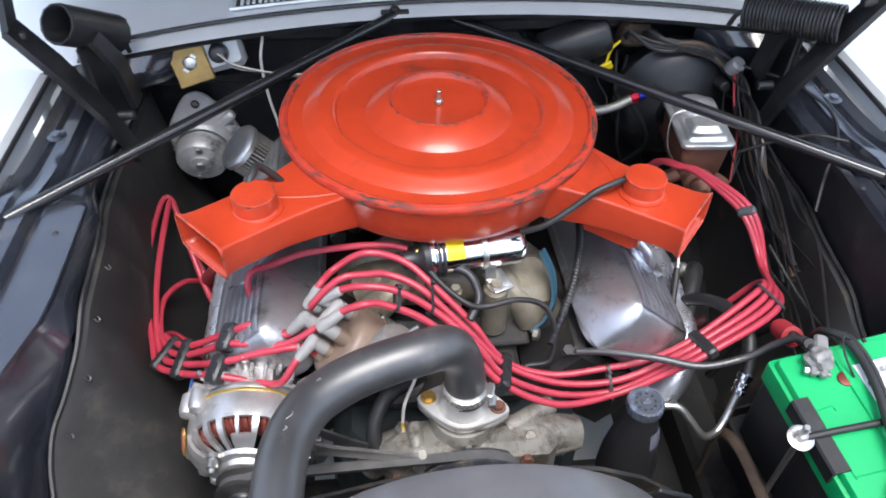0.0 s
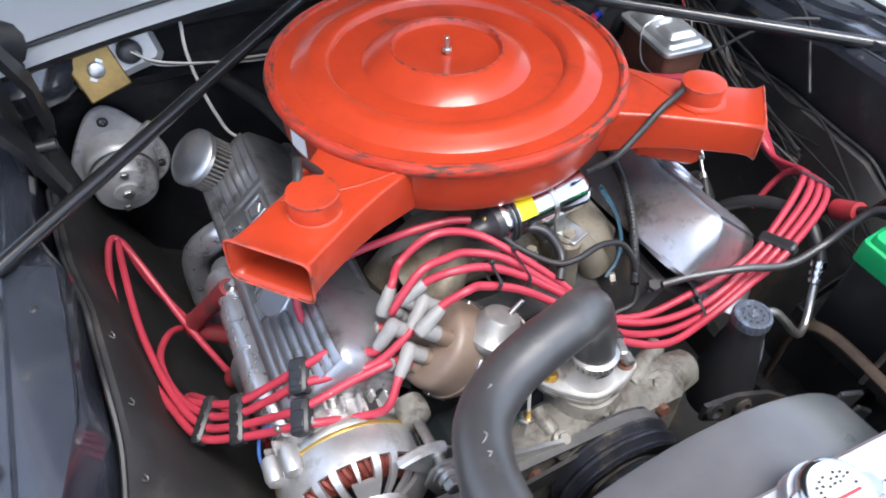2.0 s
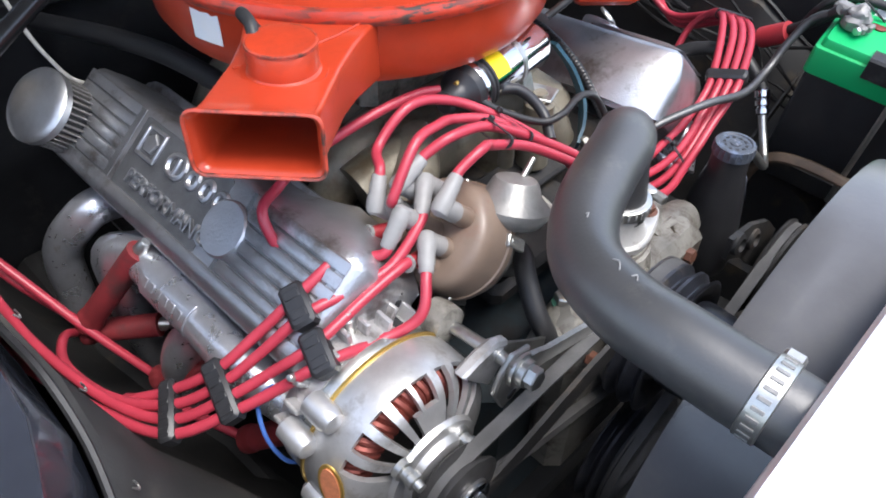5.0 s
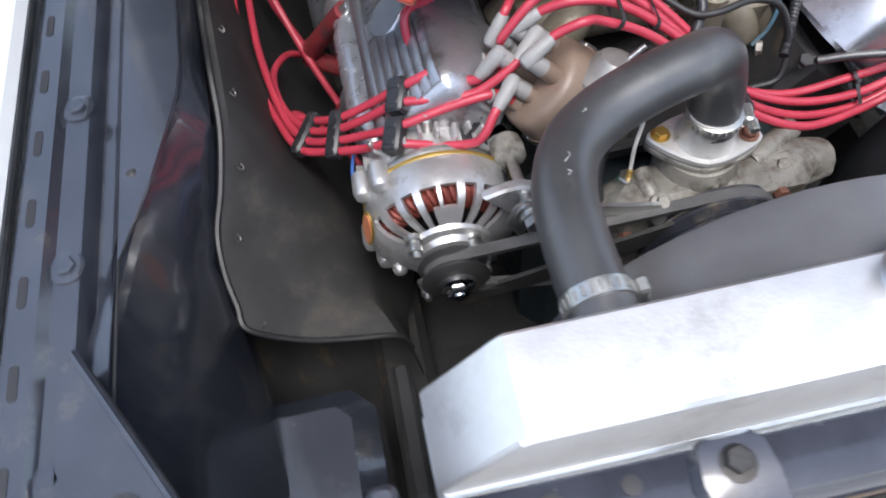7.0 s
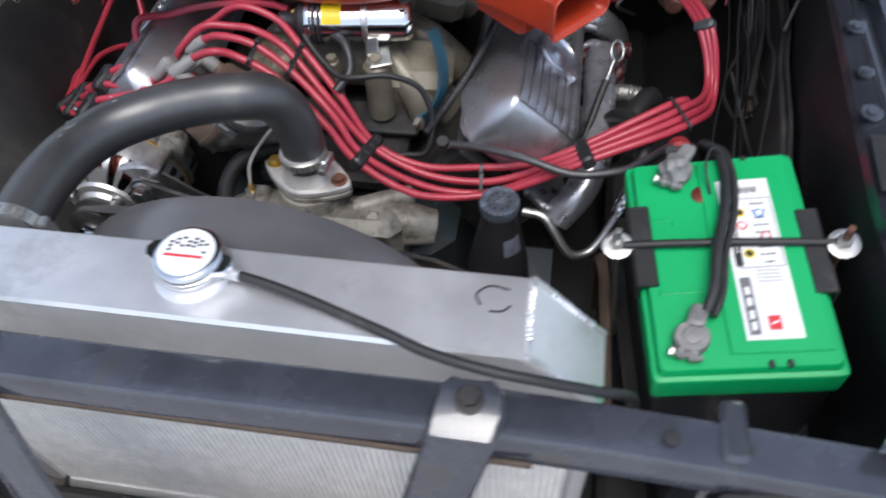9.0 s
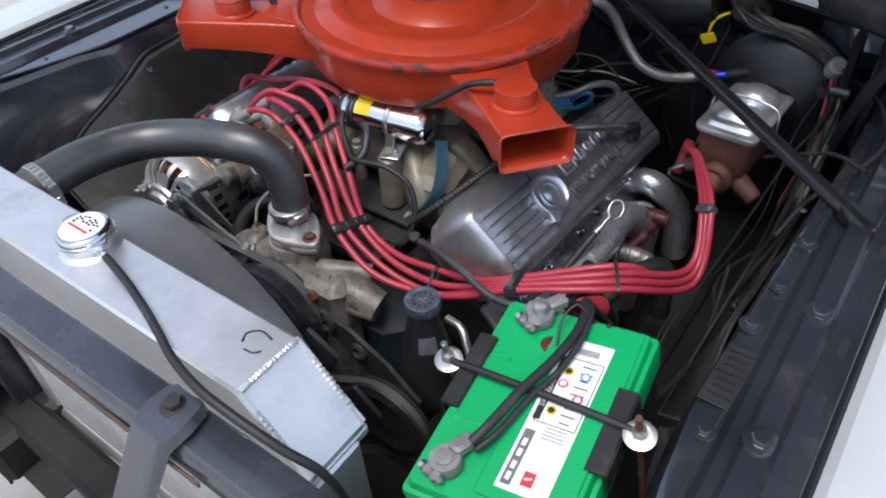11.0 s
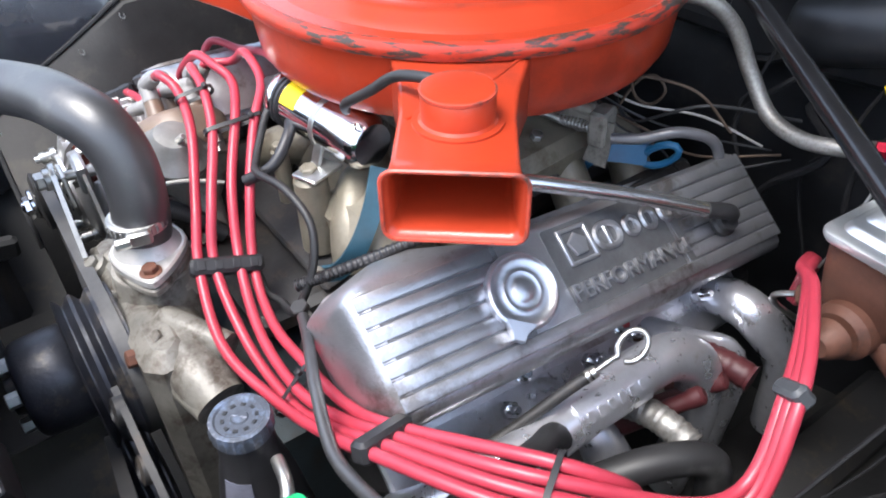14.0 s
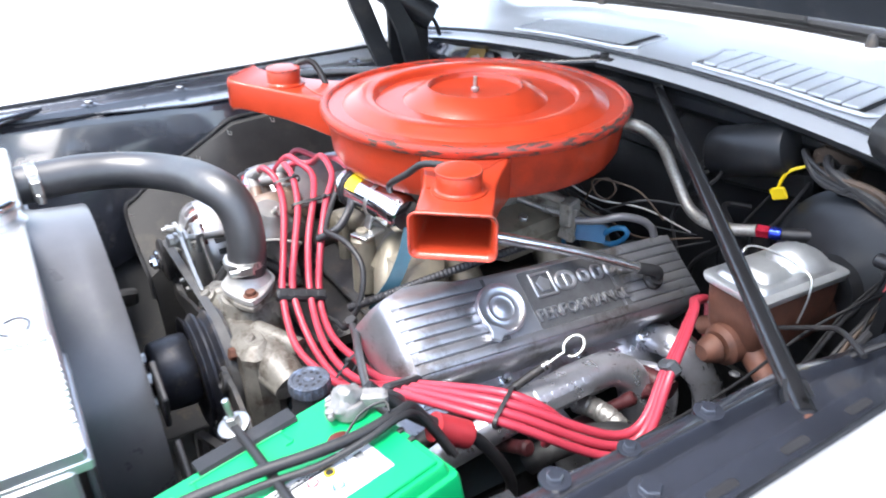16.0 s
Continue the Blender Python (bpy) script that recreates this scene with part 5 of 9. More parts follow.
# ---- valve covers ----
def valve_cover(side):
    a = radians(41)
    c = vec(0.0775 + side * 0.2905, 0, 0.676 if side > 0 else 0.689)
    u = vec(side * math.cos(a), 0, -math.sin(a))
    n = vec(side * math.sin(a), 0, math.cos(a))
    slope = -0.10 if side > 0 else -0.018
    back = 0.014 if side > 0 else 0.0
    ob = thing("valve_cover", (c.x, 0.87, c.z - 0.08), "ribbed cast aluminium valve cover" + (" with a chrome oil cap" if side > 0 else " with a pleated breather"), "valve cover", group="valve covers")
    def P(uu, y, nn):
        return c + u * uu + n * nn + vec(0, y, slope * (y - 0.80))
    prof = [(0.066, -0.088), (0.064, -0.012), (0.058, -0.002), (0.050, 0.0), (-0.040, 0.0), (-0.0455, -0.002), (-0.049, -0.010), (-0.053, -0.046), (-0.054, -0.066), (-0.055, -0.088)]
    rows = []
    for y, k, top in ((0.6345, 0.86, -0.074), (0.6350, 0.90, -0.056), (0.6372, 0.94, -0.040), (0.6410, 0.968, -0.025), (0.6465, 0.988, -0.0125), (0.6530, 0.998, -0.0045), (0.6610, 1.0, -0.0008), (0.670, 1.0, 0.0), (0.70, 1.0, 0.0), (0.745, 1, 0), (0.80, 1, 0), (0.98, 1, 0), (1.085 + back, 1.0, 0.0), (1.098 + back, 0.995, -0.003), (1.108 + back, 0.98, -0.011), (1.116 + back, 0.95, -0.028), (1.120 + back, 0.92, -0.048), (1.122 + back, 0.90, -0.065)):
        lim = -0.024 - 0.061 * max(0.0, min(1.0, (y - 0.633) / 0.115)) ** 0.55
        wide = max(0.0, min(1.0, (0.815 - y) / 0.10))
        shape = [(uu - wide * {-0.049: 0.006, -0.053: 0.024, -0.054: 0.030, -0.055: 0.034}.get(uu, 0.0), nn) for uu, nn in prof]
        rows.append([P(max(lim + 0.25 * (uu - lim), -0.02 + (uu + 0.02) * k) if uu < lim else -0.02 + (uu + 0.02) * k, y, min(nn, top + nn * 0.5) if nn > -0.08 else nn) for uu, nn in shape])
    bm = B()
    body = part("cover", rings(bm, rows), CAST, ob, angle=50)
    # flange and its bolts
    fl = B()
    rows = []
    for nn in (-0.094, -0.084):
        pts = rounded(0.071, 0.245, 0.03)
        rows.append([P(0.006 + x, 0.887 + y, nn) for x, y in pts])
    part("flange", rings(fl, rows), CAST, ob)
    for y in (0.67, 0.80, 0.93, 1.07):
        for uu in (0.070,):
            q = B()
            lathe(q, [(0.009, 0), (0.009, 0.0015), (0.007, 0.002), (0.0065, 0.008), (0.005, 0.0095)], frame_on(P(uu, y, -0.084), n), 14)
            part("flange_bolt", q, CHROME, ob)
    # darker floors in the grooves between the ribs
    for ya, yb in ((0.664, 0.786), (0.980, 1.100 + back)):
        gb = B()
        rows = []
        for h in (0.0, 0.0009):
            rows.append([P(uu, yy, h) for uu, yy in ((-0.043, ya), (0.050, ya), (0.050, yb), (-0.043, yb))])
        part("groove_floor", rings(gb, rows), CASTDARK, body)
    # ribs
    for k in range(7):
        uu = -0.038 + 0.0138 * k
        for y0, y1 in ((0.653, 0.784), (0.980, 1.100 + back)):
            if k in (6,):
                y0, y1 = (0.652, 1.100 + back) if y0 < 0.7 else (None, None)
                if y0 is None:
                    continue
            r = B()
            rows = []
            for y, hh in ((y0, -0.006), (y0 + 0.010, 0.0012), (y0 + 0.022, 0.0038), (y0 + 0.04, 0.0042), (y1 - 0.010, 0.0042), (y1, 0.0005 if y1 > 1.0 else -0.004)):
                rows.append([P(uu - 0.0064, y, -0.001), P(uu - 0.0054, y, max(hh * 0.8, -0.0008)), P(uu - 0.0030, y, max(hh, -0.0006)), P(uu + 0.0030, y, max(hh, -0.0006)), P(uu + 0.0054, y, max(hh * 0.8, -0.0008)), P(uu + 0.0064, y, -0.001)])
            part("rib", rings(r, rows), CAST, body)
    # panel colour darkened to paint in the shadow round the raised letters
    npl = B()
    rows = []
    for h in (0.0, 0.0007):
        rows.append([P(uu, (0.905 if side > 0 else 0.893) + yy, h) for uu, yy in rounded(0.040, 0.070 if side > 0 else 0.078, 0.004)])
    part("name_panel", rings(npl, rows), LETTERSHADE, body, "name panel darkened for the shadow round its letters")
    # raised name panel: badge, maker's mark as plain shapes, and the readable word
    rd = side
    along = vec(0, rd, slope * rd)
    # text runs so that it reads from outside the engine
    def T(s, uu, h=0.0):
        return Matrix.Translation(P(uu, 0.89 + rd * s, h)) @ Matrix(((along.x, -u.x, n.x, 0), (along.y, -u.y, n.y, 0), (along.z, -u.z, n.z, 0), (0, 0, 0, 1)))
    start = -0.035 if side > 0 else -0.065
    bd = B()
    sq = [(-0.0155, -0.0155), (0.0155, -0.0155), (0.0155, 0.0155), (-0.0155, 0.0155)]
    for i in range(4):
        (x0, y0), (x1, y1) = sq[i], sq[(i + 1) % 4]
        box(bd, (abs(x1 - x0) + 0.004, abs(y1 - y0) + 0.004, 0.005), T(start + 0.012, -0.018) @ pose((x0 + x1) / 2, (y0 + y1) / 2, 0.001), 0.001)
    part("square_badge", bd, CAST, body)
    bd = B()
    prism(bd, [(0.0115 * math.cos(radians(90 + 72 * i)), 0.0115 * math.sin(radians(90 + 72 * i))) for i in range(5)], 0.004, T(start + 0.012, -0.018), 0.001)
    part("pentagon_badge", bd, CAST, body)
    x = start + (0.031 if side > 0 else 0.045)
    for w, h, ring in ((0.034, 0.028, 0), (0.020, 0.022, 1), (0.020, 0.024, 1), (0.020, 0.022, 1), (0.013, 0.022, 0)):
        g = B()
        m0 = T(x + w / 2, -0.016)
        pts = rounded(w / 2 - 0.003, h / 2 - 0.003, min(w, h) / 2 - 0.0035, 4)
        loop = [m0 @ vec(px, py, 0.0015) for px, py in pts]
        sweep(g, loop + [loop[0]], 0.0032, 6, 1, smooth=False)
        if not ring:
            box(g, (0.005, h * 0.8, 0.004), m0 @ pose(0, 0, 0.0015), 0.001)
        part("raised_mark", g, CAST, body)
        x += w + 0.0035
    lettering("PERFORMANCE", 0.0225, T(0.024 if side > 0 else start + 0.083, 0.022, 0.0015), 0.0030, CAST, body, "raised_lettering", "raised cast letters")
    pl = B()
    sweep(pl, [P(0.044, 0.78, 0.0005), P(0.044, 0.88, 0.0005), P(0.044, 0.985, 0.0005)], 0.003, 6, 3)
    part("panel_edge", pl, CAST, body)
    # cap or boss
    mc = frame_on(P(0.001, 0.787 if side > 0 else 0.793, 0.0), n, u + vec(0, -0.75, 0))
    if side > 0:
        q = B()
        lathe(q, [(0.030, 0), (0.0325, 0.003), (0.0335, 0.009), (0.0325, 0.0125), (0.0305, 0.0135), (0.0290, 0.0120), (0.0265, 0.0100), (0.0200, 0.0092), (0.0180, 0.0096), (0.0165, 0.0104), (0.0150, 0.0100), (0.0110, 0.0096), (0.0095, 0.0104), (0.0070, 0.0114), (0.0035, 0.0120), (0.0005, 0.0121)], mc, 44)
        prism(q, [(-0.015, 0.026), (0.015, 0.026), (0.0075, 0.036), (0.0055, 0.043), (-0.0055, 0.043), (-0.0075, 0.036)], 0.008, mc @ pose(0, 0, 0.0055), 0.001)
        part("oil_cap", q, mat("bright_oil_cap", (0.70, 0.71, 0.74), 0.3, 0.92, 0.08, 30, 0.03), ob, "chrome push-in oil filler cap with a thumb tab")
    else:
        q = B()
        lathe(q, [(0.028, 0), (0.028, 0.004), (0.026, 0.006), (0.0005, 0.006)], mc, 40)
        part("round_boss", q, CAST, body)
        bmid = vec(-0.213, 1.090, 0.656)
        m2 = frame_on(bmid, (-0.64, -0.12, 0.755), (0, 1, 0))
        core = B()
        lathe(core, [(0.020, -0.004), (0.034, 0.003), (0.036, 0.006), (0.036, 0.056)], m2, 40)
        br = part("breather", core, DARKIRON, ob, "round crankcase breather with dark pleats and a chrome top")
        for k in range(36):
            t = 2 * math.pi * k / 36
            pleat = B()
            box(pleat, (0.0022, 0.006, 0.050), m2 @ pose(0.0372 * math.cos(t), 0.0372 * math.sin(t), 0.031, 0, 0, math.degrees(t) + 90), 0.0005)
            part("pleat", pleat, BRAID, br)
        top = B()
        lathe(top, [(0.040, 0.056), (0.0425, 0.058), (0.0425, 0.066), (0.039, 0.0695), (0.030, 0.071), (0.0005, 0.0725)], m2, 44)
        part("chrome_top", top, mat("scuffed_chrome", (0.62, 0.63, 0.64), 0.34, 0.9, 0.12, 40, 0.1), br)
        bot = B()
        lathe(bot, [(0.034, 0.0), (0.0415, 0.002), (0.0415, 0.007), (0.038, 0.008)], m2, 44)
        part("chrome_base", bot, CHROME, br)
    return P


VC_R = valve_cover(1)
VC_L = valve_cover(-1)


# ---- ignition ----
AX = vec(-0.70, 0.10, 0.70).normalized()
DC = vec(-0.062, 0.653, 0.675)
DM = frame_on(DC, AX, (0, 1, 0))
# tower ends and boot ends: front bank of the right-hand leads, the left-hand leads, the coil lead
RIGHT_BOOTS = ((vec(-0.091, 0.638, 0.739), vec(-0.067, 0.644, 0.755)), (vec(-0.093, 0.688, 0.736), vec(-0.0685, 0.685, 0.7525)), (vec(-0.100, 0.690, 0.712), vec(-0.106, 0.683, 0.728)), (vec(-0.1136, 0.698, 0.717), vec(-0.0995, 0.708, 0.738)))
LEFT_BOOTS = ((vec(-0.110, 0.690, 0.689), vec(-0.127, 0.694, 0.694)), (vec(-0.074, 0.676, 0.733), vec(-0.099, 0.655, 0.7225)), (vec(-0.113, 0.642, 0.689), vec(-0.131, 0.639, 0.697)), (vec(-0.1076, 0.639, 0.709), vec(-0.128, 0.619, 0.698)))
COIL_BOOT = (vec(-0.117, 0.661, 0.730), vec(-0.138, 0.657, 0.709))


def distributor():
    ob = thing("distributor", DC - AX * 0.08, "ignition distributor with a brown moulded cap and grey vacuum canister", "distributor")
    bm = B()
    lathe(bm, [(0.018, -0.12), (0.020, -0.070), (0.030, -0.055), (0.047, -0.042), (0.052, -0.034), (0.052, -0.012)], DM, 36)
    part("housing", bm, PUMP, ob)
    bm = B()
    lathe(bm, [(0.056, -0.022), (0.058, -0.014), (0.0565, -0.008), (0.0545, 0.008), (0.053, 0.018), (0.049, 0.0235), (0.042, 0.026), (0.0005, 0.028)], DM, 48)
    cap = part("cap", bm, BAKELITE, ob, "brown moulded distributor cap")
    bm = B()
    lathe(bm, [(0.0565, -0.010), (0.0588, -0.011), (0.0592, -0.016), (0.0575, -0.020)], DM, 48, cap=False)
    part("cap_lip", bm, BAKELITE, cap, "pale worn lip of the cap")
    for ball, end in RIGHT_BOOTS + LEFT_BOOTS + (COIL_BOOT,):
        t = B()
        foot = ball - AX * ((ball - DC).dot(AX) - 0.020)
        cyl(t, foot, ball - AX * 0.008, 0.0105, 0.0085, 16, 0.001)
        part("tower", t, BAKELITE, cap)
    for a in (0.5, 2.2, 3.6, 5.2):
        c = B()
        p = DM @ vec(0.057 * math.cos(a), 0.057 * math.sin(a), -0.022)
        box(c, (0.012, 0.006, 0.03), frame_on(p, AX, p - DC), 0.001)
        cyl(c, p - AX * 0.004, p + AX * 0.010, 0.0045, 0.004, 10, 0.0008)
        part("cap_clip", c, STEEL, ob)
    v = B()
    m = frame_on((-0.006, 0.628, 0.697), (0.35, 0.15, 0.92), (0, 1, 0))
    lathe(v, [(0.012, -0.022), (0.031, -0.016), (0.037, -0.008), (0.0385, -0.003), (0.0385, 0.001), (0.033, 0.006), (0.027, 0.012), (0.023, 0.022), (0.020, 0.026), (0.009, 0.028)], m, 36)
    vc = part("vacuum_canister", v, CANISTER, ob, "grey pressed vacuum advance canister")
    n = B()
    cyl(n, m @ vec(0.010, 0, 0.026), m @ vec(0.022, 0, 0.044), 0.0035, 0.003, 10, 0.0006)
    part("nipple", n, STEEL, vc)
    arm = B()
    box(arm, (0.05, 0.012, 0.006), frame_on((-0.03, 0.638, 0.672), AX, (0, 1, 0)), 0.001)
    part("advance_arm", arm, STEEL, ob)


distributor()


def coil():
    a, b = vec(0.050, 0.744, 0.746), vec(0.182, 0.764, 0.742)
    ob = thing("ignition_coil", (0.12, 0.755, 0.70), "chrome ignition coil with a yellow label and black cap", "ignition coil")
    d = (b - a).normalized()
    m = frame_on(a, d, (0, 0, 1))
    L = (b - a).length
    bm = B()
    lathe(bm, [(0.0285, 0.0), (0.0295, 0.002), (0.0295, 0.006), (0.0275, 0.008), (0.0275, L - 0.008), (0.0262, L - 0.002), (0.021, L + 0.003), (0.0005, L + 0.005)], m, 40)
    body = part("can", bm, CHROME, ob)
    lab = B()
    rows = []
    for i in range(13):
        t = radians(-10 + 165 * i / 12)
        rows.append([m @ vec(0.02785 * math.cos(t), 0.02785 * math.sin(t), z) for z in (0.022, 0.034, 0.047)])
    lb = part("yellow_label", sheet(lab, rows, 0.0004), YELLOW, body)
    for k in range(5):
        q = B()
        t = radians(30 + 17 * k)
        box(q, (0.004, 0.0008, 0.014), frame_on(m @ vec(0.0285 * math.cos(t), 0.0285 * math.sin(t), 0.035), d, vec(0, 0, 0) + (m.to_3x3() @ vec(math.cos(t), math.sin(t), 0))), 0.0002)
        part("worn_mark", q, INK, lb)
    cp = B()
    lathe(cp, [(0.027, 0), (0.025, 0.008), (0.017, 0.014), (0.013, 0.020), (0.0125, 0.034), (0.009, 0.038)], frame_on(a, -d, (0, 0, 1)), 32)
    part("black_cap", cp, PLASTIC, ob)
    st = B()
    lathe(st, [(0.0277, 0.072), (0.0287, 0.073), (0.0287, 0.079), (0.0277, 0.080)], m, 40, cap=False)
    for z in (0.009, 0.0155):
        rg = B()
        lathe(rg, [(0.0277, z), (0.0300, z + 0.001), (0.0300, z + 0.004), (0.0277, z + 0.005)], m, 40, cap=False)
        part("ring", rg, PLASTIC, ob)
    strap = part("mounting_strap", st, STEEL, ob)
    br = B()
    box(br, (0.016, 0.004, 0.05), frame_on((0.136, 0.727, 0.716), (0, 0.35, 1), (0, -1, 0)), 0.001)
    box(br, (0.030, 0.04, 0.004), pose(0.146, 0.722, 0.7125, 0, 0, 20), 0.001)
    part("bracket", br, STEEL, strap)
    for s in (-1, 1):
        t = B()
        cyl(t, a - d * 0.004 + vec(0, 0, 0.014 * s), a - d * 0.018 + vec(0, 0, 0.014 * s), 0.0035, 0.003, 10, 0.0006)
        part("terminal", t, BRASS, ob)


coil()
random.seed(11)


def boot(bm, ball, end, r=0.0086):
    """A bent boot: a socket on the tower, an elbow with a rounded knuckle, and a tapering sleeve towards the lead."""
    d = (end - ball).normalized()
    cyl(bm, ball - AX * 0.022, ball + AX * 0.003, r * 1.12, r * 1.02, 16, 0.002)
    L = (end - ball).length
    lathe(bm, [(r * 0.5, -0.009), (r * 0.9, -0.0065), (r * 1.06, -0.001), (r * 1.03, 0.006), (r * 0.90, 0.012), (r * 0.92, L * 0.70), (r * 0.82, L * 0.78), (r * 0.80, L - 0.001), (r * 0.66, L + 0.001)], frame_on(ball, d, (0.31, 0.87, 0.13)), 18)


def plug_wire(boots, pts, label, plug=None, hidden=False, thick=0.0085):
    ball, end = boots
    ob = thing("spark_plug_wire", ball, label, "ignition wire", group="ignition wires")
    bt = B()
    boot(bt, ball, end, 0.0072 if hidden else 0.0086)
    part("distributor_boot", bt, REDBOOT if hidden else GREY, ob, "red rubber boot with an open rim" if hidden else "grey angled rubber boot")
    d2 = (end - ball).normalized()
    w = B()
    sweep(w, [end - d2 * 0.008, end + d2 * 0.006] + list(pts), 0.0050, 10, 8)
    part("lead", w, RED, ob, "red silicone lead")
    if hidden:
        rg = B()
        lathe(rg, [(0.0052, -0.002), (0.0078, -0.002), (0.0080, 0.001), (0.0052, 0.001)], frame_on(end, d2, (0.31, 0.87, 0.13)), 20)
        part("boot_rim", rg, GREY, ob)
    if plug:
        a, b = Vector(plug[0]), Vector(plug[1])
        s = B()
        sweep(s, [a, a.lerp(b, 0.12), a.lerp(b, 0.3), a.lerp(b, 0.75), b], thick, 16, 4, radius=lambda t: 0.72 if t < 0.06 else 1.12 if t < 0.3 else 1.0)
        # the right bank's boots take the darker red
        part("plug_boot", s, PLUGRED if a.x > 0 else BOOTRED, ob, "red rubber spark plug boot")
        ti = B()
        cyl(ti, b, b + (b - a).normalized() * 0.016, 0.008, 0.006, 12, 0.001)
        part("plug", ti, STEEL, ob)


def across(c, d, k, n=4, gap=0.0135):
    """The place of lead k of n, side by side at c along d."""
    return Vector(c) + Vector(d).normalized() * (gap * (k - (n - 1) / 2))


# the four leads to the driver's bank, front view right
RA, RAD = (0.1435, 0.6160, 0.6455), (0.0128, 0.0629, -0.0160)
RB, RBD = (0.4187, 0.6248, 0.6635), (0.0117, -0.048, 0.0134)
RT, RTD = (0.5285, 0.6813, 0.6857), (0.023, -0.038, -0.0086)
RD, RDD = (0.570, 0.8665, 0.683), (0.75, -0.30, 0.50)
RTOP = (0.5204, 0.956, 0.695)
RISE = ((vec(-0.0351, 0.6437, 0.7686), vec(-0.0128, 0.6510, 0.7572), vec(0.0363, 0.642, 0.7346), vec(0.0978, 0.6129, 0.6907), vec(0.1393, 0.5912, 0.6496), vec(0.2132, 0.5775, 0.6151), vec(0.2938, 0.5922, 0.6061), vec(0.3588, 0.6011, 0.6295)),
        (vec(-0.0377, 0.6769, 0.7663), vec(0.0036, 0.6726, 0.759), vec(0.0502, 0.6583, 0.7327), vec(0.103, 0.6279, 0.6955), vec(0.1414, 0.6057, 0.6497), vec(0.2157, 0.5986, 0.6095), vec(0.2934, 0.6029, 0.5987), vec(0.3571, 0.6103, 0.625)),
        (vec(-0.0700, 0.6920, 0.7662), vec(-0.0355, 0.7000, 0.7640), vec(-0.0050, 0.7060, 0.7545), vec(0.0372, 0.6894, 0.7404), vec(0.094, 0.6522, 0.6961), vec(0.1454, 0.6281, 0.6449), vec(0.2177, 0.6114, 0.6175), vec(0.2948, 0.6096, 0.6133), vec(0.3565, 0.6186, 0.63)),
        (vec(-0.0776, 0.7335, 0.7450), vec(-0.0348, 0.7359, 0.7686), vec(0.0152, 0.7302, 0.7548), vec(0.0548, 0.7003, 0.7321), vec(0.1041, 0.6659, 0.6905), vec(0.1477, 0.6398, 0.6366), vec(0.2135, 0.6267, 0.6156), vec(0.289, 0.6271, 0.6213), vec(0.353, 0.6298, 0.6317)))
for k in range(4):
    pb, pt = across(RB, RBD, 3 - k, gap=0.0118), across(RT, RTD, 3 - k, gap=0.0115)
    pts = [*RISE[k], pb]
    if k < 3:
        pd = across(RD, RDD, 2 - k, 3, 0.0080)
        tp = vec(*RTOP) + vec(0.0040, -0.003, 0.002) * (1 - k)
        t2 = vec(0.586, 0.795, 0.624) + vec(0.006, -0.003, -0.008) * (1 - k)
        pts += [pt, t2, pd, tp, tp + vec(-0.023, 0.030, -0.008), tp + vec(-0.040, 0.080, -0.035), tp + vec(-0.060, 0.115, -0.115)]
        plug = (vec(0.476, 0.985 - 0.03 * k, 0.555), vec(0.420, 0.955 - 0.05 * k, 0.490))
    else:
        pts += [pt, vec(0.545, 0.745, 0.645), vec(0.51, 0.750, 0.590)]
        plug = (vec(0.49, 0.745, 0.570), vec(0.41, 0.735, 0.525))
    plug_wire(RIGHT_BOOTS[k], pts, "red silicone spark plug lead in a neat bundle of four", plug)

# the four leads to the passenger's bank
LA, LB = (-0.2245, 0.670, 0.690), (-0.2365, 0.631, 0.674)
LAD = (-0.30, -0.90, -0.30)
LC, LCD = (-0.3000, 0.686, 0.630), (-0.25, -0.85, -0.25)
LD, LDD = (-0.3370, 0.720, 0.602), (-0.45, -0.70, -0.15)
MIDS = ((vec(-0.158, 0.684, 0.709), vec(-0.186, 0.674, 0.711)), (vec(-0.145, 0.645, 0.699), vec(-0.188, 0.652, 0.694)), (vec(-0.178, 0.6385, 0.692),), (vec(-0.146, 0.603, 0.680), vec(-0.160, 0.605, 0.668), vec(-0.190, 0.616, 0.661)))
LOOPS = ((vec(-0.352, 0.772, 0.582), vec(-0.345, 0.792, 0.556), vec(-0.31, 0.780, 0.512), vec(-0.277, 0.740, 0.474)),
         (vec(-0.364, 0.788, 0.583), vec(-0.374, 0.860, 0.570), vec(-0.357, 0.920, 0.545), vec(-0.334, 0.956, 0.505)),
         (vec(-0.367, 0.783, 0.586), vec(-0.386, 0.890, 0.590), vec(-0.389, 0.990, 0.608), vec(-0.385, 1.048, 0.620), vec(-0.370, 1.020, 0.602), vec(-0.333, 0.935, 0.530), vec(-0.300, 0.878, 0.470)),
         (vec(-0.374, 0.773, 0.582), vec(-0.404, 0.880, 0.585), vec(-0.410, 0.980, 0.600), vec(-0.399, 1.045, 0.622), vec(-0.384, 1.052, 0.616), vec(-0.362, 1.000, 0.570), vec(-0.331, 0.950, 0.522)))
PLUGS = ((vec(-0.275, 0.735, 0.470), vec(-0.236, 0.665, 0.530)), (vec(-0.332, 0.958, 0.500), vec(-0.268, 0.897, 0.512)), (vec(-0.297, 0.873, 0.463), vec(-0.258, 0.795, 0.522)), (vec(-0.329, 0.946, 0.518), vec(-0.264, 0.890, 0.628)))
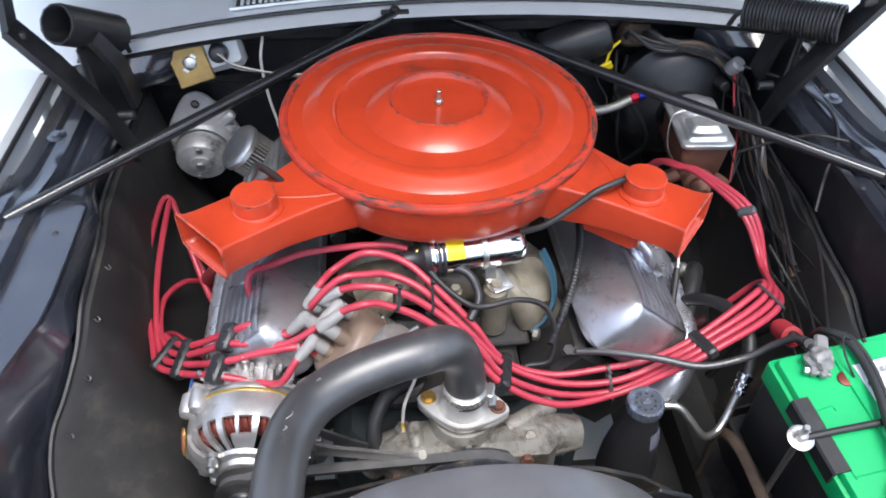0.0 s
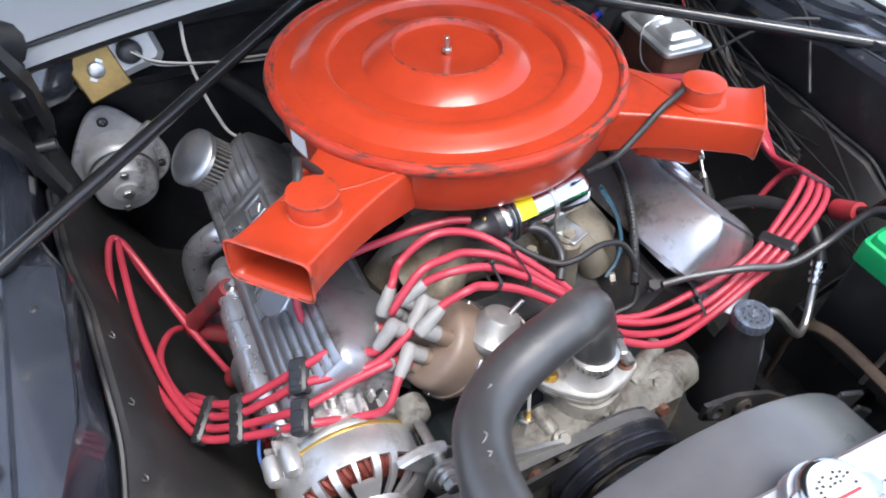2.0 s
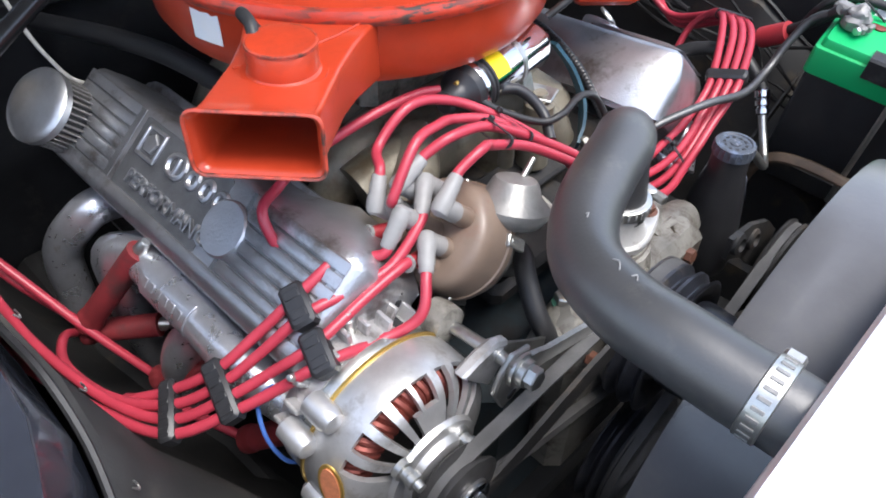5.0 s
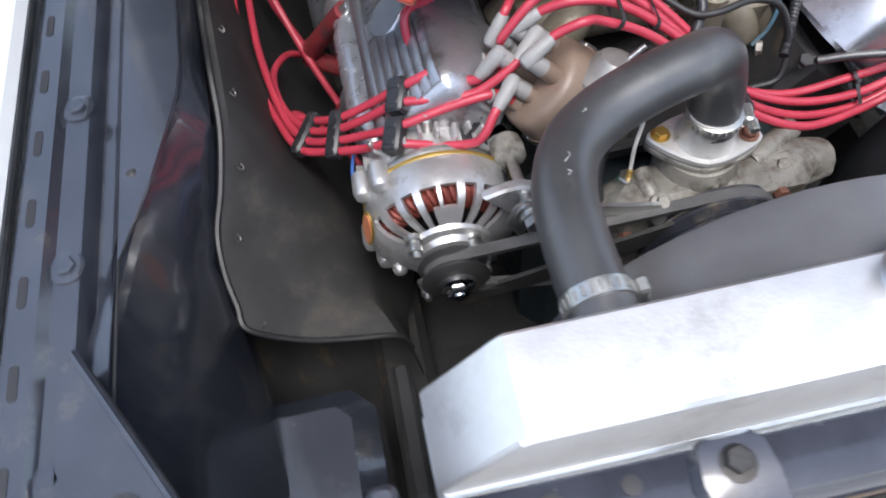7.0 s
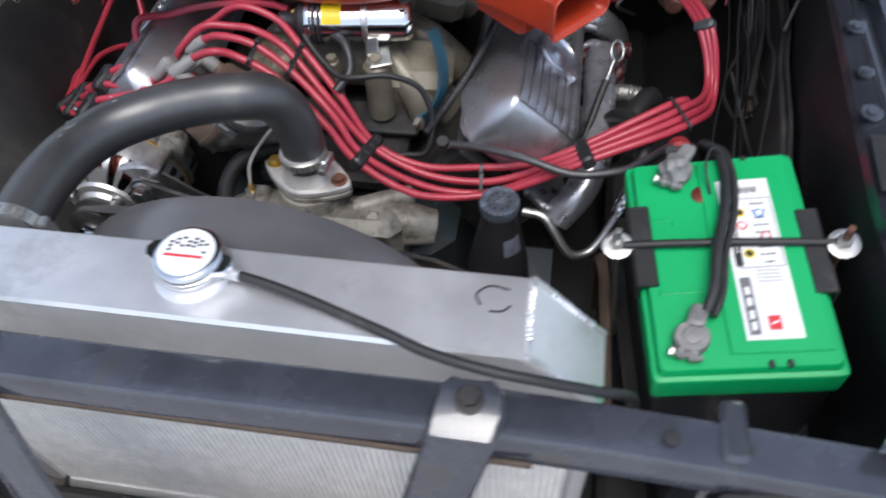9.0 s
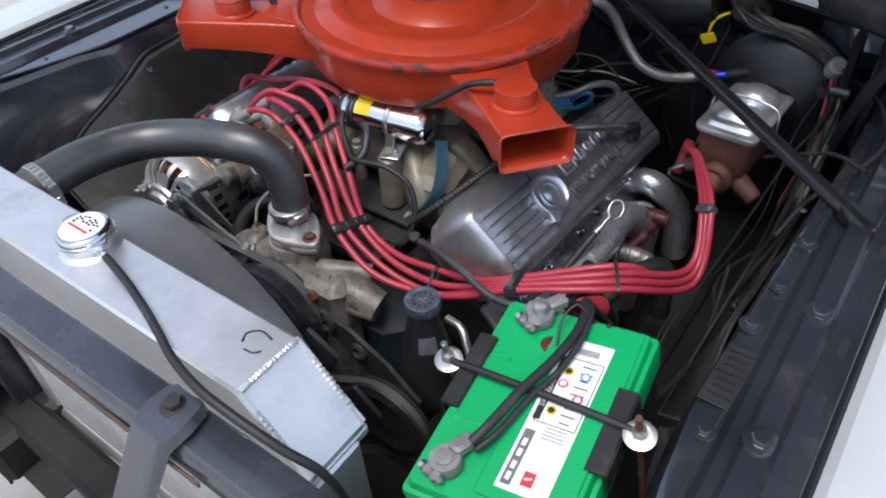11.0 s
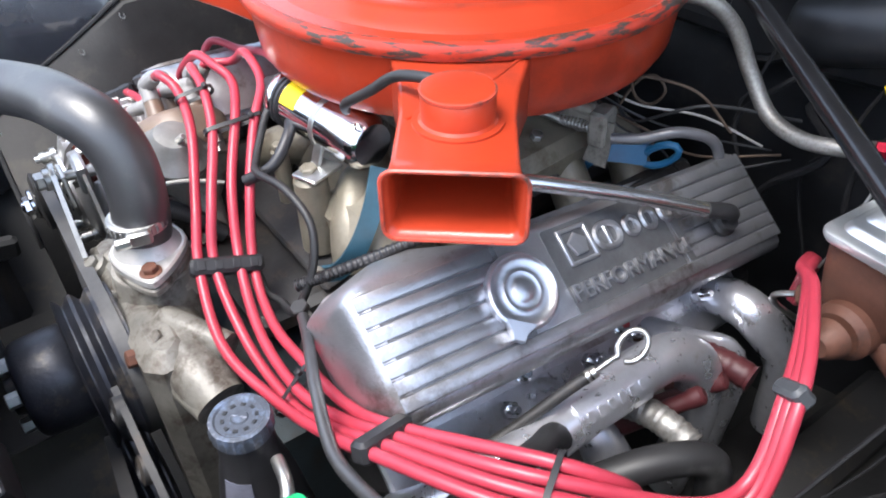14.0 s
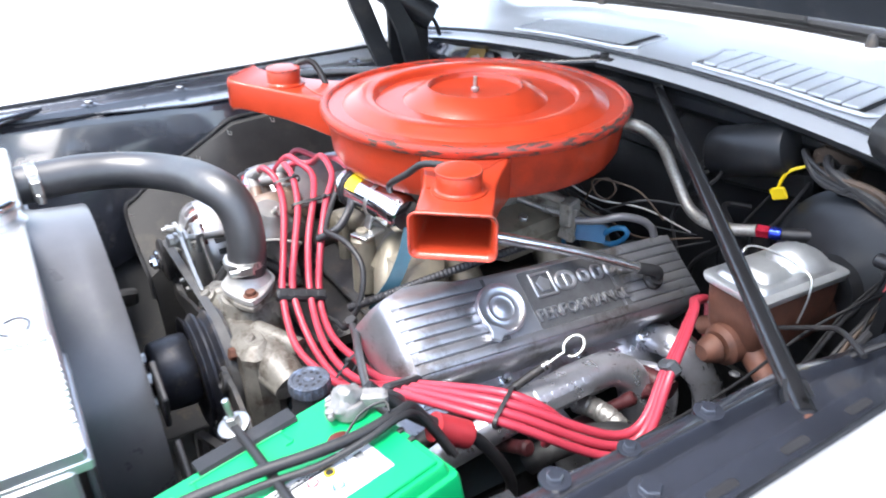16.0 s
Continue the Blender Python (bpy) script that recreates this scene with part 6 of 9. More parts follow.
for k in range(4):
    pa = across(LA, LAD, k, 2, 0.018) if k < 2 else across(LB, LAD, k - 2, 2, 0.018)
    pc, pd = across(LC, LCD, k), across(LD, LDD, k)
    plug_wire(LEFT_BOOTS[k], [*MIDS[k], pa, (pa + pc) / 2 + vec(0, 0, -0.002), pc, pd, *LOOPS[k]], "red silicone spark plug lead looping beside the inner fender", PLUGS[k], k in (0, 2), 0.0135)
# coil lead
plug_wire(COIL_BOOT, [(-0.1534, 0.6717, 0.6953), (-0.1578, 0.6955, 0.666), (-0.1786, 0.7187, 0.6573), (-0.1978, 0.7291, 0.6926), (-0.198, 0.7499, 0.7263), (-0.165, 0.775, 0.7200), (-0.1228, 0.7837, 0.7287), (-0.0549, 0.7703, 0.7493), (-0.0023, 0.7622, 0.7549), (0.0226, 0.7541, 0.7537)], "red silicone lead from the coil to the distributor")


def separator(c, d, along, n, label="black plastic wire separator with raised bars", gap=0.0135, width=0.016, material=PLASTIC):
    c, d = Vector(c), Vector(d).normalized()
    al = Vector(along)
    al = (al - d * al.dot(d)).normalized()
    up = al.cross(d)
    ob = thing("wire_separator", c, label, "wire separator", group="wire separators")
    L = gap * n + 0.004
    m = Matrix(((al.x, d.x, up.x, c.x), (al.y, d.y, up.y, c.y), (al.z, d.z, up.z, c.z), (0, 0, 0, 1)))
    b = B()
    box(b, (width, L, 0.0175), m, 0.003)
    part("body", b, material, ob)
    for k in range(n):
        e = B()
        box(e, (width * 0.62, gap * 0.45, 0.0024), m @ pose(0, gap * (k - (n - 1) / 2), 0.0085), 0.0006)
        part("raised_bar", e, material, ob)
        if k < n - 1:
            e = B()
            box(e, (width + 0.001, 0.002, 0.0120), m @ pose(0, gap * (k - (n - 2) / 2), 0.0), 0.0004)
            part("groove_web", e, material, ob)


separator(RA, RAD, (0.72, -0.25, -0.62), 4, gap=0.0162)
separator(RB, RBD, (0.85, 0.35, 0.35), 4, gap=0.0118)
separator(RD, RDD, (-0.2, 0.9, 0.2), 3, "small grey wire clip on the rear of the bundle", 0.0080, 0.014, CLIPGREY)
separator(LA, LAD, (-0.75, 0.3, -0.4), 2, gap=0.018, width=0.022)
separator(LB, LAD, (-0.75, 0.3, -0.4), 2, gap=0.018, width=0.022)
separator(LC, LCD, (-0.75, 0.45, -0.45), 4, width=0.019)
separator(LD, LDD, (-0.7, 0.6, -0.4), 4)


def tie(c, d, along, n, gap, label="black zip tie round the leads"):
    c, d, al = Vector(c), Vector(d).normalized(), Vector(along)
    al = (al - d * al.dot(d)).normalized()
    up = al.cross(d)
    hw = gap * n / 2 + 0.002
    pts = [c + d * x + up * z for x, z in rounded(hw, 0.0068, 0.006, 3)]
    bm = B()
    rows = []
    for p in pts:
        o = (p - c).normalized()
        rows.append([p + al * 0.0022, p + al * 0.0022 + o * 0.0014, p - al * 0.0022 + o * 0.0014, p - al * 0.0022])
    rings(bm, rows, cap=False, closed=True)
    box(bm, (0.006, 0.005, 0.006), frame_on(c + up * 0.009 + d * hw * 0.6, up, d), 0.001)
    solid("zip_tie", bm, PLASTIC, label, "zip tie", group="zip ties")


tie((0.004, 0.6625, 0.756), (0.05, 0.95, 0.10), (0.85, -0.2, -0.5), 2, 0.017)
tie((0.047, 0.682, 0.7345), (0.04, 0.98, 0.03), (0.7, -0.3, -0.6), 3, 0.0185)
tie(RT, RTD, (0.7, 0.65, 0.1), 4, 0.0115)
tie((0.2928, 0.6095, 0.6100), (-0.002, 0.025, 0.022), (0.95, 0.05, 0.05), 4, 0.0120)


# ---- alternator and its brackets ----
def alternator():
    c = vec(-0.202, 0.575, 0.585)
    ax = vec(-0.02, -1, -0.02).normalized()
    m = frame_on(c, ax, (0, 0, 1))          # x to the car's left side, y up, z to the front
    ob = thing("alternator", (c.x, c.y, c.z - 0.09), "polished ribbed alternator with copper windings behind its vents", "alternator")
    bm = B()
    lathe(bm, [(0.030, -0.082), (0.066, -0.078), (0.078, -0.070), (0.0815, -0.058), (0.0815, -0.042), (0.078, -0.041), (0.078, -0.036)], m, 56)
    back = part("rear_housing", bm, ALTCASE, ob)
    bm = B()
    lathe(bm, [(0.0795, -0.042), (0.0815, -0.040), (0.0815, -0.030), (0.0795, -0.027)], m, 56)
    part("stator_ring", bm, STEEL, ob, "laminated steel stator ring")
    bm = B()
    lathe(bm, [(0.0838, -0.0290), (0.0862, -0.0282), (0.0862, -0.0255), (0.0838, -0.0248)], m, 72, cap=False)
    part("seam_ring", bm, BRASS, ob, "thin tarnished seam between the halves")
    # front shell with its vent windows cut out between curved bars
    prof = [(0.0840, -0.0260), (0.0852, -0.0220), (0.0852, 0.0020), (0.0838, 0.0120), (0.0805, 0.0200), (0.0755, 0.0262), (0.0690, 0.0312), (0.0610, 0.0350), (0.0530, 0.0375), (0.0490, 0.0390), (0.0470, 0.0440), (0.0380, 0.0460), (0.0345, 0.0520), (0.0220, 0.0545), (0.0150, 0.0550)]
    seg = 120
    def gap(a, row):
        if not 3 <= row <= 8:
            return False
        if 24 <= a < 154:
            if 78 <= a < 100 and row >= 6:
                return False
            return (a - 24) % 16.25 > 5.2
        return 196 <= a < 238 and row <= 6
    shell = B()
    vs = [[shell.verts.new(m @ vec(r * math.cos(2 * math.pi * i / seg), r * math.sin(2 * math.pi * i / seg), h)) for i in range(seg)] for r, h in prof]
    for row in range(len(prof) - 1):
        for i in range(seg):
            if not gap((i + 0.5) * 360 / seg, row):
                shell.faces.new((vs[row][i], vs[row][(i + 1) % seg], vs[row + 1][(i + 1) % seg], vs[row + 1][i]))
    bmesh.ops.recalc_face_normals(shell, faces=shell.faces)
    bmesh.ops.solidify(shell, geom=list(shell.faces), thickness=0.0055)
    front = part("front_housing", shell, POLISHED, ob, "polished domed front with vent slots", angle=45)
    bm = B()
    for k in range(26):
        a = radians(8 + 6.6 * k)
        q, t = vec(math.cos(a), math.sin(a), 0), vec(-math.sin(a), math.cos(a), 0)
        sweep(bm, [m @ (q * 0.0735 + t * 0.003 + vec(0, 0, -0.010)), m @ (q * 0.0715 + vec(0, 0, 0.006)), m @ (q * 0.0645 - t * 0.003 + vec(0, 0, 0.016)), m @ (q * 0.052 - t * 0.005 + vec(0, 0, 0.018))], 0.0042, 8, 3)
    tagged(part("copper_winding", bm, COPPER, ob), "red-brown copper windings", kind="stuff")
    bm = B()
    lathe(bm, [(0.074, -0.020), (0.060, 0.002), (0.0005, 0.004)], m, 40)
    part("rotor", bm, DARKIRON, ob)
    # cast fins and knobs over the rear half
    for k in range(11):
        a = radians(38 + 11.5 * k)
        f = B()
        d = vec(math.cos(a), math.sin(a), 0)
        box(f, (0.0045, 0.017, 0.014 + 0.005 * (k % 2)), frame_on(m @ (d * 0.086 + vec(0, 0, -0.050 - 0.005 * (k % 3))), ax, m.to_3x3() @ d), 0.0015)
        part("cooling_fin", f, ALTCASE, back)
    for a, r, h in ((1.57, 0.088, -0.064), (2.25, 0.086, -0.060), (0.95, 0.086, -0.066)):
        f = B()
        p = m @ vec(r * math.cos(a), r * math.sin(a), h)
        d = m.to_3x3() @ vec(math.cos(a), math.sin(a), 0)
        cyl(f, p - d * 0.012, p + d * 0.010, 0.0065, 0.0055, 12, 0.0012)
        cyl(f, p + d * 0.010, p + d * 0.017, 0.0035, 0.003, 10, 0.0006)
        part("terminal_stud", f, PLASTIC if a < 1 else STEEL, back)
    for k in range(18):
        a = 2 * math.pi * k / 18
        if (m.to_3x3() @ vec(math.cos(a), math.sin(a), 0)).x < 0.45:
            continue
        f = B()
        p = m @ vec(0.0810 * math.cos(a), 0.0810 * math.sin(a), -0.056 if k % 3 else -0.052)
        box(f, (0.011 if k % 3 else 0.014, 0.0025, 0.013 if k % 3 else 0.020), frame_on(p, ax, p - c), 0.001)
        part("vent_slot", f, INK, back)
    for k in range(6):
        a = radians(-34 + 13 * k)
        f = B()
        p = m @ vec(0.0850 * math.cos(a), 0.0850 * math.sin(a), -0.008)
        box(f, (0.0095, 0.0025, 0.020 if k % 2 else 0.016), frame_on(p, ax, p - m @ vec(0, 0, -0.008)), 0.001)
        part("vent_slot", f, INK, front)
    # lugs and bumps on the left flank and below
    for x, y, h, r in ((-0.083, -0.022, -0.004, 0.011), (-0.070, -0.052, 0.004, 0.013), (-0.058, -0.064, 0.012, 0.010), (-0.080, 0.040, -0.030, 0.012), (-0.060, 0.066, -0.020, 0.012)):
        f = B()
        lathe(f, [(r * 0.5, -0.022), (r * 0.95, -0.018), (r, 0.004), (r * 0.8, 0.011), (r * 0.4, 0.014)], m @ pose(x, y, h), 18)
        part("cast_lug", f, POLISHED, front)
    # ear with the adjusting bolt, and the front bracket plate
    e = B()
    prism(e, [(0.040, 0.072), (0.060, 0.046), (0.074, 0.030), (0.094, 0.052), (0.096, 0.074), (0.082, 0.082), (0.060, 0.080)], 0.013, m @ pose(0, 0, 0.020), 0.003)
    part("adjusting_ear", e, POLISHED, ob, "polished cast ear")
    e = B()
    prism(e, [(0.062, 0.044), (0.076, 0.012), (0.100, 0.020), (0.112, 0.040), (0.104, 0.076), (0.082, 0.082), (0.068, 0.066)], 0.006, m @ pose(0, 0, 0.044), 0.0015)
    part("front_bracket", e, STEEL, ob, "grey steel bracket plate with slots")
    for x, y in ((0.090, 0.044), (0.086, 0.026)):
        h = B()
        prism(h, rounded(0.006, 0.0035, 0.003, 3), 0.0016, m @ pose(x, y, 0.0495, 0, 0, 30))
        part("bracket_slot", h, INK, ob)
    pu = B()
    lathe(pu, [(0.020, 0.054), (0.036, 0.058), (0.0385, 0.061), (0.029, 0.069), (0.037, 0.077), (0.0375, 0.080), (0.031, 0.083), (0.020, 0.084), (0.018, 0.090)], m, 44)
    pul = part("pulley", pu, DARKIRON, ob, "dark grooved pulley")
    nut = B()
    lathe(nut, [(0.019, 0.083), (0.0195, 0.0895), (0.017, 0.091)], m, 28)
    hexagon(nut, m @ pose(0, 0, 0.090), 0.0125, 0.009)
    cyl(nut, m @ vec(0, 0, 0.098), m @ vec(0, 0, 0.102), 0.007, 0.0065, 14, 0.001)
    part("pulley_nut", nut, CHROME, pul)
    tag = B()
    tilt = m.to_3x3() @ vec(-0.90, 0.28, 0.34)
    prism(tag, [(0.0115 * math.cos(radians(15 * i)), 0.0215 * math.sin(radians(15 * i))) for i in range(24)], 0.002, frame_on(m @ vec(-0.0815, 0.024, 0.010), tilt, (0.15, 0.35, 1)), 0.0004)
    bd = part("oval_badge", tag, BRASS, ob, "small oval copper-coloured badge")
    tag = B()
    prism(tag, [(0.0085 * math.cos(radians(15 * i)), 0.0180 * math.sin(radians(15 * i))) for i in range(24)], 0.0012, frame_on(m @ vec(-0.0815, 0.024, 0.010) + tilt.normalized() * 0.0018, tilt, (0.15, 0.35, 1)), 0.0003)
    part("badge_face", tag, COPPERBADGE, bd)
    for a, r, h in ((0.75, 0.034, 0.050), (2.35, 0.052, 0.046), (4.27, 0.075, 0.044), (5.4, 0.060, 0.040)):
        s = B()
        p = m @ vec(r * math.cos(a), r * math.sin(a), h)
        lathe(s, [(0.0095, -0.006), (0.0095, 0.0), (0.0065, 0.001), (0.0065, 0.006), (0.0075, 0.007), (0.0075, 0.013), (0.0045, 0.014), (0.0042, 0.020)], frame_on(p, ax), 16)
        part("through_bolt", s, STEEL, ob)


alternator()


def alternator_brackets():
    ob = thing("alternator_bracket", (-0.12, 0.50, 0.66), "worn steel alternator bracket with slotted arms and long bolts", "bracket")
    b = B()
    rows = []
    for p, w in (((-0.130, 0.5215, 0.652), 0.013), ((-0.112, 0.5195, 0.652), 0.013), ((-0.085, 0.5175, 0.645), 0.009), ((-0.03, 0.5145, 0.632), 0.008), ((0.02, 0.512, 0.620), 0.009)):
        rows.append([(p[0], p[1], p[2] + w), (p[0], p[1], p[2]), (p[0], p[1], p[2] - w)])
    part("upper_arm", sheet(b, rows, 0.005), STEEL, ob)
    b = B()
    rows = []
    for p, w in (((-0.128, 0.548, 0.655), 0.007), ((-0.112, 0.548, 0.645), 0.008), ((-0.07, 0.547, 0.615), 0.006), ((-0.035, 0.546, 0.592), 0.007), ((-0.022, 0.546, 0.580), 0.007)):
        rows.append([(p[0] + w * 0.6, p[1], p[2] + w * 0.8), (p[0], p[1] - 0.001, p[2]), (p[0] - w * 0.6, p[1], p[2] - w * 0.8)])
    part("support_arm", sheet(b, rows, 0.004), STEEL, ob, "bright flat steel support arm")
    b = B()
    rows = []
    for p, w in (((-0.20, 0.506, 0.520), 0.012), ((-0.12, 0.504, 0.540), 0.014), ((-0.03, 0.502, 0.570), 0.016), ((0.035, 0.500, 0.590), 0.014)):
        rows.append([(p[0], p[1], p[2] + w), (p[0], p[1], p[2]), (p[0], p[1], p[2] - w)])
    part("lower_arm", sheet(b, rows, 0.005), DARKIRON, ob)
    s = B()
    cyl(s, (-0.1185, 0.512, 0.6525), (-0.1195, 0.610, 0.6400), 0.0062, 0.0062, 14, 0.001)
    part("long_bolt", s, STEEL, ob)
    s = B()
    n = (0.03, -1, 0.10)
    lathe(s, [(0.0165, 0), (0.0165, 0.003), (0.0125, 0.004), (0.0125, 0.010)], frame_on((-0.1187, 0.5165, 0.6520), n), 22)
    hexagon(s, frame_on((-0.1185, 0.5070, 0.6530), n), 0.0105, 0.010)
    part("bolt_head", s, STEEL, ob)
    s = B()
    lathe(s, [(0.010, -0.016), (0.0175, -0.012), (0.019, 0.0), (0.0175, 0.012), (0.010, 0.016)], frame_on((-0.1195, 0.608, 0.640), (0.03, -1, 0.1)), 22)
    box(s, (0.022, 0.026, 0.045), pose(-0.122, 0.612, 0.615), 0.006)
    part("pivot_boss", s, PUMP, ob)
    for x, y, z in ((-0.085, 0.496, 0.572), (-0.03, 0.494, 0.572)):
        s = B()
        hexagon(s, frame_on((x, y, z), (0, -1, 0)), 0.008, 0.010)
        part("bracket_bolt", s, STEEL, ob)
    w = B()
    sweep(w, [(-0.270, 0.655, 0.640), (-0.283, 0.662, 0.625), (-0.292, 0.645, 0.600), (-0.287, 0.628, 0.575), (-0.268, 0.625, 0.555)], 0.0020, 8, 6)
    part("blue_wire", w, WIREBLUE, ob)


alternator_brackets()


# ---- exhaust headers ----
def header(side):
    k = 0.078
    ob = thing("exhaust_header", (k + side * 0.36, 0.85, 0.4), "silver ceramic-coated tubular exhaust header", "exhaust header", group="exhaust headers")
    lift = 0.0 if side > 0 else 0.022
    def X(d):
        return k + side * (d if side > 0 else d - 0.022)
    runs = [[(X(0.315), 0.64, 0.515), (X(0.345), 0.665, 0.550), (X(0.362), 0.715, 0.575), (X(0.362), 0.79, 0.582), (X(0.360), 0.87, 0.585), (X(0.362), 0.915, 0.580), (X(0.372), 0.945, 0.555), (X(0.375), 0.955, 0.48), (X(0.36), 0.96, 0.35)],
            [(X(0.29), 0.82, 0.525), (X(0.345), 0.825, 0.53), (X(0.375), 0.84, 0.49), (X(0.37), 0.87, 0.38)],
            [(X(0.29), 0.96, 0.525), (X(0.34), 0.98, 0.53), (X(0.36), 1.02, 0.50), (X(0.355), 1.02, 0.38)],
            [(X(0.29), 1.06, 0.535), (X(0.335), 1.05, 0.555), (X(0.365), 1.055, 0.545), (X(0.395), 1.075, 0.495), (X(0.40), 1.08, 0.40)]]
    runs = [[(x, y, z + lift) for x, y, z in r] for r in runs]
    for r in runs:
        t = B()
        sweep(t, r, 0.0225, 20, 7)
        part("primary_tube", t, HEADER, ob)
    fl = B()
    box(fl, (0.012, 0.46, 0.075), pose(X(0.295), 0.875, 0.530, 0, -side * 42, 0), 0.003)
    part("port_flange", fl, HEADER, ob)
    pl = B()
    rows = []
    for i in range(5):
        a = radians(-5 + 22 * i) if side > 0 else radians(185 - 22 * i)
        rows.append([(X(0.361) + 0.0233 * math.cos(a), y, 0.583 + lift + 0.0233 * math.sin(a)) for y in (0.785, 0.825, 0.865)])
    np_ = part("embossed_plate", sheet(pl, rows, 0.0012 * side), HEADER, ob)
    for j in range(6):
        q = B()
        a = radians(40 if side > 0 else 140)
        box(q, (0.010, 0.006, 0.0012), frame_on((X(0.361) + 0.0244 * math.cos(a), 0.795 + 0.012 * j, 0.583 + lift + 0.0244 * math.sin(a)), (math.cos(a), 0, math.sin(a))), 0.0004)
        part("embossed_bar", q, HEADER, np_)
    for y in (0.70, 0.77, 0.87, 0.93, 1.03):
        q = B()
        hexagon(q, frame_on((X(0.303), y, 0.552), (side * 0.75, 0, 0.66)), 0.009, 0.009)
        cyl(q, (X(0.306), y, 0.556), (X(0.318), y, 0.566), 0.005, 0.004, 10, 0.001)
        part("flange_bolt", q, CHROME, ob)


header(1)
header(-1)


# ---- battery ----
def battery():
    yaw = 6.4
    m = pose(0.557, 0.435, 0.730, 5.5, -7.0, yaw) @ Matrix.Diagonal((1.0, 0.96, 1.0, 1.0))
    ob = thing("battery", (0.556, 0.428, 0.53), "car battery with a bright green top and printed white label", "battery")
    H = 0.26
    bm = B()
    rows = []
    for z, k in ((-0.200, 0.004), (-0.196, 0.0), (-0.045, 0.0)):
        rows.append([m @ vec(x, y, z) for x, y in rounded(0.0825 - k, 0.126 - k, 0.006)])
    part("case", rings(bm, rows), PLASTIC, ob, "black lower case")
    bm = B()
    rows = []
    for z, hw, hl in ((-0.048, 0.0835, 0.1270), (-0.046, 0.0855, 0.1295), (-0.014, 0.0855, 0.1295), (-0.011, 0.0845, 0.1285), (-0.010, 0.0800, 0.1240), (-0.0015, 0.0785, 0.1225), (0.0, 0.0775, 0.1215)):
        rows.append([m @ vec(x, y, z) for x, y in rounded(hw, hl, 0.006)])
    top = part("top", rings(bm, rows), GREEN, ob, "bright green moulded top")
    # moulded steps: a raised field under the label and outlines
    f = B()
    box(f, (0.088, 0.225, 0.0035), m @ pose(0.0295, 0.004, 0.0012), 0.0015)
    part("raised_field", f, GREEN, top)
    for pts in (((-0.064, 0.045), (-0.068, 0.040), (-0.068, -0.035), (-0.064, -0.040), (-0.030, -0.040)), ((-0.064, 0.045), (-0.048, 0.047), (-0.046, 0.040))):
        g = B()
        sweep(g, [m @ vec(x, y, 0.0002) for x, y in pts], 0.0012, 6, 4)
        part("moulded_line", g, GREEN, top)
    for x, y in ((-0.015, -0.045), ):
        g = B()
        box(g, (0.010, 0.022, 0.002), m @ pose(x, y, 0.0008), 0.0008)
        part("moulded_pad", g, GREEN, top)
    for y, s in ((0.1215, 1), (-0.1215, -1)):
        for x in (0.018, 0.034):
            g = B()
            box(g, (0.005, 0.007, 0.006), m @ pose(x, y - 0.002 * s, 0.0), 0.001)
            part("edge_notch", g, INK, top)
    ml = m @ pose(-0.008, -0.004, 0)
    lab = B()
    box(lab, (0.050, 0.186, 0.0006), ml @ pose(0.034, 0.001, 0.0033), 0.0002)
    lb = part("label", lab, WHITE, top, "white printed battery label")
    def bar(name, x, y, w, h, mt, z=0.0038, rot=0):
        q = B()
        box(q, (w, h, 0.0005), ml @ pose(x, y, z, 0, 0, rot), 0.0001)
        part(name, q, mt, lb)
    for k in range(11):
        bar("barcode_line", 0.0245 + 0.0022 * k, 0.080, 0.0010 + 0.0005 * (k % 3 == 0), 0.008, INK)
    for x, y, w, h in ((0.036, 0.069, 0.040, 0.0008), (0.036, -0.014, 0.040, 0.0008), (0.0565, 0.0275, 0.0008, 0.083), (0.0155, 0.0275, 0.0012, 0.083)):
        bar("frame_line", x, y, w, h, INK)
    bar("black_strip", 0.0165, 0.028, 0.007, 0.080, INK, 0.0039)
    bar("grey_strip", 0.0175, -0.056, 0.010, 0.062, mat("grey_print", (0.15, 0.15, 0.16), 0.5, 0, 0.1), 0.0039)
    for y in (-0.040, -0.052, -0.066, -0.078):
        bar("white_text_bar", 0.0175, y, 0.0045, 0.0085, WHITE, 0.0043)
    lettering("DANGER/POISON", 0.0062, ml @ pose(0.0165, 0.028, 0.0044, 0, 0, 90), 0.0001, WHITE, lb, "printed_words")
    for x, y, mt in ((0.026, 0.052, YELLOW), (0.026, 0.036, REDINK), (0.044, 0.050, BLUEINK), (0.046, 0.022, REDINK), (0.027, 0.002, YELLOW)):
        q = B()
        lathe(q, [(0.0052, 0), (0.0052, 0.0004)], ml @ pose(x, y, 0.0037), 18)
        part("warning_symbol", q, mt, lb)
        q = B()
        lathe(q, [(0.0034, 0), (0.0034, 0.0004)], ml @ pose(x, y, 0.0041), 16)
        part("symbol_centre", q, WHITE if mt is not YELLOW else INK, lb)
    for k in range(9):
        bar("text_bar", 0.044, 0.062 - 0.0088 * k, 0.014 - 0.004 * (k % 3 == 2), 0.0013, INK)
    for k in range(4):
        bar("text_bar", 0.040, -0.018 - 0.004 * k, 0.022, 0.0010, GREY)
    bar("red_print", 0.036, -0.075, 0.011, 0.015, REDINK)
    bar("red_print_gap", 0.036, -0.075, 0.007, 0.0018, WHITE, 0.0043, 20)
    # warning plug
    v = B()
    lathe(v, [(0.010, -0.001), (0.010, 0.0012), (0.0085, 0.0018), (0.0005, 0.0018)], m @ pose(-0.014, 0.076, 0.001), 24)
    part("vent_plug", v, COPPER, top, "small round copper-coloured vent sticker")
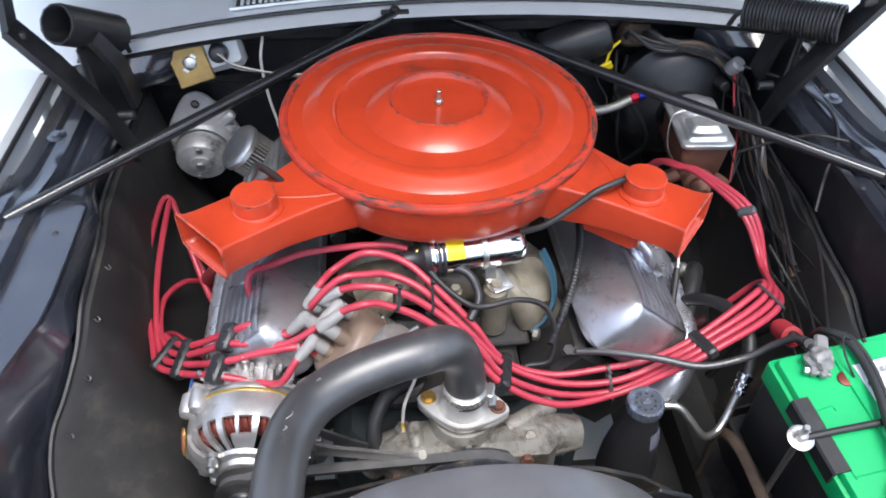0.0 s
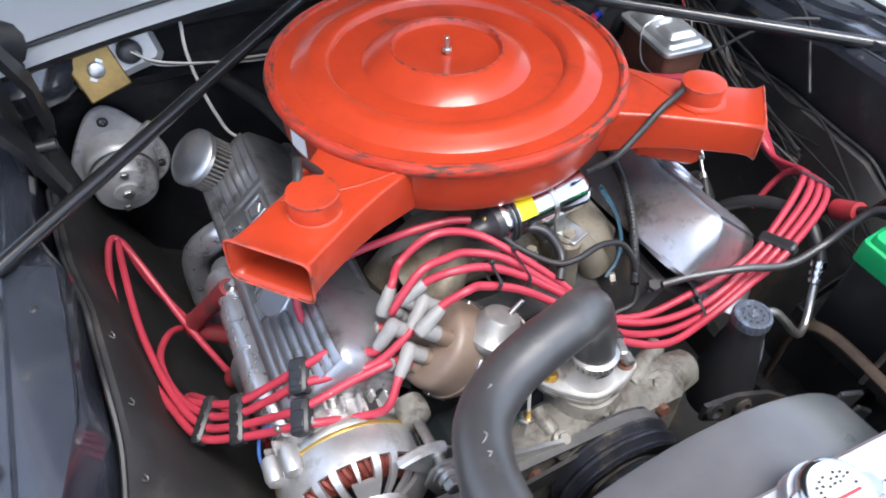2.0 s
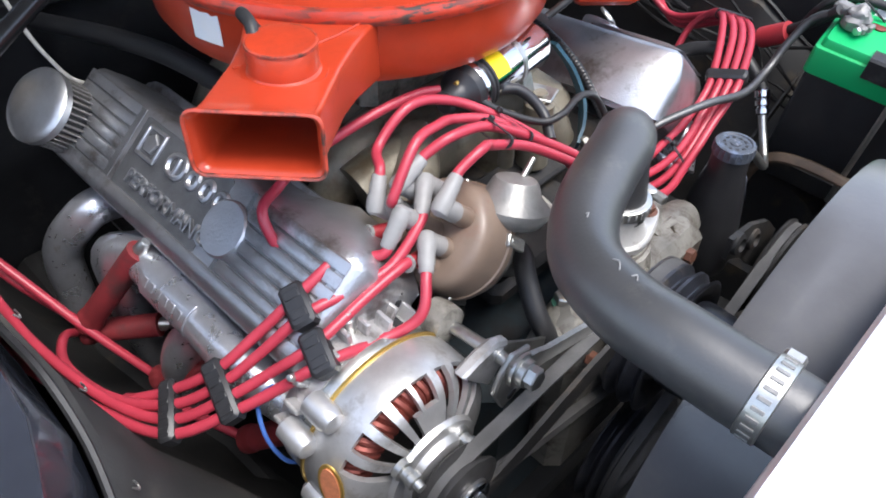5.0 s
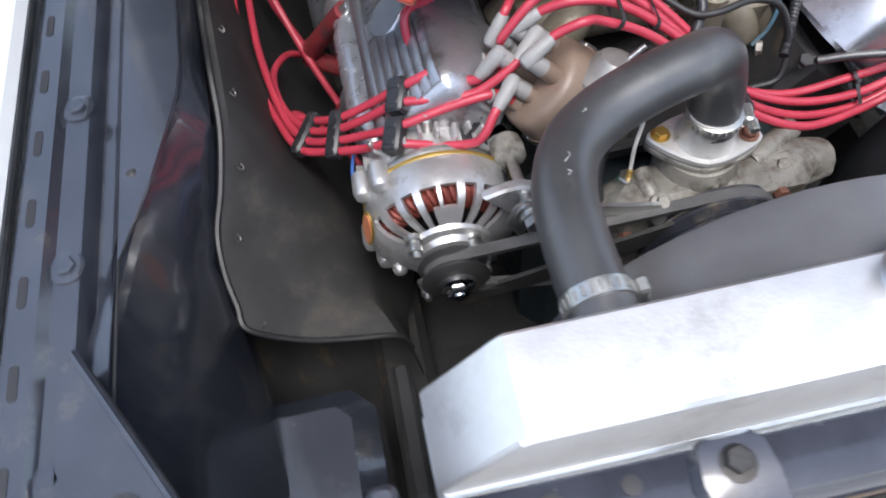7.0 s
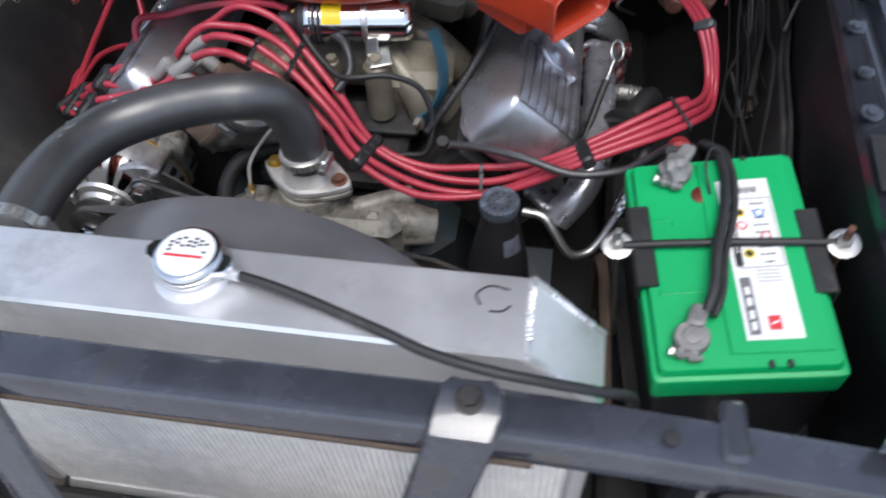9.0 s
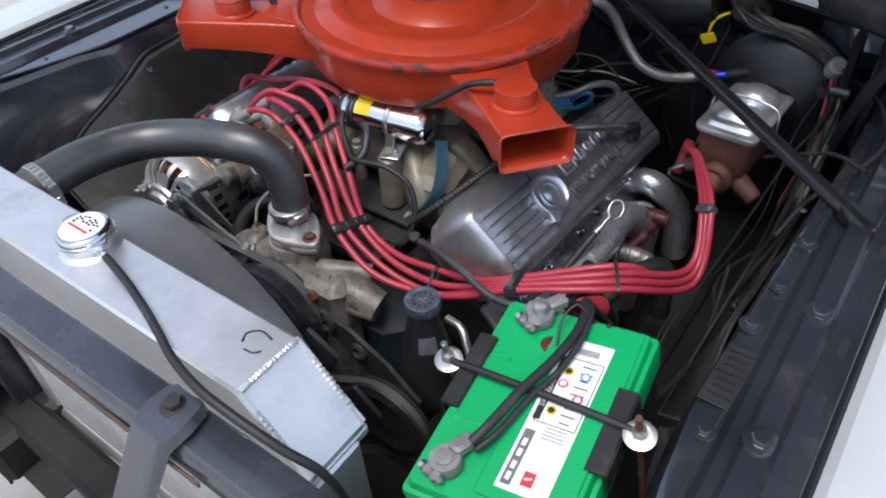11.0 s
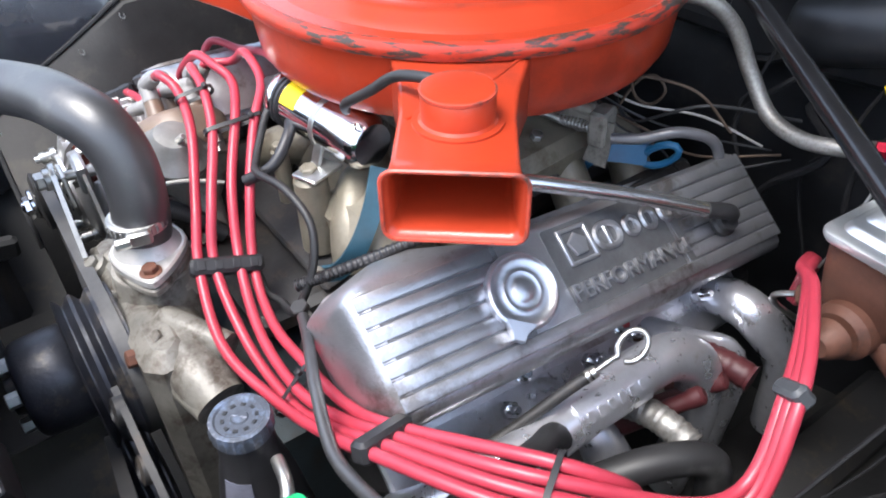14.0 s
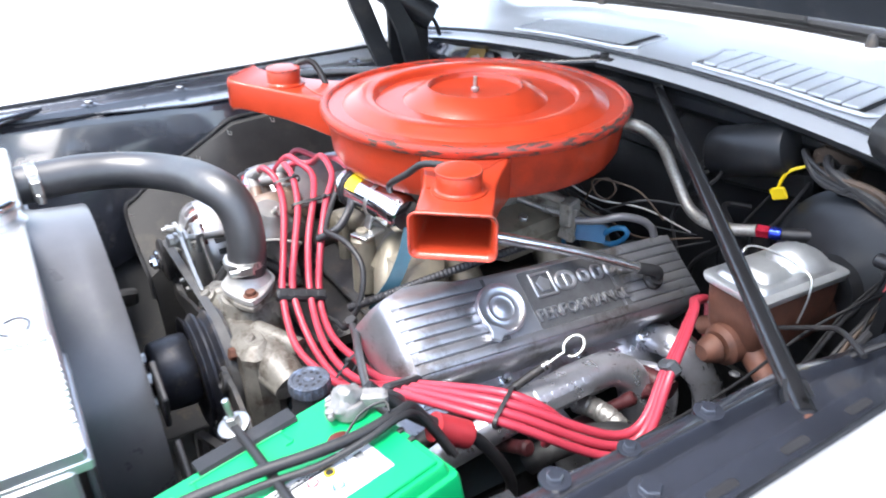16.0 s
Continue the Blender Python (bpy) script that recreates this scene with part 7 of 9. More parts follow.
    # posts and clamps
    for px, py, nm, ang in ((-0.048, -0.094, "negative_terminal", 159), (-0.036, 0.104, "positive_terminal", 150)):
        po = B()
        lathe(po, [(0.0098, 0), (0.0088, 0.018), (0.0075, 0.0185)], m @ pose(px, py, 0.0), 24)
        post = part(nm, po, LEAD, ob, "lead battery post")
        cl = B()
        lathe(cl, [(0.0092, 0.003), (0.0155, 0.003), (0.0160, 0.006), (0.0160, 0.014), (0.0150, 0.016), (0.0095, 0.016)], m @ pose(px, py, 0.0), 28)
        box(cl, (0.008, 0.012, 0.011), m @ pose(px, py, 0.0095, 0, 0, ang) @ pose(-0.0055, 0.017, 0), 0.002)
        box(cl, (0.008, 0.012, 0.011), m @ pose(px, py, 0.0095, 0, 0, ang) @ pose(0.0055, 0.017, 0), 0.002)
        cyl(cl, m @ pose(px, py, 0.0095, 0, 0, ang) @ vec(-0.014, 0.018, 0), m @ pose(px, py, 0.0095, 0, 0, ang) @ vec(0.014, 0.018, 0), 0.0032, 0.0032, 12, 0.001)
        box(cl, (0.016, 0.026, 0.014), m @ pose(px, py, 0.0105, 0, 0, ang) @ pose(0, -0.022, 0.002, 12, 0, 0), 0.003)
        cm = part("cable_clamp", cl, LEAD, post, "dull lead cable clamp")
        nt = B()
        hexagon(nt, frame_on(m @ pose(px, py, 0.0095, 0, 0, ang) @ vec(0.011, 0.018, 0), m.to_3x3() @ (pose(0, 0, 0, 0, 0, ang).to_3x3() @ vec(1, 0, 0))), 0.0052, 0.005)
        part("clamp_nut", nt, STEEL, cm)
    blob = B()
    p = m @ vec(-0.036, 0.104, 0.018)
    bmesh.ops.create_icosphere(blob, subdivisions=3, radius=0.017, matrix=Matrix.Translation(p))
    for vtx in blob.verts:
        d = vtx.co - p
        vtx.co = p + d * (1 + 0.35 * noise.noise(d * 95)) * (1.0 if d.z < 0 else 0.75)
    part("corroded_crust", blob, LEAD, ob, "grey corroded crust on the terminal")
    # hold-down: bar, two end caps, two rods with washers
    hd = thing("battery_hold_down", m @ vec(0, 0.004, 0.004), "black battery hold-down bar with end brackets, rods and washers", "hold-down")
    b = B()
    sweep(b, [m @ vec(-0.100, 0.016, 0.006), m @ vec(-0.05, 0.013, 0.0085), m @ vec(0.03, 0.008, 0.0085), m @ vec(0.102, 0.003, 0.006)], 0.0042, 10, 4)
    part("bar", b, RUBBER, hd)
    for s, y0 in ((-1, 0.016), (1, -0.002)):
        e = B()
        rows = []
        for yy in (-0.048, -0.046, 0.046, 0.048):
            rows.append([m @ vec(s * x, y0 + yy, z) for x, z in ((0.068, 0.001), (0.070, 0.0048), (0.088, 0.0048), (0.0905, 0.002), (0.0905, -0.022), (0.0875, -0.022), (0.0875, 0.0), (0.07, 0.0))][::s])
        part("end_bracket", rings(e, rows), RUBBER, hd)
        rod = B()
        x, y = s * 0.104, y0 + (0.001 if s < 0 else 0.003)
        cyl(rod, m @ vec(x, y, -0.20), m @ vec(x, y, 0.034), 0.0036, 0.0036, 12, 0.0008)
        part("threaded_rod", rod, STEEL if s < 0 else RUST, hd)
        w = B()
        lathe(w, [(0.0155, 0), (0.0155, 0.002), (0.012, 0.003), (0.0105, 0.003)], m @ pose(x, y, 0.005, 10, 5, 0), 28)
        part("washer", w, STEEL, hd)
        w = B()
        hexagon(w, m @ pose(x, y, 0.008), 0.0075, 0.008)
        part("nut", w, STEEL, hd)
    tr = B()
    box(tr, (0.20, 0.30, 0.006), m @ pose(0, 0, -0.203), 0.002)
    box(tr, (0.004, 0.30, 0.03), m @ pose(-0.098, 0, -0.19), 0.001)
    box(tr, (0.20, 0.004, 0.03), m @ pose(0, 0.148, -0.19), 0.001)
    box(tr, (0.05, 0.06, 0.23), m @ pose(0.05, 0.02, -0.32), 0.006)
    solid("battery_tray", tr, UNDER, "black steel battery tray with a short leg", "battery tray")
    # cables
    c = thing("negative_cable", m @ vec(-0.048, -0.094, 0.01), "thick black twin battery cable clamped to the post", "cable")
    g = B()
    sweep(g, [m @ vec(-0.032, -0.070, 0.016), m @ vec(-0.022, -0.045, 0.020), m @ vec(-0.012, 0.0, 0.018), m @ vec(0.002, 0.045, 0.016), m @ vec(0.010, 0.09, 0.013), m @ vec(0.008, 0.125, 0.010), m @ vec(-0.002, 0.15, -0.005), m @ vec(0.01, 0.17, -0.06)], 0.0050, 12, 7)
    part("cable", g, RUBBER, c)
    g = B()
    sweep(g, [m @ vec(-0.026, -0.074, 0.012), m @ vec(-0.014, -0.048, 0.013), m @ vec(-0.003, 0.0, 0.011), m @ vec(0.012, 0.045, 0.010), m @ vec(0.018, 0.09, 0.012), m @ vec(0.014, 0.125, 0.010), m @ vec(0.004, 0.15, -0.010), m @ vec(0.016, 0.17, -0.06)], 0.0034, 10, 7)
    part("cable", g, RUBBER, c)
    c = thing("positive_cable", m @ vec(-0.036, 0.104, 0.01), "black positive cable with a ribbed red rubber boot", "cable")
    g = B()
    q = m @ vec(-0.036, 0.104, 0.014)
    sweep(g, [q + vec(-0.005, 0.02, 0.004), vec(0.515, 0.575, 0.724), vec(0.526, 0.612, 0.692), vec(0.532, 0.65, 0.66), vec(0.53, 0.69, 0.58), vec(0.50, 0.70, 0.48)], 0.0065, 12, 7)
    part("cable", g, RUBBER, c)
    g = B()
    a, b = vec(0.524, 0.602, 0.697), vec(0.529, 0.637, 0.673)
    mm = frame_on(a, b - a, (1, 0, 0))
    L = (b - a).length
    prof = [(0.0095, 0)]
    for k in range(11):
        prof += [(0.0142, L * (k + 0.25) / 11), (0.0136, L * (k + 0.85) / 11)]
    lathe(g, prof + [(0.0115, L)], mm, 28)
    part("red_boot", g, REDBOOT, c, "ribbed red rubber boot")
    g = B()
    sweep(g, [vec(0.503, 0.530, 0.756), vec(0.5058, 0.572, 0.734), vec(0.490, 0.588, 0.700), vec(0.462, 0.592, 0.672), vec(0.4058, 0.5917, 0.660), vec(0.3452, 0.6091, 0.6628), vec(0.2871, 0.6308, 0.6533), vec(0.250, 0.643, 0.643)], 0.0052, 10, 8)
    part("engine_cable", g, HOSE, c)
    g = B()
    box(g, (0.026, 0.012, 0.004), frame_on((0.243, 0.6475, 0.638), (0, -0.3, 1), (0, 1, 0)), 0.001)
    hexagon(g, frame_on((0.238, 0.647, 0.640), (0, -0.3, 1)), 0.009, 0.007)
    part("ring_terminal", g, DARKIRON, c)
    g = B()
    sweep(g, [m @ vec(-0.006, 0.074, 0.004), m @ vec(-0.008, 0.10, 0.018), m @ vec(0.0, 0.12, 0.022), m @ vec(0.010, 0.118, 0.018)], 0.0014, 6, 5)
    part("thin_wire", g, RUBBER, c)


battery()


# ---- power steering pump ----
def steering_pump():
    c = vec(0.322, 0.5535, 0.636)
    ob = thing("steering_pump", (c.x, c.y, c.z - 0.16), "black power steering pump with a knurled filler cap", "steering pump")
    b = B()
    lathe(b, [(0.03, -0.19), (0.040, -0.18), (0.042, -0.16), (0.040, -0.12), (0.033, -0.075), (0.027, -0.045), (0.0235, -0.030), (0.022, -0.008), (0.020, -0.004)], pose(c.x, c.y, c.z), 36)
    part("reservoir", b, PLASTIC, ob)
    k = B()
    seg = 44
    def knurl(r, h, d):
        return [vec(c.x + (r - d * (i % 2)) * math.cos(2 * math.pi * i / seg), c.y + (r - d * (i % 2)) * math.sin(2 * math.pi * i / seg), c.z + h) for i in range(seg)]
    rings(k, [knurl(0.0240, -0.006, 0.0), knurl(0.0250, -0.004, 0.002), knurl(0.0250, 0.006, 0.002), knurl(0.0235, 0.0085, 0.0), knurl(0.020, 0.009, 0), knurl(0.0185, 0.0075, 0), knurl(0.007, 0.0075, 0), knurl(0.006, 0.009, 0), knurl(0.0005, 0.0095, 0)])
    cap = part("filler_cap", k, mat("worn_grey_cap", (0.075, 0.085, 0.105), 0.40, 0.2, 0.3, 60, 0.2, dirt=(0.15, 0.19, 0.27), dirt_amount=0.3, dirt_scale=70, wear=(0.25, 0.26, 0.3), wear_amount=0.0), ob, "worn grey knurled cap")
    # blue-grey patch on the front right of the reservoir's shoulder
    lb = B()
    sheet(lb, [[vec(c.x + (r + 0.0006) * math.cos(radians(a)), c.y + (r + 0.0006) * math.sin(radians(a)), c.z + h) for r, h in ((0.0262, -0.040), (0.0290, -0.054), (0.0315, -0.066))] for a in (288, 300, 312, 324, 336)], 0.0006)
    part("pale_patch", lb, mat("blue_grey_patch", (0.12, 0.125, 0.16), 0.4, 0, 0.3, 60, 0.05), ob, "blue-grey patch on the reservoir's shoulder")
    for i in range(10):
        q = B()
        a = radians(36 * i)
        box(q, (0.004, 0.003, 0.0008), pose(c.x + 0.013 * math.cos(a), c.y + 0.013 * math.sin(a), c.z + 0.008, 0, 0, 36 * i + 90), 0.0002)
        part("raised_bar", q, PLASTIC, cap)
    b = B()
    lathe(b, [(0.02, 0), (0.066, 0.004), (0.068, 0.008), (0.058, 0.014), (0.068, 0.020), (0.066, 0.024), (0.05, 0.026), (0.04, 0.020), (0.03, 0.020)], frame_on((0.325, 0.472, 0.50), (0, -1, 0), (0, 0, 1)), 44)
    part("pulley", b, DARKIRON, ob)
    b = B()
    rows = [[(0.20, 0.487, 0.615), (0.20, 0.487, 0.585)], [(0.25, 0.487, 0.606), (0.25, 0.487, 0.555)], [(0.31, 0.487, 0.575), (0.31, 0.487, 0.50)], [(0.36, 0.487, 0.53), (0.36, 0.487, 0.46)]]
    part("bracket", sheet(b, rows, 0.006), DARKIRON, ob, "dark cast bracket plate")
    for x, z in ((0.215, 0.60), (0.265, 0.575)):
        q = B()
        lathe(q, [(0.014, 0), (0.013, 0.008), (0.008, 0.010), (0.007, 0.004)], frame_on((x, 0.484, z), (0, -1, 0.2)), 20)
        part("bracket_eye", q, DARKIRON, ob)
    t = thing("steering_pressure_line", (0.42, 0.56, 0.60), "bent steel pressure line with a crimped hose end", "pipe")
    b = B()
    sweep(b, [(0.350, 0.566, 0.613), (0.375, 0.562, 0.612), (0.390, 0.552, 0.598), (0.405, 0.542, 0.578), (0.418, 0.540, 0.567), (0.436, 0.548, 0.566), (0.450, 0.560, 0.578), (0.460, 0.572, 0.594), (0.467, 0.580, 0.606)], 0.0055, 12, 6)
    part("pipe", b, STEEL, t)
    a, d = vec(0.4665, 0.5795, 0.605), vec(0.35, 0.45, 0.75).normalized()
    b = B()
    lathe(b, [(0.007, 0), (0.0095, 0.002), (0.0095, 0.008), (0.0075, 0.010), (0.0105, 0.013), (0.0105, 0.019), (0.0085, 0.021), (0.0110, 0.024), (0.0110, 0.032), (0.009, 0.034)], frame_on(a, d), 24)
    part("crimped_end", b, CHROME, t)
    b = B()
    sweep(b, [a + d * 0.032, a + d * 0.05 + vec(0, 0.01, 0), vec(0.490, 0.65, 0.66), vec(0.48, 0.71, 0.645), vec(0.455, 0.76, 0.60), vec(0.45, 0.80, 0.50)], 0.0095, 14, 6)
    part("rubber_hose", b, RUBBER, t)
    l = B()
    sweep(l, [(0.463, 0.34, 0.56), (0.460, 0.42, 0.565), (0.457, 0.50, 0.570), (0.452, 0.545, 0.560), (0.450, 0.565, 0.52), (0.455, 0.57, 0.46), (0.46, 0.575, 0.40)], 0.008, 8, 6, squash=0.5)
    solid("cable_loom", l, TAN, "frayed tan cable loom beside the battery", "cable")


steering_pump()


# ---- firewall equipment ----
def brace_rod(side):
    top, end = (vec(0.114, 1.294, 0.828), vec(0.770, 0.788, 0.779)) if side > 0 else (vec(0.028, 1.2515, 0.850), vec(-0.640, 0.748, 0.768))
    ob = thing("brace_rod", end, "black tubular cowl-to-fender brace rod with a flattened end", "brace rod", group="brace rods")
    d = (end - top).normalized()
    b = B()
    sweep(b, [top, top + d * 0.05, top.lerp(end, 0.5), end - d * 0.050, end - d * 0.030], 0.0096, 16, 4)
    part("tube", b, GLOSSBLACK, ob)
    up = vec(0, 0, 1)
    sd = d.cross(up).normalized()
    b = B()
    rows = []
    for p, w, th in ((end - d * 0.052, 0.009, 0.008), (end - d * 0.036, 0.012, 0.004), (end - d * 0.02, 0.013, 0.0025), (end + d * 0.012, 0.011, 0.0025)):
        n = sd.cross(d)
        rows.append([p + sd * w + n * th, p - sd * w + n * th, p - sd * w - n * th, p + sd * w - n * th])
    part("flattened_end", rings(b, rows), BLACK, ob)
    b = B()
    lathe(b, [(0.014, 0), (0.014, 0.002), (0.010, 0.003)], pose(end.x, end.y, end.z + 0.003), 20)
    hexagon(b, pose(end.x, end.y, end.z + 0.006), 0.0095, 0.007)
    part("rusty_bolt", b, RUST, ob)
    b = B()
    box(b, (0.05, 0.03, 0.004), pose(top.x, top.y + 0.008, top.z + 0.006), 0.001)
    hexagon(b, pose(top.x, top.y + 0.004, top.z + 0.008), 0.008, 0.006)
    part("cowl_bracket", b, DARKIRON, ob)


brace_rod(1)
brace_rod(-1)


def hood_hinge(side):
    """The hinge arms and coil spring left standing at the rear corner of the bay."""
    x = apron_x(side, 0.565)
    ob = thing("spring_hinge", (x, 1.12, 0.76), "black spring hinge with a heavy coil spring and folded arms", "hinge", group="hinges")
    def X(d):
        return apron_x(side, d)
    base = B()
    box(base, (0.012, 0.10, 0.20), pose(X(0.575), 1.13, 0.80), 0.004)
    part("base_plate", base, BLACK, ob)
    arm = B()
    rows = []
    for p, w in (((X(0.545), 1.075, 0.70), 0.014), ((X(0.565), 1.055, 0.80), 0.020), ((X(0.60), 1.03, 0.90), 0.022), ((X(0.635), 1.02, 0.965), 0.020)):
        rows.append([(p[0], p[1] - w, p[2]), (p[0], p[1], p[2] + 0.004), (p[0], p[1] + w, p[2])])
    part("lower_arm", sheet(arm, rows, 0.012), BLACK, ob)
    arm = B()
    rows = []
    for p, w in (((X(0.635), 1.02, 0.965), 0.017), ((X(0.63), 1.08, 1.10), 0.014), ((X(0.625), 1.20, 1.33), 0.012)):
        rows.append([(p[0], p[1] - w, p[2]), (p[0], p[1] + w, p[2])])
    part("upper_arm", sheet(arm, rows, 0.010), BLACK, ob)
    arm = B()
    rows = []
    for p, w in (((X(0.535), 1.12, 0.78), 0.022), ((X(0.535), 1.10, 0.86), 0.022), ((X(0.55), 1.075, 0.92), 0.018)):
        rows.append([(p[0], p[1] - w, p[2]), (p[0], p[1] + w, p[2])])
    part("rear_arm", sheet(arm, rows, 0.010), BLACK, ob)
    sp = B()
    pts = []
    a, b = (vec(X(0.60), 1.03, 0.915), vec(X(0.49), 1.13, 0.895)) if side > 0 else (vec(X(0.590), 1.075, 0.945), vec(X(0.548), 1.175, 0.875))
    d = (b - a).normalized()
    u = d.orthogonal().normalized()
    v = d.cross(u)
    turns, rad, wire = (26, 0.0275, 0.0032) if side > 0 else (40, 0.0290, 0.0020)
    for i in range(turns * 12 + 1):
        t = 2 * math.pi * i / 12
        pts.append(a + d * ((b - a).length * i / (turns * 12)) + u * (rad * math.cos(t)) + v * (rad * math.sin(t)))
    sweep(sp, pts, wire, 7, 1, smooth=False)
    part("coil_spring", sp, BLACK, ob, "black close-wound coil spring")
    hk = B()
    sweep(hk, [b, b + d * 0.012 + vec(0, 0, -0.01), b + d * 0.02 + vec(0, 0, -0.03)], 0.0045, 8, 4)
    part("spring_hook", hk, BLACK, ob)
    for p in ((X(0.63), 1.02, 0.955), (X(0.545), 1.08, 0.78)):
        q = B()
        cyl(q, (p[0] - side * 0.02, p[1], p[2]), (p[0] + side * 0.008, p[1], p[2]), 0.008, 0.008, 14, 0.002)
        part("rivet", q, BLACK, ob)


hood_hinge(-1)
hood_hinge(1)


def wiper_motor():
    ob = thing("wiper_motor", (-0.362, 1.29, 0.56), "dull silver windscreen wiper motor bolted to the firewall", "wiper motor")
    n = vec(0.0, -0.975, -0.16).normalized()
    plate = frame_on((-0.360, 1.272, 0.606), vec(0.0, -1.0, 0.10), (0, 0, 1))
    b = B()
    outline = []
    for i in range(48):
        a = 2 * math.pi * i / 48
        lobe = max(0.0, math.cos(1.5 * (a - radians(92)))) ** 6 if abs(math.atan2(math.sin(a - radians(92)), math.cos(a - radians(92)))) < 1.04 else 0.0
        r = 0.074 + 0.014 * lobe + 0.006 * math.cos(3 * (a - radians(92)))
        outline.append((r * math.cos(a), r * math.sin(a)))
    prism(b, outline, 0.012, plate, 0.003)
    pl = part("gear_case", b, MOTOR, ob, "flat cast mounting plate with a bolt ear")
    for x, y, r in ((-0.004, 0.070, 0.0085), (-0.062, -0.030, 0.007), (0.060, -0.026, 0.007)):
        q = B()
        lathe(q, [(r, 0), (r, 0.0022), (r * 0.7, 0.0024), (r * 0.6, 0.0005)], plate @ pose(x, y, 0.0115), 18)
        part("bolt_hole", q, DARKIRON, pl)
    for ang in (20, 200):
        q = B()
        a = radians(ang)
        p = plate @ vec(0.058 * math.cos(a), 0.058 * math.sin(a), 0.012)
        prism(q, [(-0.012, -0.008), (0.012, -0.008), (0.0, 0.012)], 0.010, frame_on(p, (0, -1, 0.1), p - vec(-0.36, 1.27, 0.606)), 0.002)
        part("gusset", q, MOTOR, pl)
    m2 = frame_on(vec(-0.361, 1.187, 0.588) - n * 0.070, n, (0, 0, 1))
    b = B()
    lathe(b, [(0.058, -0.02), (0.0575, 0.008), (0.055, 0.016), (0.0505, 0.020), (0.0500, 0.040), (0.0475, 0.056), (0.044, 0.060), (0.024, 0.0625), (0.021, 0.064), (0.020, 0.067), (0.010, 0.068), (0.0005, 0.0685)], m2, 48)
    mo = part("motor_can", b, MOTOR, ob, "stepped grey motor can")
    b = B()
    lathe(b, [(0.0503, 0.0205), (0.0518, 0.022), (0.0518, 0.027), (0.0503, 0.028)], m2, 48, cap=False)
    part("crimped_band", b, STEEL, mo)
    for a in (1.45, 4.45):
        q = B()
        hexagon(q, m2 @ pose(0.036 * math.cos(a), 0.036 * math.sin(a), 0.060), 0.0062, 0.006)
        part("through_screw", q, STEEL, mo)
    q = B()
    hexagon(q, m2 @ pose(0, 0, 0.066), 0.0095, 0.007)
    part("end_nut", q, STEEL, mo)
    q = B()
    box(q, (0.034, 0.018, 0.020), plate @ pose(0.052, 0.040, 0.018, 0, 0, 35), 0.004)
    part("terminal_block", q, MOTOR, ob)


wiper_motor()


def ignition_module():
    ob = thing("ignition_module", (-0.31, 1.26, 0.75), "pale metal ignition module with a gold heat sink plate and plug", "ignition module")
    m = frame_on((-0.318, 1.248, 0.794), (0.12, -0.9, 0.42), (0, 0, 1))
    b = B()
    box(b, (0.130, 0.100, 0.034), m @ pose(0.004, 0.014, -0.012, 0, 0, 8), 0.010)
    part("case", b, mat("pale_anodised_case", (0.5, 0.5, 0.49), 0.4, 0.4, 0.1), ob)
    p = B()
    box(p, (0.064, 0.080, 0.008), m @ pose(-0.026, -0.012, 0.010, 0, 0, 12), 0.002)
    pl = part("gold_plate", p, OLIVEGOLD, ob, "gold heat sink plate")
    q = B()
    lathe(q, [(0.012, 0), (0.012, 0.004), (0.009, 0.006)], m @ pose(-0.026, -0.014, 0.013), 22)
    prism(q, [(-0.017, -0.005), (0.017, -0.005), (0.017, 0.005), (-0.017, 0.005)], 0.0025, m @ pose(-0.026, -0.014, 0.013, 0, 0, 55), 0.0006)
    part("transistor", q, STEEL, pl)
    q = B()
    lathe(q, [(0.018, 0), (0.018, 0.010), (0.016, 0.022), (0.010, 0.026)], m @ pose(0.026, -0.002, 0.003), 26)
    plug = part("connector", q, PLASTIC, ob)
    e = m @ vec(0.026, -0.002, 0.028)
    for k in range(3):
        w = B()
        sweep(w, [e + vec(0.003 * k, 0, 0), e + vec(0.03, -0.02, -0.012 - 0.003 * k), e + vec(0.10, -0.015, -0.035), e + vec(0.17, 0.0, -0.05 - 0.004 * k), e + vec(0.24, 0.02, -0.07)], 0.0016, 6, 6)
        part("wire", w, (WIREWHITE, RUBBER, GREY)[k], ob)


ignition_module()


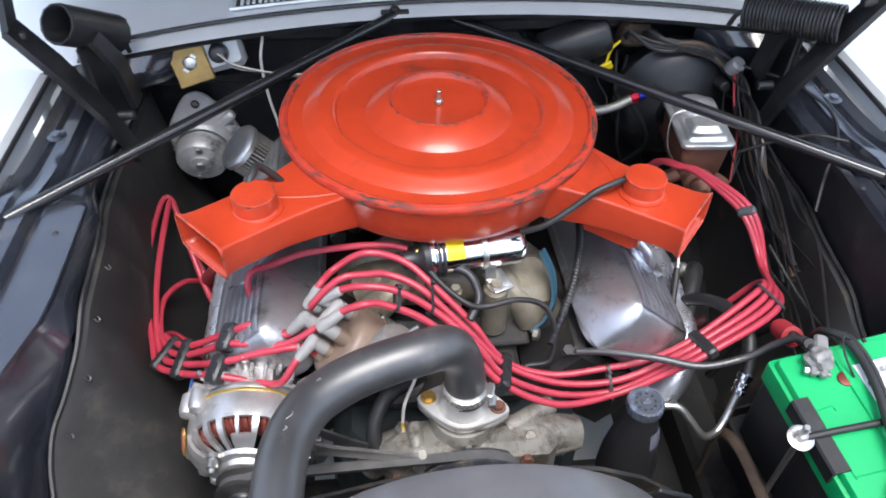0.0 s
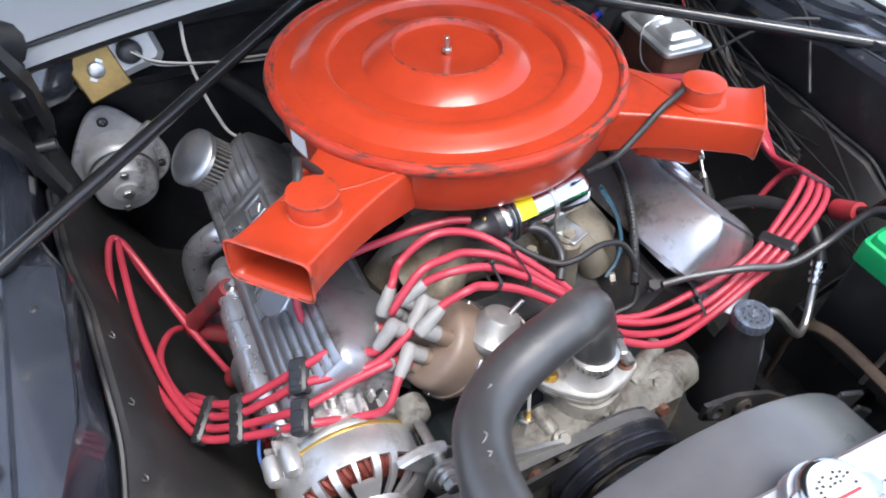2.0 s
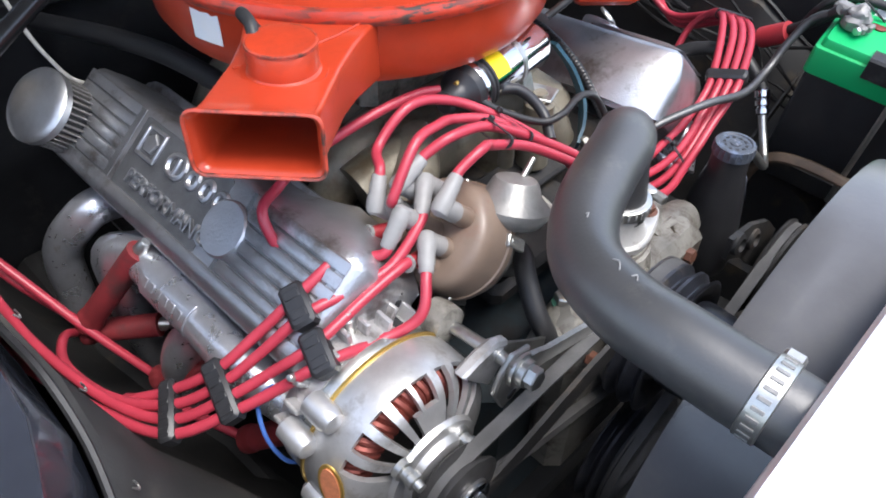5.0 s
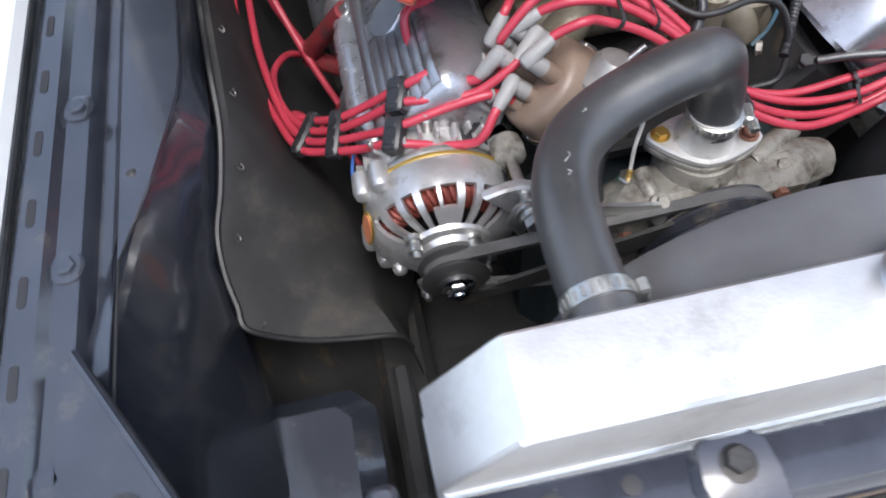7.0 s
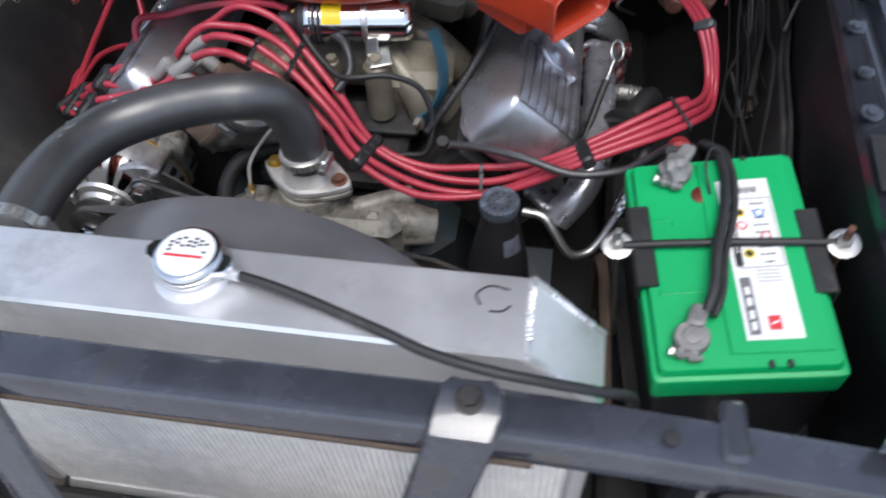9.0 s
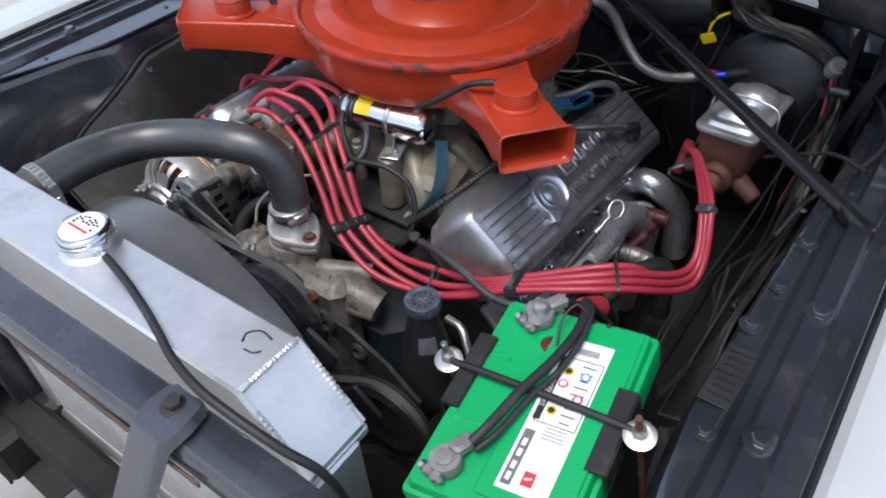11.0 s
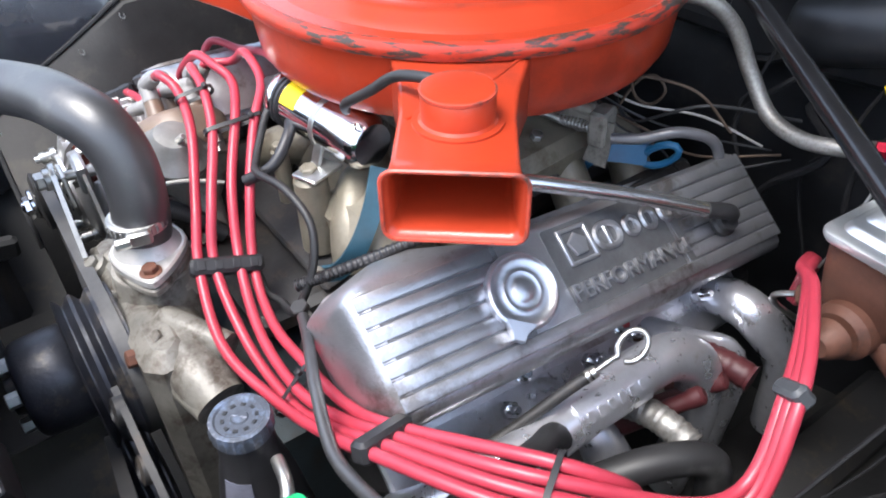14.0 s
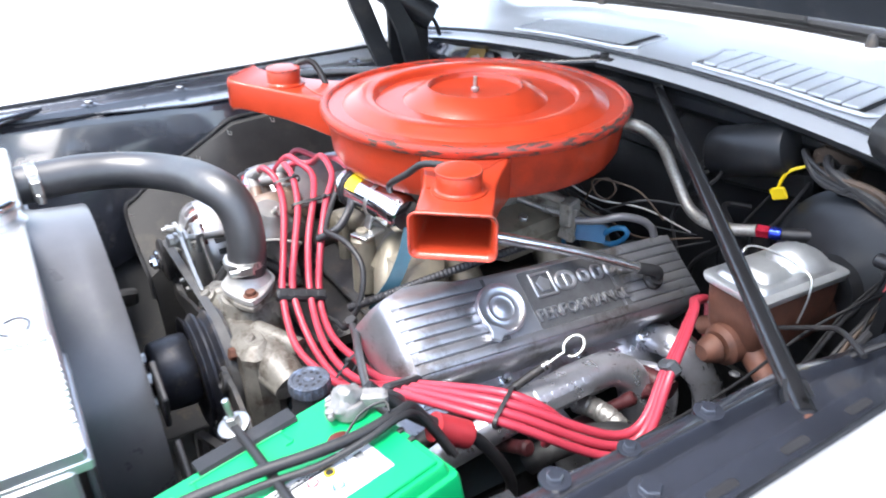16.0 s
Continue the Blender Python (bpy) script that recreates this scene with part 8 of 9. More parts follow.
def brake_booster():
    c = vec(0.560, 1.215, 0.672)
    ob = thing("brake_booster", (c.x, 1.29, c.z - 0.1), "dusty black round brake booster on the firewall", "brake booster")
    b = B()
    m = frame_on(c, (-0.05, -1, 0.06), (0, 0, 1))
    lathe(b, [(0.07, -0.075), (0.105, -0.055), (0.116, -0.02), (0.118, 0.0), (0.120, 0.002), (0.120, 0.008), (0.116, 0.010), (0.108, 0.022), (0.09, 0.036), (0.06, 0.044), (0.045, 0.05), (0.04, 0.065)], m, 60)
    part("shell", b, BLACK, ob)
    v = B()
    cyl(v, m @ vec(0.065, 0.055, 0.03), m @ vec(0.070, 0.058, 0.065), 0.012, 0.010, 18, 0.002)
    part("check_valve", v, PLASTIC, ob)
    f = B()
    a, d = vec(0.4504, 1.154, 0.716), vec(0.93, 0.30, 0.10).normalized()
    cyl(f, a, a + d * 0.017, 0.0095, 0.0095, 6, 0.001)
    h = thing("vacuum_hose", (0.27, 1.09, 0.80), "braided steel vacuum hose with red and blue end fittings", "hose")
    part("red_fitting", f, mat("red_anodised", (0.5, 0.02, 0.05), 0.25, 0.8, 0.1), h)
    f = B()
    cyl(f, a + d * 0.017, a + d * 0.032, 0.0090, 0.008, 16, 0.001)
    part("blue_fitting", f, mat("blue_anodised", (0.03, 0.06, 0.5), 0.25, 0.8, 0.1), h)
    f = B()
    sweep(f, [(0.20, 1.09, 0.80), (0.233, 1.0905, 0.821), (0.267, 1.109, 0.821), (0.288, 1.134, 0.793), (0.309, 1.147, 0.748), (0.342, 1.145, 0.712), (0.382, 1.140, 0.704), (0.419, 1.144, 0.708), (0.4504, 1.154, 0.716)], 0.0085, 14, 7)
    part("braided_hose", f, BRAID, h)
    f = B()
    cyl(f, a + d * 0.03, a + d * 0.055 + vec(0.01, 0.02, 0), 0.008, 0.010, 14, 0.001)
    part("elbow", f, PLASTIC, h)


brake_booster()


def master_cylinder():
    ob = thing("master_cylinder", (0.545, 1.06, 0.58), "rusty cast iron brake master cylinder with a bright zinc lid", "master cylinder")
    m = pose(0.546, 1.062, 0.722, 0, 0, -4)
    b = B()
    rows = []
    for z, hw, hl in ((-0.085, 0.030, 0.055), (-0.06, 0.036, 0.066), (-0.03, 0.039, 0.068), (-0.004, 0.040, 0.0695)):
        rows.append([m @ vec(x, y, z) for x, y in rounded(hw, hl, 0.010)])
    part("reservoir_body", rings(b, rows), RUST, ob)
    b = B()
    cyl(b, m @ vec(0, -0.080, -0.075), m @ vec(0, 0.13, -0.070), 0.0255, 0.032, 28, 0.006)
    cyl(b, m @ vec(0, -0.105, -0.075), m @ vec(0, -0.083, -0.075), 0.0135, 0.0185, 20, 0.004)
    part("cylinder_bore", b, RUST, ob)
    b = B()
    cyl(b, m @ vec(-0.02, -0.045, -0.070), m @ vec(-0.055, -0.05, -0.085), 0.014, 0.012, 18, 0.003)
    part("outlet_boss", b, RUST, ob)
    b = B()
    cyl(b, m @ vec(0.02, -0.045, -0.080), m @ vec(0.060, -0.055, -0.10), 0.016, 0.013, 18, 0.003)
    part("outlet_boss", b, RUST, ob)
    l = B()
    rows = []
    for z, hw, hl in ((-0.004, 0.0445, 0.0745), (0.0, 0.046, 0.076), (0.004, 0.046, 0.076), (0.0055, 0.044, 0.074), (0.006, 0.036, 0.066), (0.011, 0.0335, 0.0625), (0.0125, 0.0315, 0.060)):
        rows.append([m @ vec(x, y, z) for x, y in rounded(hw, hl, 0.012)])
    lid = part("lid", rings(l, rows), LIDZINC, ob, "bright zinc-plated lid with pressed steps")
    l = B()
    rows = []
    for z, hw, hl in ((0.014, 0.028, 0.024), (0.022, 0.022, 0.017), (0.023, 0.018, 0.014)):
        rows.append([m @ vec(x, y - 0.028, z) for x, y in rounded(hw, hl, 0.008)])
    part("pressed_dome", rings(l, rows), LIDZINC, lid)
    l = B()
    rows = []
    for z, r, w in ((0.0115, 0.036, 0.0), (0.018, 0.033, 0.5), (0.026, 0.024, 1.0), (0.032, 0.012, 1.0), (0.034, 0.003, 0.0)):
        rows.append([m @ vec((r - 0.0022 * w * (j % 2)) * math.cos(math.pi * j / 14), (r - 0.0022 * w * (j % 2)) * math.sin(math.pi * j / 14) + 0.034 - 0.010 * (z - 0.0115) / 0.02, z) for j in range(28)])
    part("pressed_dome", rings(l, rows), LIDZINC, lid, "domed pressing with radial folds")
    w = B()
    sweep(w, [m @ vec(0.050, -0.015, -0.035), m @ vec(0.0505, -0.005, 0.0), m @ vec(0.042, 0.0, 0.020), m @ vec(0.0, 0.002, 0.026), m @ vec(-0.042, 0.0, 0.020), m @ vec(-0.0505, -0.005, 0.0), m @ vec(-0.050, -0.020, -0.035), m @ vec(-0.045, -0.055, -0.045)], 0.0014, 8, 6)
    part("wire_bail", w, STEEL, lid)
    p = B()
    sweep(p, [m @ vec(-0.055, -0.05, -0.085), m @ vec(-0.075, -0.055, -0.10), m @ vec(-0.08, -0.02, -0.14), m @ vec(-0.05, 0.05, -0.20)], 0.003, 8, 6)
    part("brake_line", p, STEEL, ob)


master_cylinder()


def heater_box():
    ob = thing("blower_motor_cover", (0.34, 1.27, 0.74), "dusty black blower cover and duct on the firewall", "blower cover")
    b = B()
    lathe(b, [(0.030, -0.002), (0.036, 0.002), (0.039, 0.008), (0.039, 0.118), (0.036, 0.126), (0.028, 0.130), (0.0005, 0.131)], frame_on((0.298, 1.246, 0.763), (0.95, 0.06, 0.30), (0, 0, 1)), 40)
    part("can", b, BLACK, ob)
    b = B()
    lathe(b, [(0.060, 0), (0.062, 0.006), (0.058, 0.012), (0.052, 0.011), (0.048, 0.016), (0.02, 0.019), (0.0005, 0.019)], frame_on((0.225, 1.302, 0.752), (0, -1, 0.1)), 44)
    part("round_cover", b, BLACK, ob)
    b = B()
    box(b, (0.16, 0.03, 0.05), pose(0.36, 1.288, 0.735, 0, -6, 0), 0.01)
    part("duct", b, BLACK, ob)
    for dx in (-0.05, 0.05):
        q = B()
        hexagon(q, frame_on((0.345 + dx, 1.272, 0.735), (0, -1, 0.1)), 0.006, 0.005)
        part("screw", q, DARKIRON, ob)


heater_box()


def bulkhead_wiring():
    ob = thing("bulkhead_connector", (0.475, 1.26, 0.78), "frayed bulkhead wiring connector with taped looms", "connector")
    b = B()
    box(b, (0.06, 0.04, 0.045), pose(0.475, 1.265, 0.790, 0, 10, 8), 0.008)
    part("block", b, TAN, ob)
    random.seed(5)
    for k in range(9):
        w = B()
        x0 = 0.45 + 0.007 * k
        j = lambda s: random.uniform(-s, s)
        sweep(w, [(x0, 1.25, 0.79 + j(0.01)), (x0 + j(0.01), 1.22, 0.805 + j(0.012)), (x0 + 0.03 + j(0.02), 1.195, 0.800 + j(0.012)), (0.56 + j(0.02), 1.19, 0.795 + j(0.008)), (0.62 + j(0.015), 1.18, 0.775 + j(0.01)), (0.655, 1.14 + j(0.01), 0.74 + j(0.01)), (0.66 + j(0.012), 1.05, 0.68 + j(0.02)), (0.655 + j(0.012), 0.95, 0.63 + j(0.02)), (0.645 + j(0.01), 0.80, 0.60 + j(0.02))], 0.0028 + 0.0012 * (k % 3), 7, 5)
        part("loom", w, (RUBBER, PLASTIC, TAN, RUBBER)[k % 4], ob)
    w = B()
    sweep(w, [(0.445, 1.245, 0.785), (0.428, 1.235, 0.775), (0.421, 1.230, 0.755), (0.4215, 1.2315, 0.735)], 0.0025, 8, 5)
    part("yellow_wire", w, YELLOW, ob)
    t = B()
    box(t, (0.024, 0.006, 0.018), pose(0.4215, 1.231, 0.7405, 10, -25, 0), 0.002)
    part("yellow_tag", t, YELLOW, ob, "yellow plastic connector")
    c = B()
    lathe(c, [(0.012, -0.014), (0.014, -0.010), (0.014, 0.010), (0.010, 0.014)], pose(0.634, 1.155, 0.775, 30, 20, 0), 18)
    part("round_plug", c, GREY, ob)
    for k, mt in enumerate((REDBOOT, RUBBER, RUBBER)):
        w = B()
        sweep(w, [(0.634 + 0.006 * k, 1.15, 0.765), (0.638 + 0.008 * k, 1.13, 0.72), (0.642 + 0.01 * k, 1.09, 0.67), (0.630, 1.04, 0.60)], 0.0025, 7, 5)
        part("lead", w, mt, ob)
    # loose wires across the apron
    for k, pts in enumerate((((0.640, 1.15, 0.78), (0.70, 1.08, 0.785), (0.735, 1.0, 0.778), (0.72, 0.93, 0.765), (0.685, 0.88, 0.74), (0.665, 0.84, 0.70)), ((0.60, 1.0, 0.70), (0.65, 0.98, 0.735), (0.69, 0.95, 0.765), (0.73, 0.92, 0.772)), ((0.62, 0.85, 0.62), (0.635, 0.75, 0.60), (0.64, 0.66, 0.61), (0.635, 0.58, 0.64), (0.63, 0.50, 0.66)))):
        w = B()
        sweep(w, pts, 0.0028, 8, 7)
        solid("loose_wire", w, RUBBER, "thin black loose wire along the inner fender", "wire", group="loose wires")
    random.seed(23)
    for k in range(4):
        j = lambda q: random.uniform(-q, q)
        x = 0.622 + 0.010 * k
        w = B()
        sweep(w, [(x + j(0.02), 1.17 + j(0.02), 0.735 + j(0.03)), (x + 0.01 + j(0.02), 1.10 + j(0.02), 0.70 + j(0.04)), (x + j(0.03), 0.99 + j(0.03), 0.655 + j(0.045)), (x - 0.005 + j(0.03), 0.87 + j(0.03), 0.62 + j(0.045)), (x - 0.01 + j(0.025), 0.74 + j(0.03), 0.59 + j(0.04)), (x - 0.02 + j(0.02), 0.62, 0.56 + j(0.03)), (x - 0.02, 0.50, 0.52)], 0.0014 + 0.0008 * (k % 3), 6, 6)
        solid("loose_wire", w, WIREBLACK, "thin dark loose wire in the tangle beside the inner fender", "wire", group="loose wires")
    for k in range(2):
        x = 0.630 + 0.015 * k
        w = B()
        sweep(w, [(x + j(0.015), 1.16 + j(0.02), 0.755 + j(0.02)), (x + j(0.02), 1.07 + j(0.02), 0.725 + j(0.02)), (x + j(0.02), 0.97 + j(0.03), 0.700 + j(0.025)), (x - 0.004 + j(0.02), 0.87 + j(0.03), 0.680 + j(0.03)), (x - 0.008 + j(0.02), 0.77 + j(0.03), 0.655 + j(0.03)), (x - 0.015 + j(0.02), 0.66, 0.61 + j(0.03)), (x - 0.02, 0.55, 0.54)], 0.0018 + 0.0007 * (k % 3), 6, 6)
        solid("loose_wire", w, WIREBLACK, "thin dark loose wire in the tangle beside the inner fender", "wire", group="loose wires")
    for k in range(7):
        x = 0.27 + 0.040 * k
        w = B()
        sweep(w, [(x + j(0.03), 1.26, 0.74 + j(0.05)), (x + j(0.04), 1.215 + j(0.02), 0.715 + j(0.03)), (x + 0.02 + j(0.05), 1.175 + j(0.02), 0.675 + j(0.03)), (x + 0.03 + j(0.05), 1.165 + j(0.015), 0.62 + j(0.03)), (x + 0.02 + j(0.04), 1.18, 0.54)], 0.002 + 0.0012 * (k % 3), 7, 6)
        solid("loose_wire", w, WIREBLACK, "thin dark loose wire hanging from the firewall", "wire", group="loose wires")
    w = B()
    sweep(w, [(-0.21, 1.25, 0.82), (-0.215, 1.22, 0.79), (-0.21, 1.20, 0.74), (-0.20, 1.18, 0.70), (-0.185, 1.15, 0.675), (-0.14, 1.12, 0.665)], 0.0026, 8, 6)
    solid("loose_wire", w, WIREWHITE, "thin pale loose wire hanging on the firewall", "wire", group="loose wires")


bulkhead_wiring()


# ---- small engine fittings ----
def lift_hook(pts, holes, width=0.022, paint=None, face=(0.2, -0.85, 0.5)):
    ob = thing("lifting_hook", pts[0], "blue-painted flat steel lifting hook", "lifting hook", group="lifting hooks")
    b = B()
    path = smooth_path(pts, 6)
    rows = []
    for i, p in enumerate(path):
        d = (path[min(i + 1, len(path) - 1)] - path[max(i - 1, 0)]).normalized()
        s = d.cross(vec(*face)).normalized()
        n = s.cross(d)
        rows.append([p + s * width / 2 + n * 0.002, p - s * width / 2 + n * 0.002, p - s * width / 2 - n * 0.002, p + s * width / 2 - n * 0.002])
    part("plate", rings(b, rows), paint or BLUE, ob)
    for h in holes:
        q = B()
        hexagon(q, frame_on(h, face), 0.009, 0.008)
        part("bolt", q, PUMP, ob)


lift_hook([vec(0.196, 0.690, 0.632), vec(0.215, 0.70, 0.645), vec(0.228, 0.715, 0.672), vec(0.226, 0.735, 0.705), vec(0.212, 0.755, 0.735)], [vec(0.196, 0.684, 0.637)], 0.018, mat("dusty_blue_paint", (0.022, 0.072, 0.105), 0.5, 0, 0.25, 40, 0.15), (0.88, -0.42, 0.2))
lift_hook([vec(0.196, 1.012, 0.610), vec(0.204, 1.014, 0.638), vec(0.224, 1.020, 0.662), vec(0.245, 1.040, 0.664), vec(0.262, 1.062, 0.659)], [vec(0.232, 1.018, 0.655)], 0.028, None, (0.6, -0.6, 0.5))
b = B()
sweep(b, [vec(0.274, 1.069, 0.660) + vec(0.016 * math.cos(radians(30 * i)) + 0.008 * math.sin(radians(30 * i)), 0.008 * math.cos(radians(30 * i)), 0.017 * math.sin(radians(30 * i)) + 0.004 * math.cos(radians(30 * i))) for i in range(13)], 0.0042, 8, 1, smooth=False)
solid("lifting_eye", b, BLUE, "blue-painted steel lifting eye behind the carburettor", "lifting eye")


def vent_pipe():
    ob = thing("pcv_pipe", (0.392, 1.032, 0.67), "steel breather pipe with a black rubber elbow in the valve cover", "breather pipe")
    b = B()
    sweep(b, [(0.30, 0.80, 0.752), (0.328, 0.86, 0.733), (0.358, 0.935, 0.706), (0.385, 1.012, 0.672)], 0.0075, 14, 5)
    part("pipe", b, mat("bright_steel_pipe", (0.74, 0.74, 0.74), 0.2, 0.95, 0.1, 40, 0.08), ob)
    b = B()
    sweep(b, [(0.383, 1.006, 0.6745), (0.389, 1.026, 0.668), (0.392, 1.037, 0.661), (0.387, 1.036, 0.645)], 0.0082, 14, 5)
    part("rubber_elbow", b, RUBBER, ob)
    b = B()
    lathe(b, [(0.014, 0), (0.014, 0.004), (0.0115, 0.006), (0.0105, 0.012)], frame_on((0.385, 1.035, 0.6465), (0.64, 0, 0.77)), 22)
    part("grommet", b, RUBBER, ob)


vent_pipe()


def dipstick():
    ob = thing("dipstick", (0.44, 0.82, 0.60), "chrome oil dipstick with a looped handle in its tube", "dipstick")
    b = B()
    sweep(b, [(0.415, 0.705, 0.575), (0.427, 0.745, 0.598), (0.440, 0.785, 0.626), (0.446, 0.802, 0.637)], 0.0052, 12, 5)
    part("tube", b, DARKIRON, ob)
    b = B()
    e1, e2 = vec(0.2, 0.8, 0.4).normalized(), vec(0.7, -0.1, -0.6).normalized()
    sweep(b, [(0.446, 0.802, 0.637), (0.451, 0.818, 0.648)] + [vec(0.456, 0.834, 0.657) + e1 * 0.014 * math.cos(radians(180 + 36 * i)) + e2 * 0.011 * math.sin(radians(180 + 36 * i)) for i in range(10)], 0.0024, 10, 4)
    part("loop_handle", b, STEEL, ob)
    b = B()
    cyl(b, (0.444, 0.797, 0.634), (0.447, 0.806, 0.639), 0.0055, 0.005, 16, 0.001)
    part("collar", b, STEEL, ob)


dipstick()


def small_hoses():
    def one(name, pts, r, mt, label, cat="hose", grp=""):
        b = B()
        sweep(b, pts, r, 12, 7)
        solid(name, b, mt, label, cat, grp)
    one("snorkel_vacuum_hose", [(0.314, 0.760, 0.853), (0.298, 0.752, 0.854), (0.270, 0.744, 0.847), (0.240, 0.738, 0.826), (0.205, 0.733, 0.803), (0.178, 0.745, 0.782)], 0.0044, RUBBER, "thin black vacuum hose to the snorkel cap", "hose", "vacuum hoses")
    one("snorkel_vacuum_hose", [(-0.175, 0.752, 0.872), (-0.168, 0.768, 0.885), (-0.16, 0.79, 0.880), (-0.13, 0.80, 0.83), (-0.12, 0.80, 0.76)], 0.005, RUBBER, "thin black vacuum hose to the snorkel cap", "hose", "vacuum hoses")
    loom = B()
    sweep(loom, [(0.214, 0.655, 0.648), (0.235, 0.69, 0.662), (0.265, 0.75, 0.685), (0.285, 0.82, 0.700), (0.292, 0.90, 0.705)], 0.0056, 10, 60, radius=lambda t: 1 + 0.10 * math.sin(t * 2 * math.pi * 52))
    solid("wire_loom", loom, PLASTIC, "ribbed black split loom beside the valve cover", "wire loom")
    one("coil_wire", [(0.04, 0.735, 0.755), (0.06, 0.71, 0.735), (0.0975, 0.6805, 0.7164), (0.1237, 0.6714, 0.7183), (0.1669, 0.6799, 0.7179), (0.205, 0.6832, 0.6979), (0.2212, 0.6695, 0.6612), (0.2153, 0.6486, 0.621), (0.1847, 0.6474, 0.6124), (0.1649, 0.6413, 0.613), (0.1485, 0.6420, 0.6300)], 0.0040, RUBBER, "thin black coil wire across the intake", "wire")
    one("coil_wire", [(0.10, 0.665, 0.70), (0.115, 0.69, 0.715), (0.105, 0.715, 0.735), (0.08, 0.73, 0.74)], 0.006, PLASTIC, "black taped lead under the coil", "wire")
    one("fuel_line", [(0.262, 1.0, 0.700), (0.285, 1.02, 0.703), (0.311, 1.05, 0.711), (0.33, 1.085, 0.69), (0.333, 1.10, 0.62)], 0.0058, SHROUD, "grey-black rubber fuel line behind the carburettor", "hose")
    one("thin_wire", [(0.22, 1.05, 0.70), (0.235, 1.06, 0.735), (0.25, 1.07, 0.745), (0.262, 1.075, 0.73), (0.25, 1.07, 0.712), (0.235, 1.06, 0.72), (0.24, 1.055, 0.745), (0.29, 1.09, 0.735), (0.32, 1.12, 0.69)], 0.0016, TAN, "coiled thin copper-coloured wire", "wire")
    one("thin_wire", [(0.15, 1.05, 0.76), (0.20, 1.06, 0.72), (0.235, 1.06, 0.69), (0.30, 1.10, 0.72), (0.36, 1.18, 0.70)], 0.002, RUBBER, "thin black wires behind the carburettor", "wire")
    one("bypass_hose", [(-0.034, 0.535, 0.585), (-0.036, 0.56, 0.617), (-0.02, 0.59, 0.637), (0.01, 0.62, 0.628), (0.03, 0.65, 0.60)], 0.0105, RUBBER, "short black rubber bypass hose", "hose")
    one("heater_hose", [(-0.08, 0.84, 0.70), (-0.095, 0.93, 0.715), (-0.11, 1.05, 0.72), (-0.13, 1.16, 0.71), (-0.17, 1.28, 0.70)], 0.012, RUBBER, "black heater hose to the firewall", "hose")
    def sleeve(pts, r, mt, name, label):
        b = B()
        sweep(b, pts, r, 14, 8, radius=lambda t: 1 + 0.06 * math.sin(t * 90))
        solid(name, b, mt, label, "heat sleeve", "heat sleeves")
    sleeve([(0.43, 0.868, 0.540), (0.455, 0.874, 0.546), (0.48, 0.877, 0.547), (0.503, 0.879, 0.542)], 0.0135, BRAID, "heat_sleeve", "braided steel heat sleeve on a plug lead")
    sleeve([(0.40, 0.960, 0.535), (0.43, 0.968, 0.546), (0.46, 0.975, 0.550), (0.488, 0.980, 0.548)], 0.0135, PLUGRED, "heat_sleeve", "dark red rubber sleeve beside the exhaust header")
    one("heater_hose", [(0.462, 0.765, 0.515), (0.480, 0.795, 0.540), (0.50, 0.835, 0.552), (0.518, 0.873, 0.546), (0.527, 0.885, 0.52), (0.53, 0.885, 0.44)], 0.0155, RUBBER, "black hose beside the exhaust header", "hose")


small_hoses()


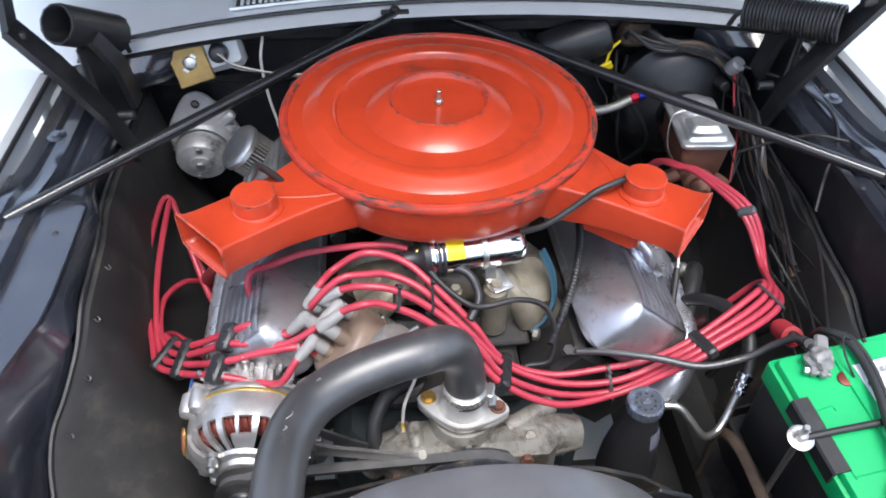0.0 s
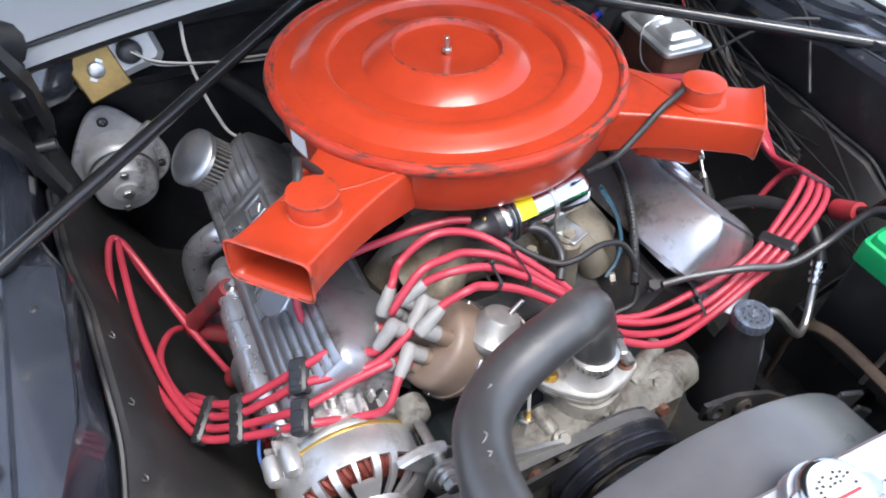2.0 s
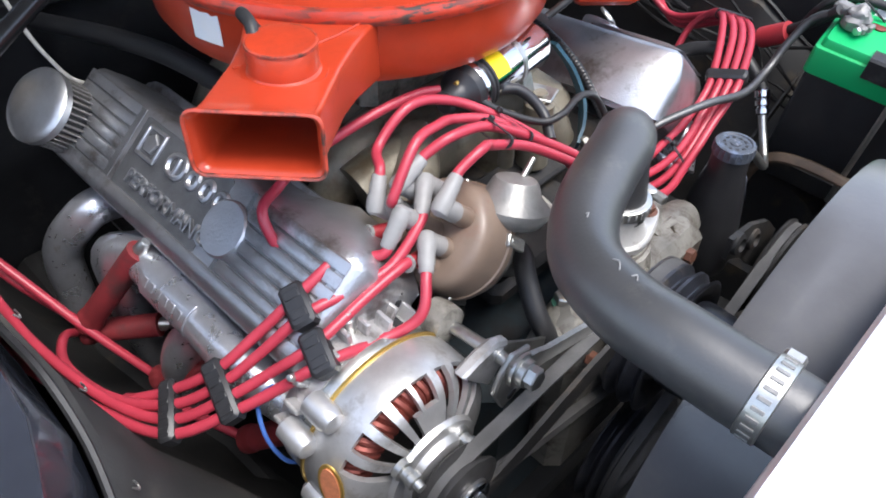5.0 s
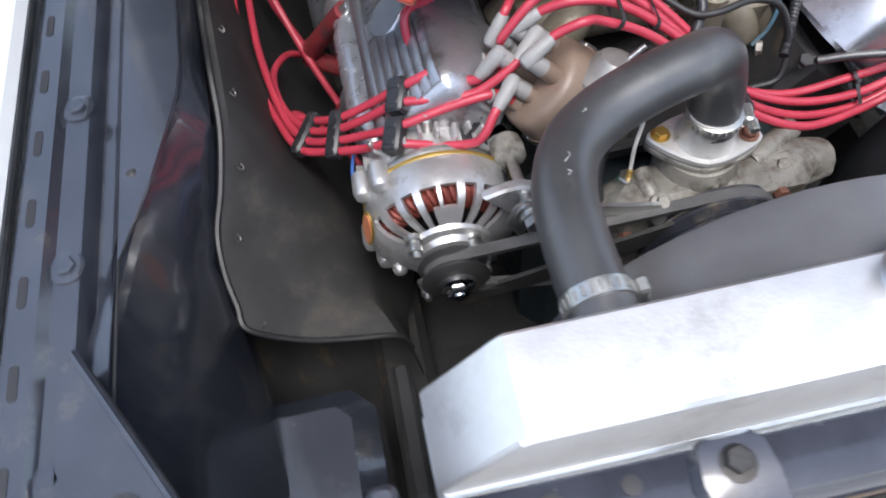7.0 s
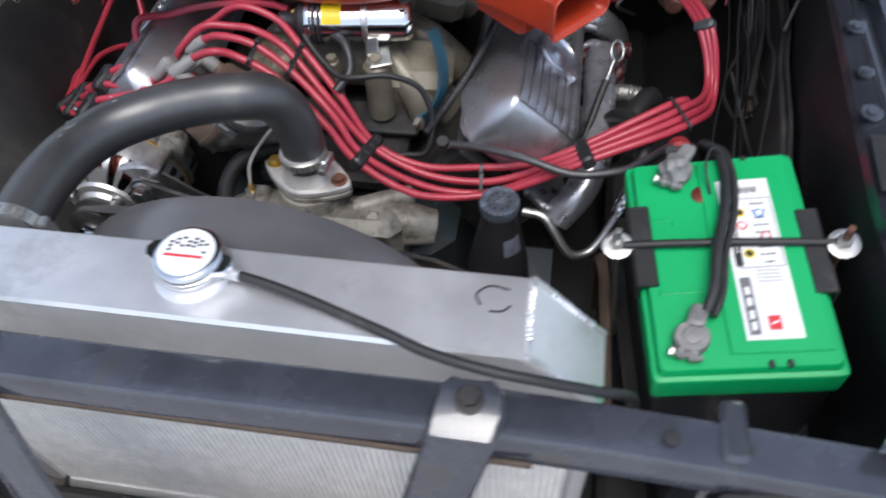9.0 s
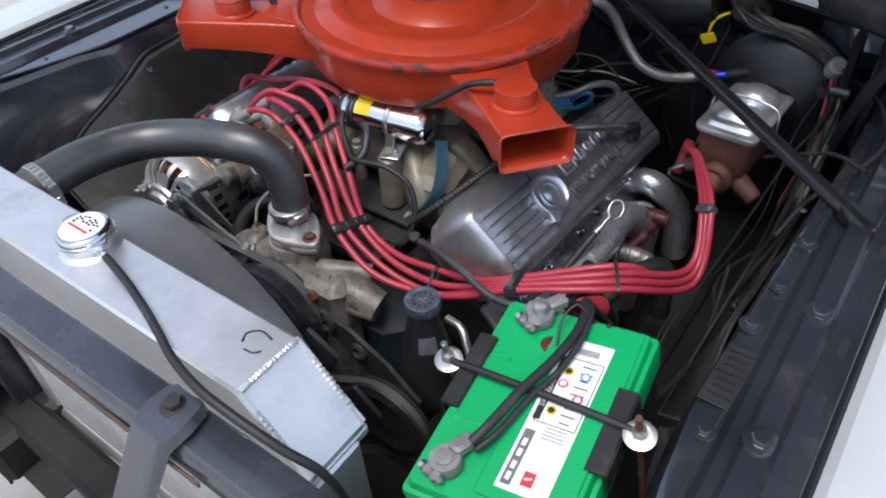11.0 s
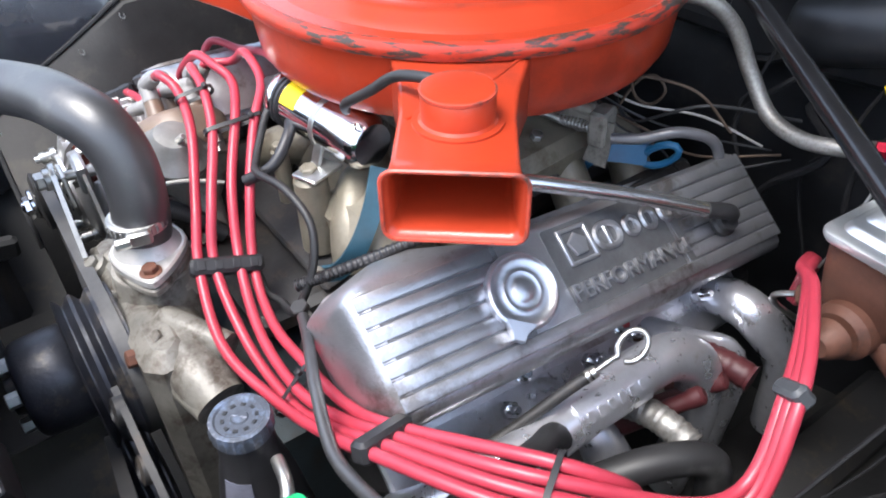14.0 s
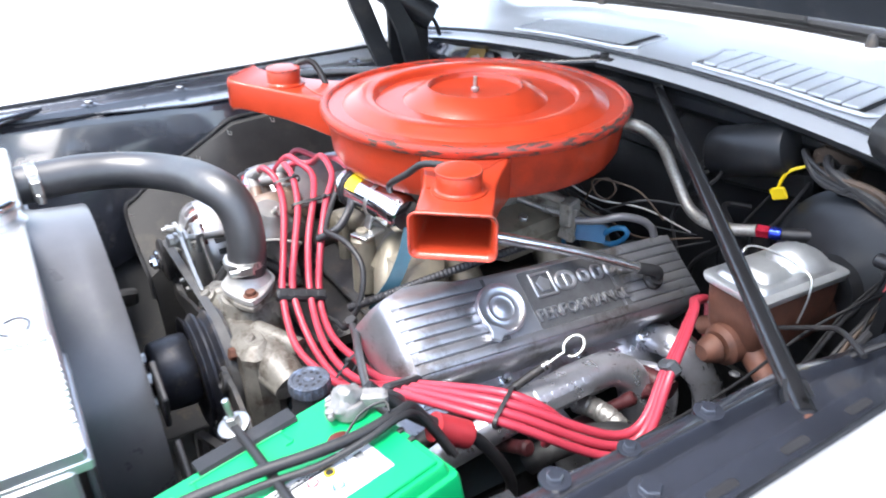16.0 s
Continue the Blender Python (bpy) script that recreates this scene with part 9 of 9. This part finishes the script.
def throttle_linkage():
    ob = thing("throttle_linkage", (0.20, 0.98, 0.66), "dusty carburettor linkage with a return spring, rod and bracket", "throttle linkage")
    b = B()
    box(b, (0.115, 0.15, 0.055), pose(0.168, 0.962, 0.672, 0, 14, 6), 0.014)
    part("carburettor_base", b, GOLD, ob, "brown-gold carburettor base")
    for k in range(3):
        q = B()
        hexagon(q, pose(0.19 + 0.012 * k, 0.90 + 0.05 * k, 0.692, 0, 20, 0), 0.007, 0.007)
        part("base_bolt", q, STEEL, ob)
    b = B()
    sweep(b, [(0.140, 0.960, 0.712), (0.17, 0.974, 0.706), (0.205, 0.990, 0.700)], 0.005, 12, 4)
    part("rod", b, STEEL, ob)
    b = B()
    pts = []
    a, c = vec(0.200, 0.986, 0.702), vec(0.250, 0.999, 0.704)
    d = (c - a).normalized()
    u = d.orthogonal().normalized()
    v = d.cross(u)
    for i in range(12 * 10 + 1):
        t = 2 * math.pi * i / 10
        pts.append(a + d * ((c - a).length * i / 120) + u * (0.0055 * math.cos(t)) + v * (0.0055 * math.sin(t)))
    sweep(b, pts, 0.0010, 6, 1, smooth=False)
    part("return_spring", b, STEEL, ob, "steel return spring")
    b = B()
    sheet(b, [[(0.232, 0.992, 0.664), (0.240, 0.996, 0.700), (0.247, 0.999, 0.714)], [(0.258, 1.000, 0.662), (0.262, 1.001, 0.700), (0.263, 1.002, 0.716)]], 0.003)
    part("cable_bracket", b, PUMP, ob)
    q = B()
    cyl(q, (0.198, 0.995, 0.716), (0.206, 1.0, 0.728), 0.008, 0.006, 14, 0.001)
    part("red_fitting", q, REDBOOT, ob, "small red fitting")
    for k in range(4):
        w = B()
        y = 0.012 * k
        sweep(w, [(0.15 + y, 1.02, 0.745), (0.19 + y, 1.04, 0.728 - y), (0.235 + y, 1.065, 0.708 - y), (0.29, 1.11, 0.70 - 2 * y), (0.33 + y, 1.17, 0.66)], 0.0014, 6, 6)
        part("thin_lead", w, (WIREWHITE, RUBBER, TAN, RUBBER)[k], ob)


throttle_linkage()


# ---- chassis below the engine ----
def chassis():
    ob = thing("front_crossmember", (MID, 0.6, 0.2), "dark undercoated steel crossmember below the engine", "crossmember", kind="structure")
    b = B()
    box(b, (0.78, 0.16, 0.09), pose(MID, 0.62, 0.215), 0.02)
    part("beam", b, UNDER, ob)
    for s in (LEFT, RIGHT):
        b = B()
        box(b, (0.16, 1.20, 0.006), pose(apron_x(s, 0.36), 0.74, 0.262, 0, -12 * s, 0), 0.002)
        part("side_tray", b, UNDER, ob)
    b = B()
    box(b, (0.80, 0.36, 0.006), pose(MID, 0.43, 0.185), 0.002)
    part("front_tray", b, UNDER, ob)
    b = B()
    box(b, (0.42, 0.30, 0.09), pose(0.078, 0.80, 0.20), 0.03)
    part("oil_pan", b, DARKIRON, ob)
    b = B()
    box(b, (1.2, 0.5, 0.006), pose(MID, 1.10, 0.17), 0.002)
    part("rear_tray", b, UNDER, ob)


chassis()
